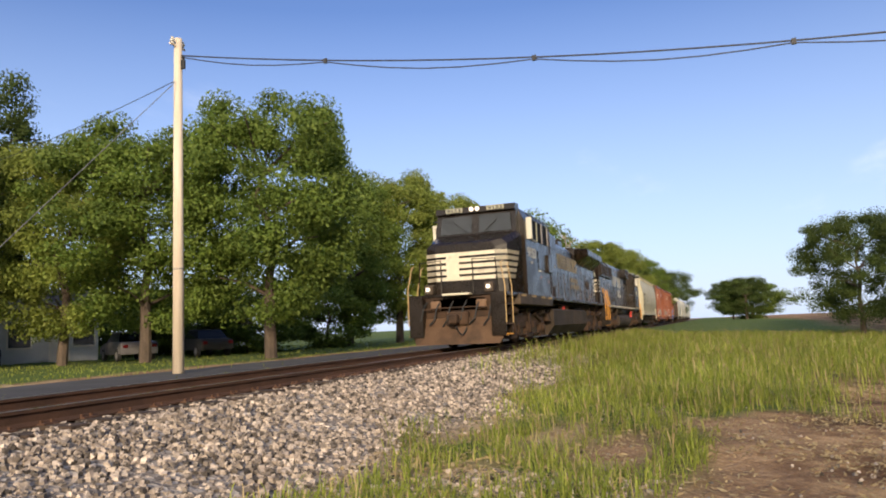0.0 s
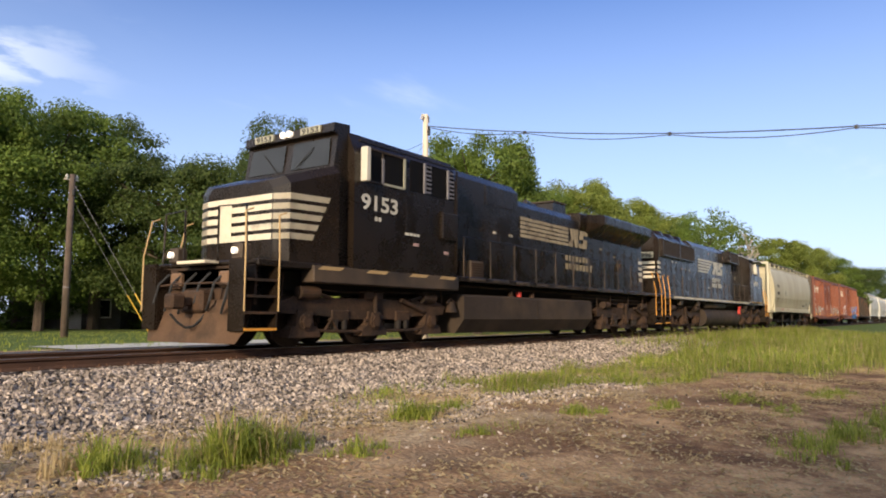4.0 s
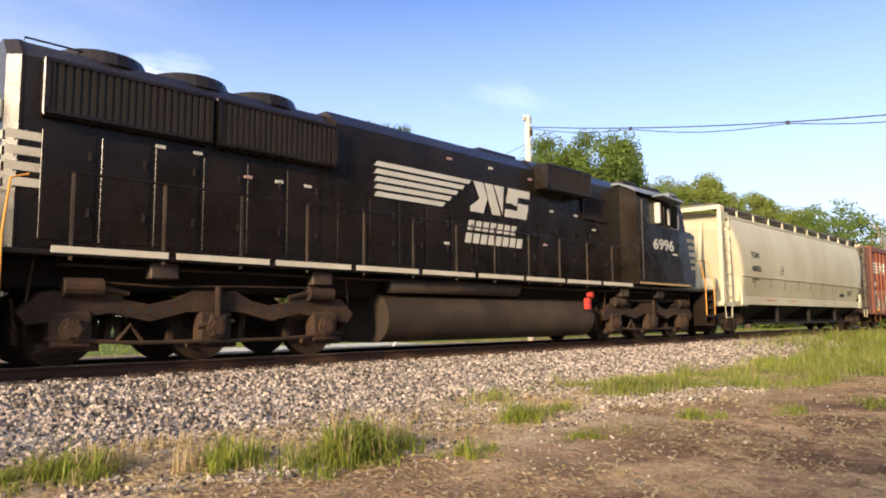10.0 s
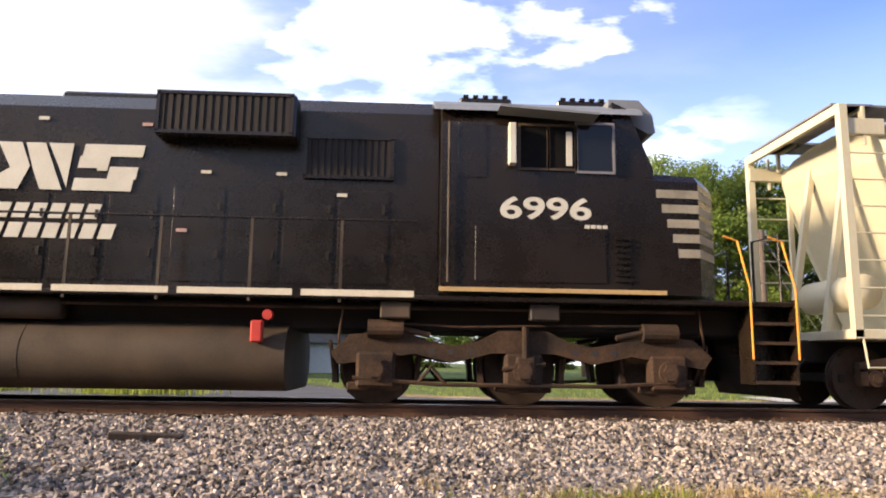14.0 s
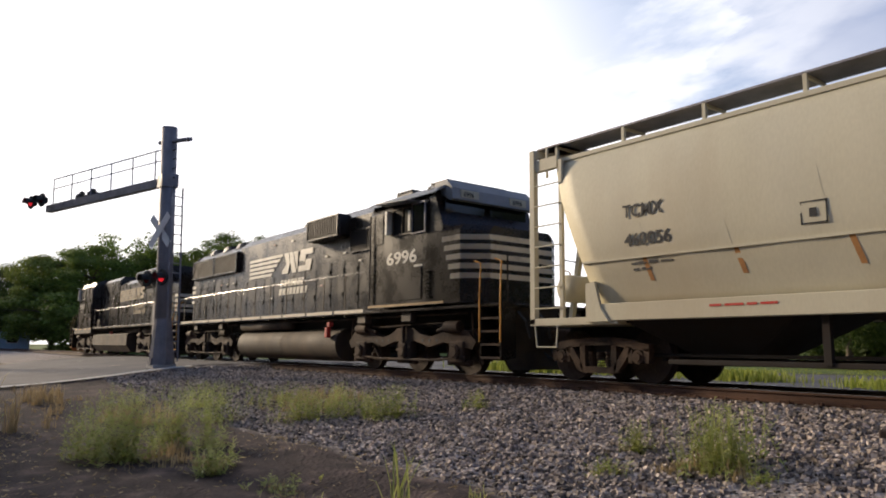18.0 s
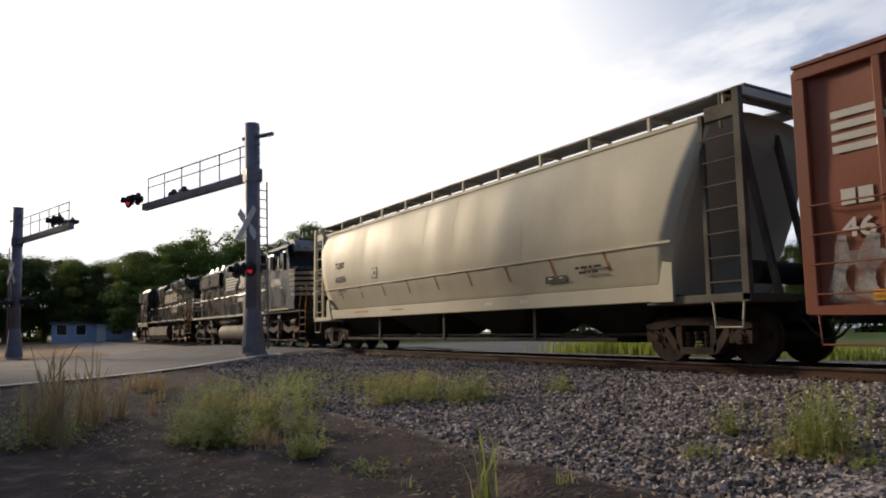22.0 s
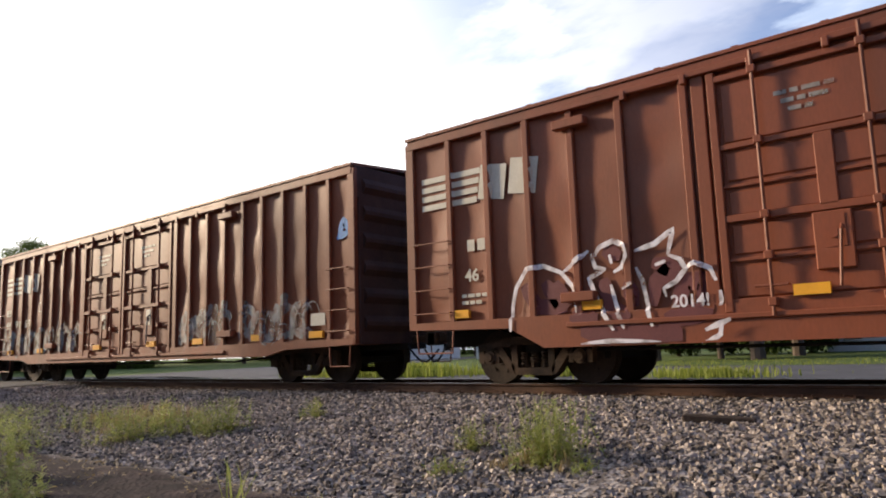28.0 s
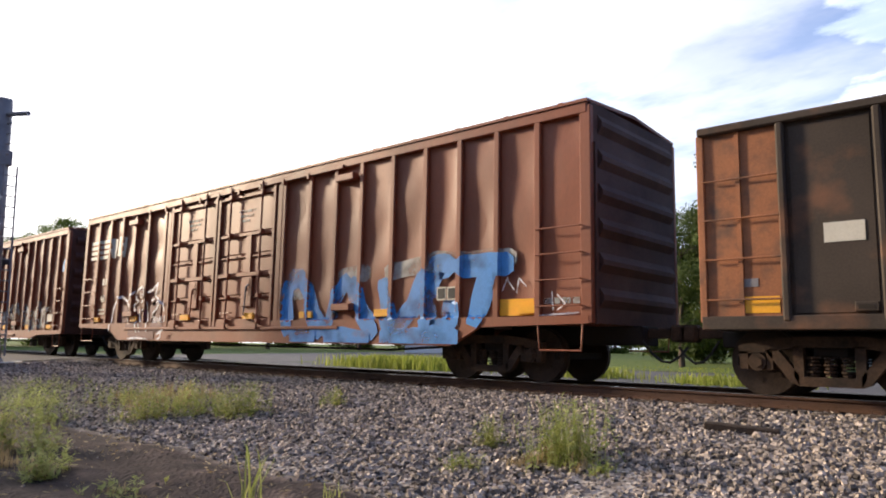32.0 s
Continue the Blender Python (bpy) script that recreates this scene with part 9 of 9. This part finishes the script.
    blue = [[(X(61.6), 0.75), (X(61.45), 1.5), (X(61.5), 2.0)], [(X(61.5), 2.0), (X(61.9), 2.05), (X(62.2), 1.75), (X(62.45), 1.2), (X(62.8), 0.75)],
            [(X(62.85), 0.75), (X(63.2), 1.6), (X(63.55), 2.0)], [(X(63.6), 1.95), (X(63.95), 1.3), (X(64.45), 0.75)], [(X(64.55), 1.9), (X(64.85), 0.85)], [(X(64.85), 0.8), (X(65.4), 1.3), (X(65.75), 2.0)],
            [(X(66.45), 2.05), (X(66.0), 2.05), (X(65.75), 1.45)], [(X(65.75), 1.45), (X(65.85), 0.9), (X(66.35), 0.85)], [(X(66.35), 0.85), (X(66.4), 1.25), (X(66.15), 1.3)],
            [(X(66.5), 2.02), (X(67.75), 2.0)], [(X(67.25), 2.0), (X(67.05), 1.4), (X(66.9), 0.95)],
            [(X(61.7), 0.76), (X(62.6), 0.72)], [(X(62.9), 0.74), (X(64.3), 0.7)], [(X(64.6), 0.72), (X(66.6), 0.76)]]
    sprayed(e, "graffiti_stroke", blue, 0.5, "spray_blue", R, 0.010, 0.98)
    for x in (66.05, 66.3):
        pl = part("placard", box(B(), X(x), X(x) + 0.22, -1.60, -1.585, 1.42, 1.66), "letter", e)
        part("plate_face", box(B(), X(x) + 0.025, X(x) + 0.195, -1.604, -1.6, 1.445, 1.635), "flat_black", pl)
    part("orange_patch", box(B(), X(67.35), X(68.15), -1.55, -1.538, 1.12, 1.4), "safety", e, "large orange reflective patch")
    sprayed(e, "graffiti_stroke", [[(X(67.5), 1.55), (X(67.62), 1.78)], [(X(67.6), 1.75), (X(67.75), 1.55)], [(X(67.8), 1.5), (X(67.85), 1.75), (X(68.0), 1.6)], [(X(68.5), 1.5), (X(68.52), 1.2)], [(X(68.6), 1.45), (X(68.75), 1.3), (X(68.6), 1.2)], [(X(68.3), 1.12), (X(69.0), 1.15)]], 0.035, "spray_white", R, 0.006, 0.98)
    bars(e, X(68.35), -1.54, 1.3, (0.16, 0.1, 0.16, 0.12), 0.1, 0.04, material="spray_pale")


def gondola():
    """The dark open-top car behind the boxcars, with a rusty orange end panel."""
    uc, x0, x1 = 79.9, 70.95, 88.85
    e = car("gondola_car", uc, "dark brown high-sided gondola car with an orange end panel", "gondola car", "train")
    L0, L1 = x0 - uc, x1 - uc
    top, low = 3.62, 0.98
    for s in (-1, 1):
        part("side", box(B(), L0 + 1.1, L1 - 1.1, min(s * 1.42, s * 1.5), max(s * 1.42, s * 1.5), low, top), "box_dark", e)
        for a, b in ((L0, L0 + 1.1), (L1 - 1.1, L1)):
            part("end_panel", box(B(), a, b, min(s * 1.42, s * 1.505), max(s * 1.42, s * 1.505), low, top - 0.02), "box_orange", e, "orange rusty end panel")
        part("top_rail", box(B(), L0, L1, min(s * 1.4, s * 1.6), max(s * 1.4, s * 1.6), top - 0.02, top + 0.1, 0.02), "box_dark", e)
        part("side_sill", box(B(), L0, L1, min(s * 1.45, s * 1.58), max(s * 1.45, s * 1.58), low - 0.1, low + 0.08, 0.01), "box_dark", e)
        for i in range(15):
            x = lerp(L0 + 1.1, L1 - 1.1, i / 14)
            part("post", box(B(), x - 0.05, x + 0.05, min(s * 1.5, s * 1.6), max(s * 1.5, s * 1.6), low, top, 0.025), "box_dark", e)
        for i in range(14):
            x = lerp(L0 + 1.1, L1 - 1.1, (i + 0.5) / 14)
            part("side_sheet", box(B(), x - 0.48, x + 0.48, min(s * 1.46, s * 1.512), max(s * 1.46, s * 1.512), low + 0.1, top - 0.06, 0.012), "box_dark", e)
            slot = part("slot_frame", box(B(), x + 0.2, x + 0.46, min(s * 1.5, s * 1.54), max(s * 1.5, s * 1.54), low + 0.12, low + 0.24, 0.01), "box_dark", e)
            part("slot", box(B(), x + 0.24, x + 0.42, min(s * 1.54, s * 1.545), max(s * 1.54, s * 1.545), low + 0.15, low + 0.21), "under", slot)
        part("corner_post", box(B(), L0 - 0.03, L0 + 0.07, min(s * 1.42, s * 1.55), max(s * 1.42, s * 1.55), low, top, 0.01), "box_orange", e)
        part("brace", box(B(), L0 + 0.5, L0 + 0.56, min(s * 1.5, s * 1.54), max(s * 1.5, s * 1.54), low, top), "box_orange", e)
        for i in range(4):
            part("rung", rod(B(), (L0 + 0.05, s * 1.58, low + 0.3 + 0.55 * i), (L0 + 1.05, s * 1.58, low + 0.3 + 0.55 * i), 0.014, 6), "box_orange", e)
    part("reflector", box(B(), L0 + 0.55, L0 + 1.0, -1.512, -1.506, low + 0.12, low + 0.34), "safety", e, "yellow reflector")
    part("placard", box(B(), L0 + 1.56, L0 + 2.02, -1.522, -1.512, 1.97, 2.22), "letter", e, "scuffed white placard")
    part("rust_patch", box(B(), L0 + 0.52, L0 + 0.74, -1.512, -1.506, 1.45, 1.56), "galv", e)
    for a in (L0, L1):
        part("end_wall", box(B(), a - 0.05, a + 0.05, -1.45, 1.45, low, top, 0.01), "box_orange", e)
    part("floor", box(B(), L0, L1, -1.42, 1.42, low - 0.1, low + 0.02), "under", e)
    part("center_sill", box(B(), L0 - 0.2, L1 + 0.2, -0.3, 0.3, 0.64, low - 0.1, 0.02), "under", e)
    coupler(e, L0 - 0.15, -1), coupler(e, L1 + 0.15, 1)
    for w in (-1, 1):
        freight_truck(e, w * 7.5)


lead_engine()
second_engine()
covered_hopper(20.03, "hopper", "cream covered hopper car with a curved side and rust streaks")
first_boxcar()
second_boxcar()
gondola()
for k in range(5):
    covered_hopper(99.0 + k * 19.7, "hopper_pale", "pale grey covered hopper car far down the train", writing=False, detail=False)


def motions():
    for ob, mid in CARS:
        walk(ob, [(0, pose(mid - run_at(0), TRACK_Y, 0))] + [(r[0], pose(mid - r[4], TRACK_Y, 0)) for r in RUN])
    for ob, x, r in WHEELSETS:
        walk(ob, [(i / 10, pose(x, 0, r, 0, math.degrees(-run_at(i / 10) / r), 0)) for i in range(321)])


motions()
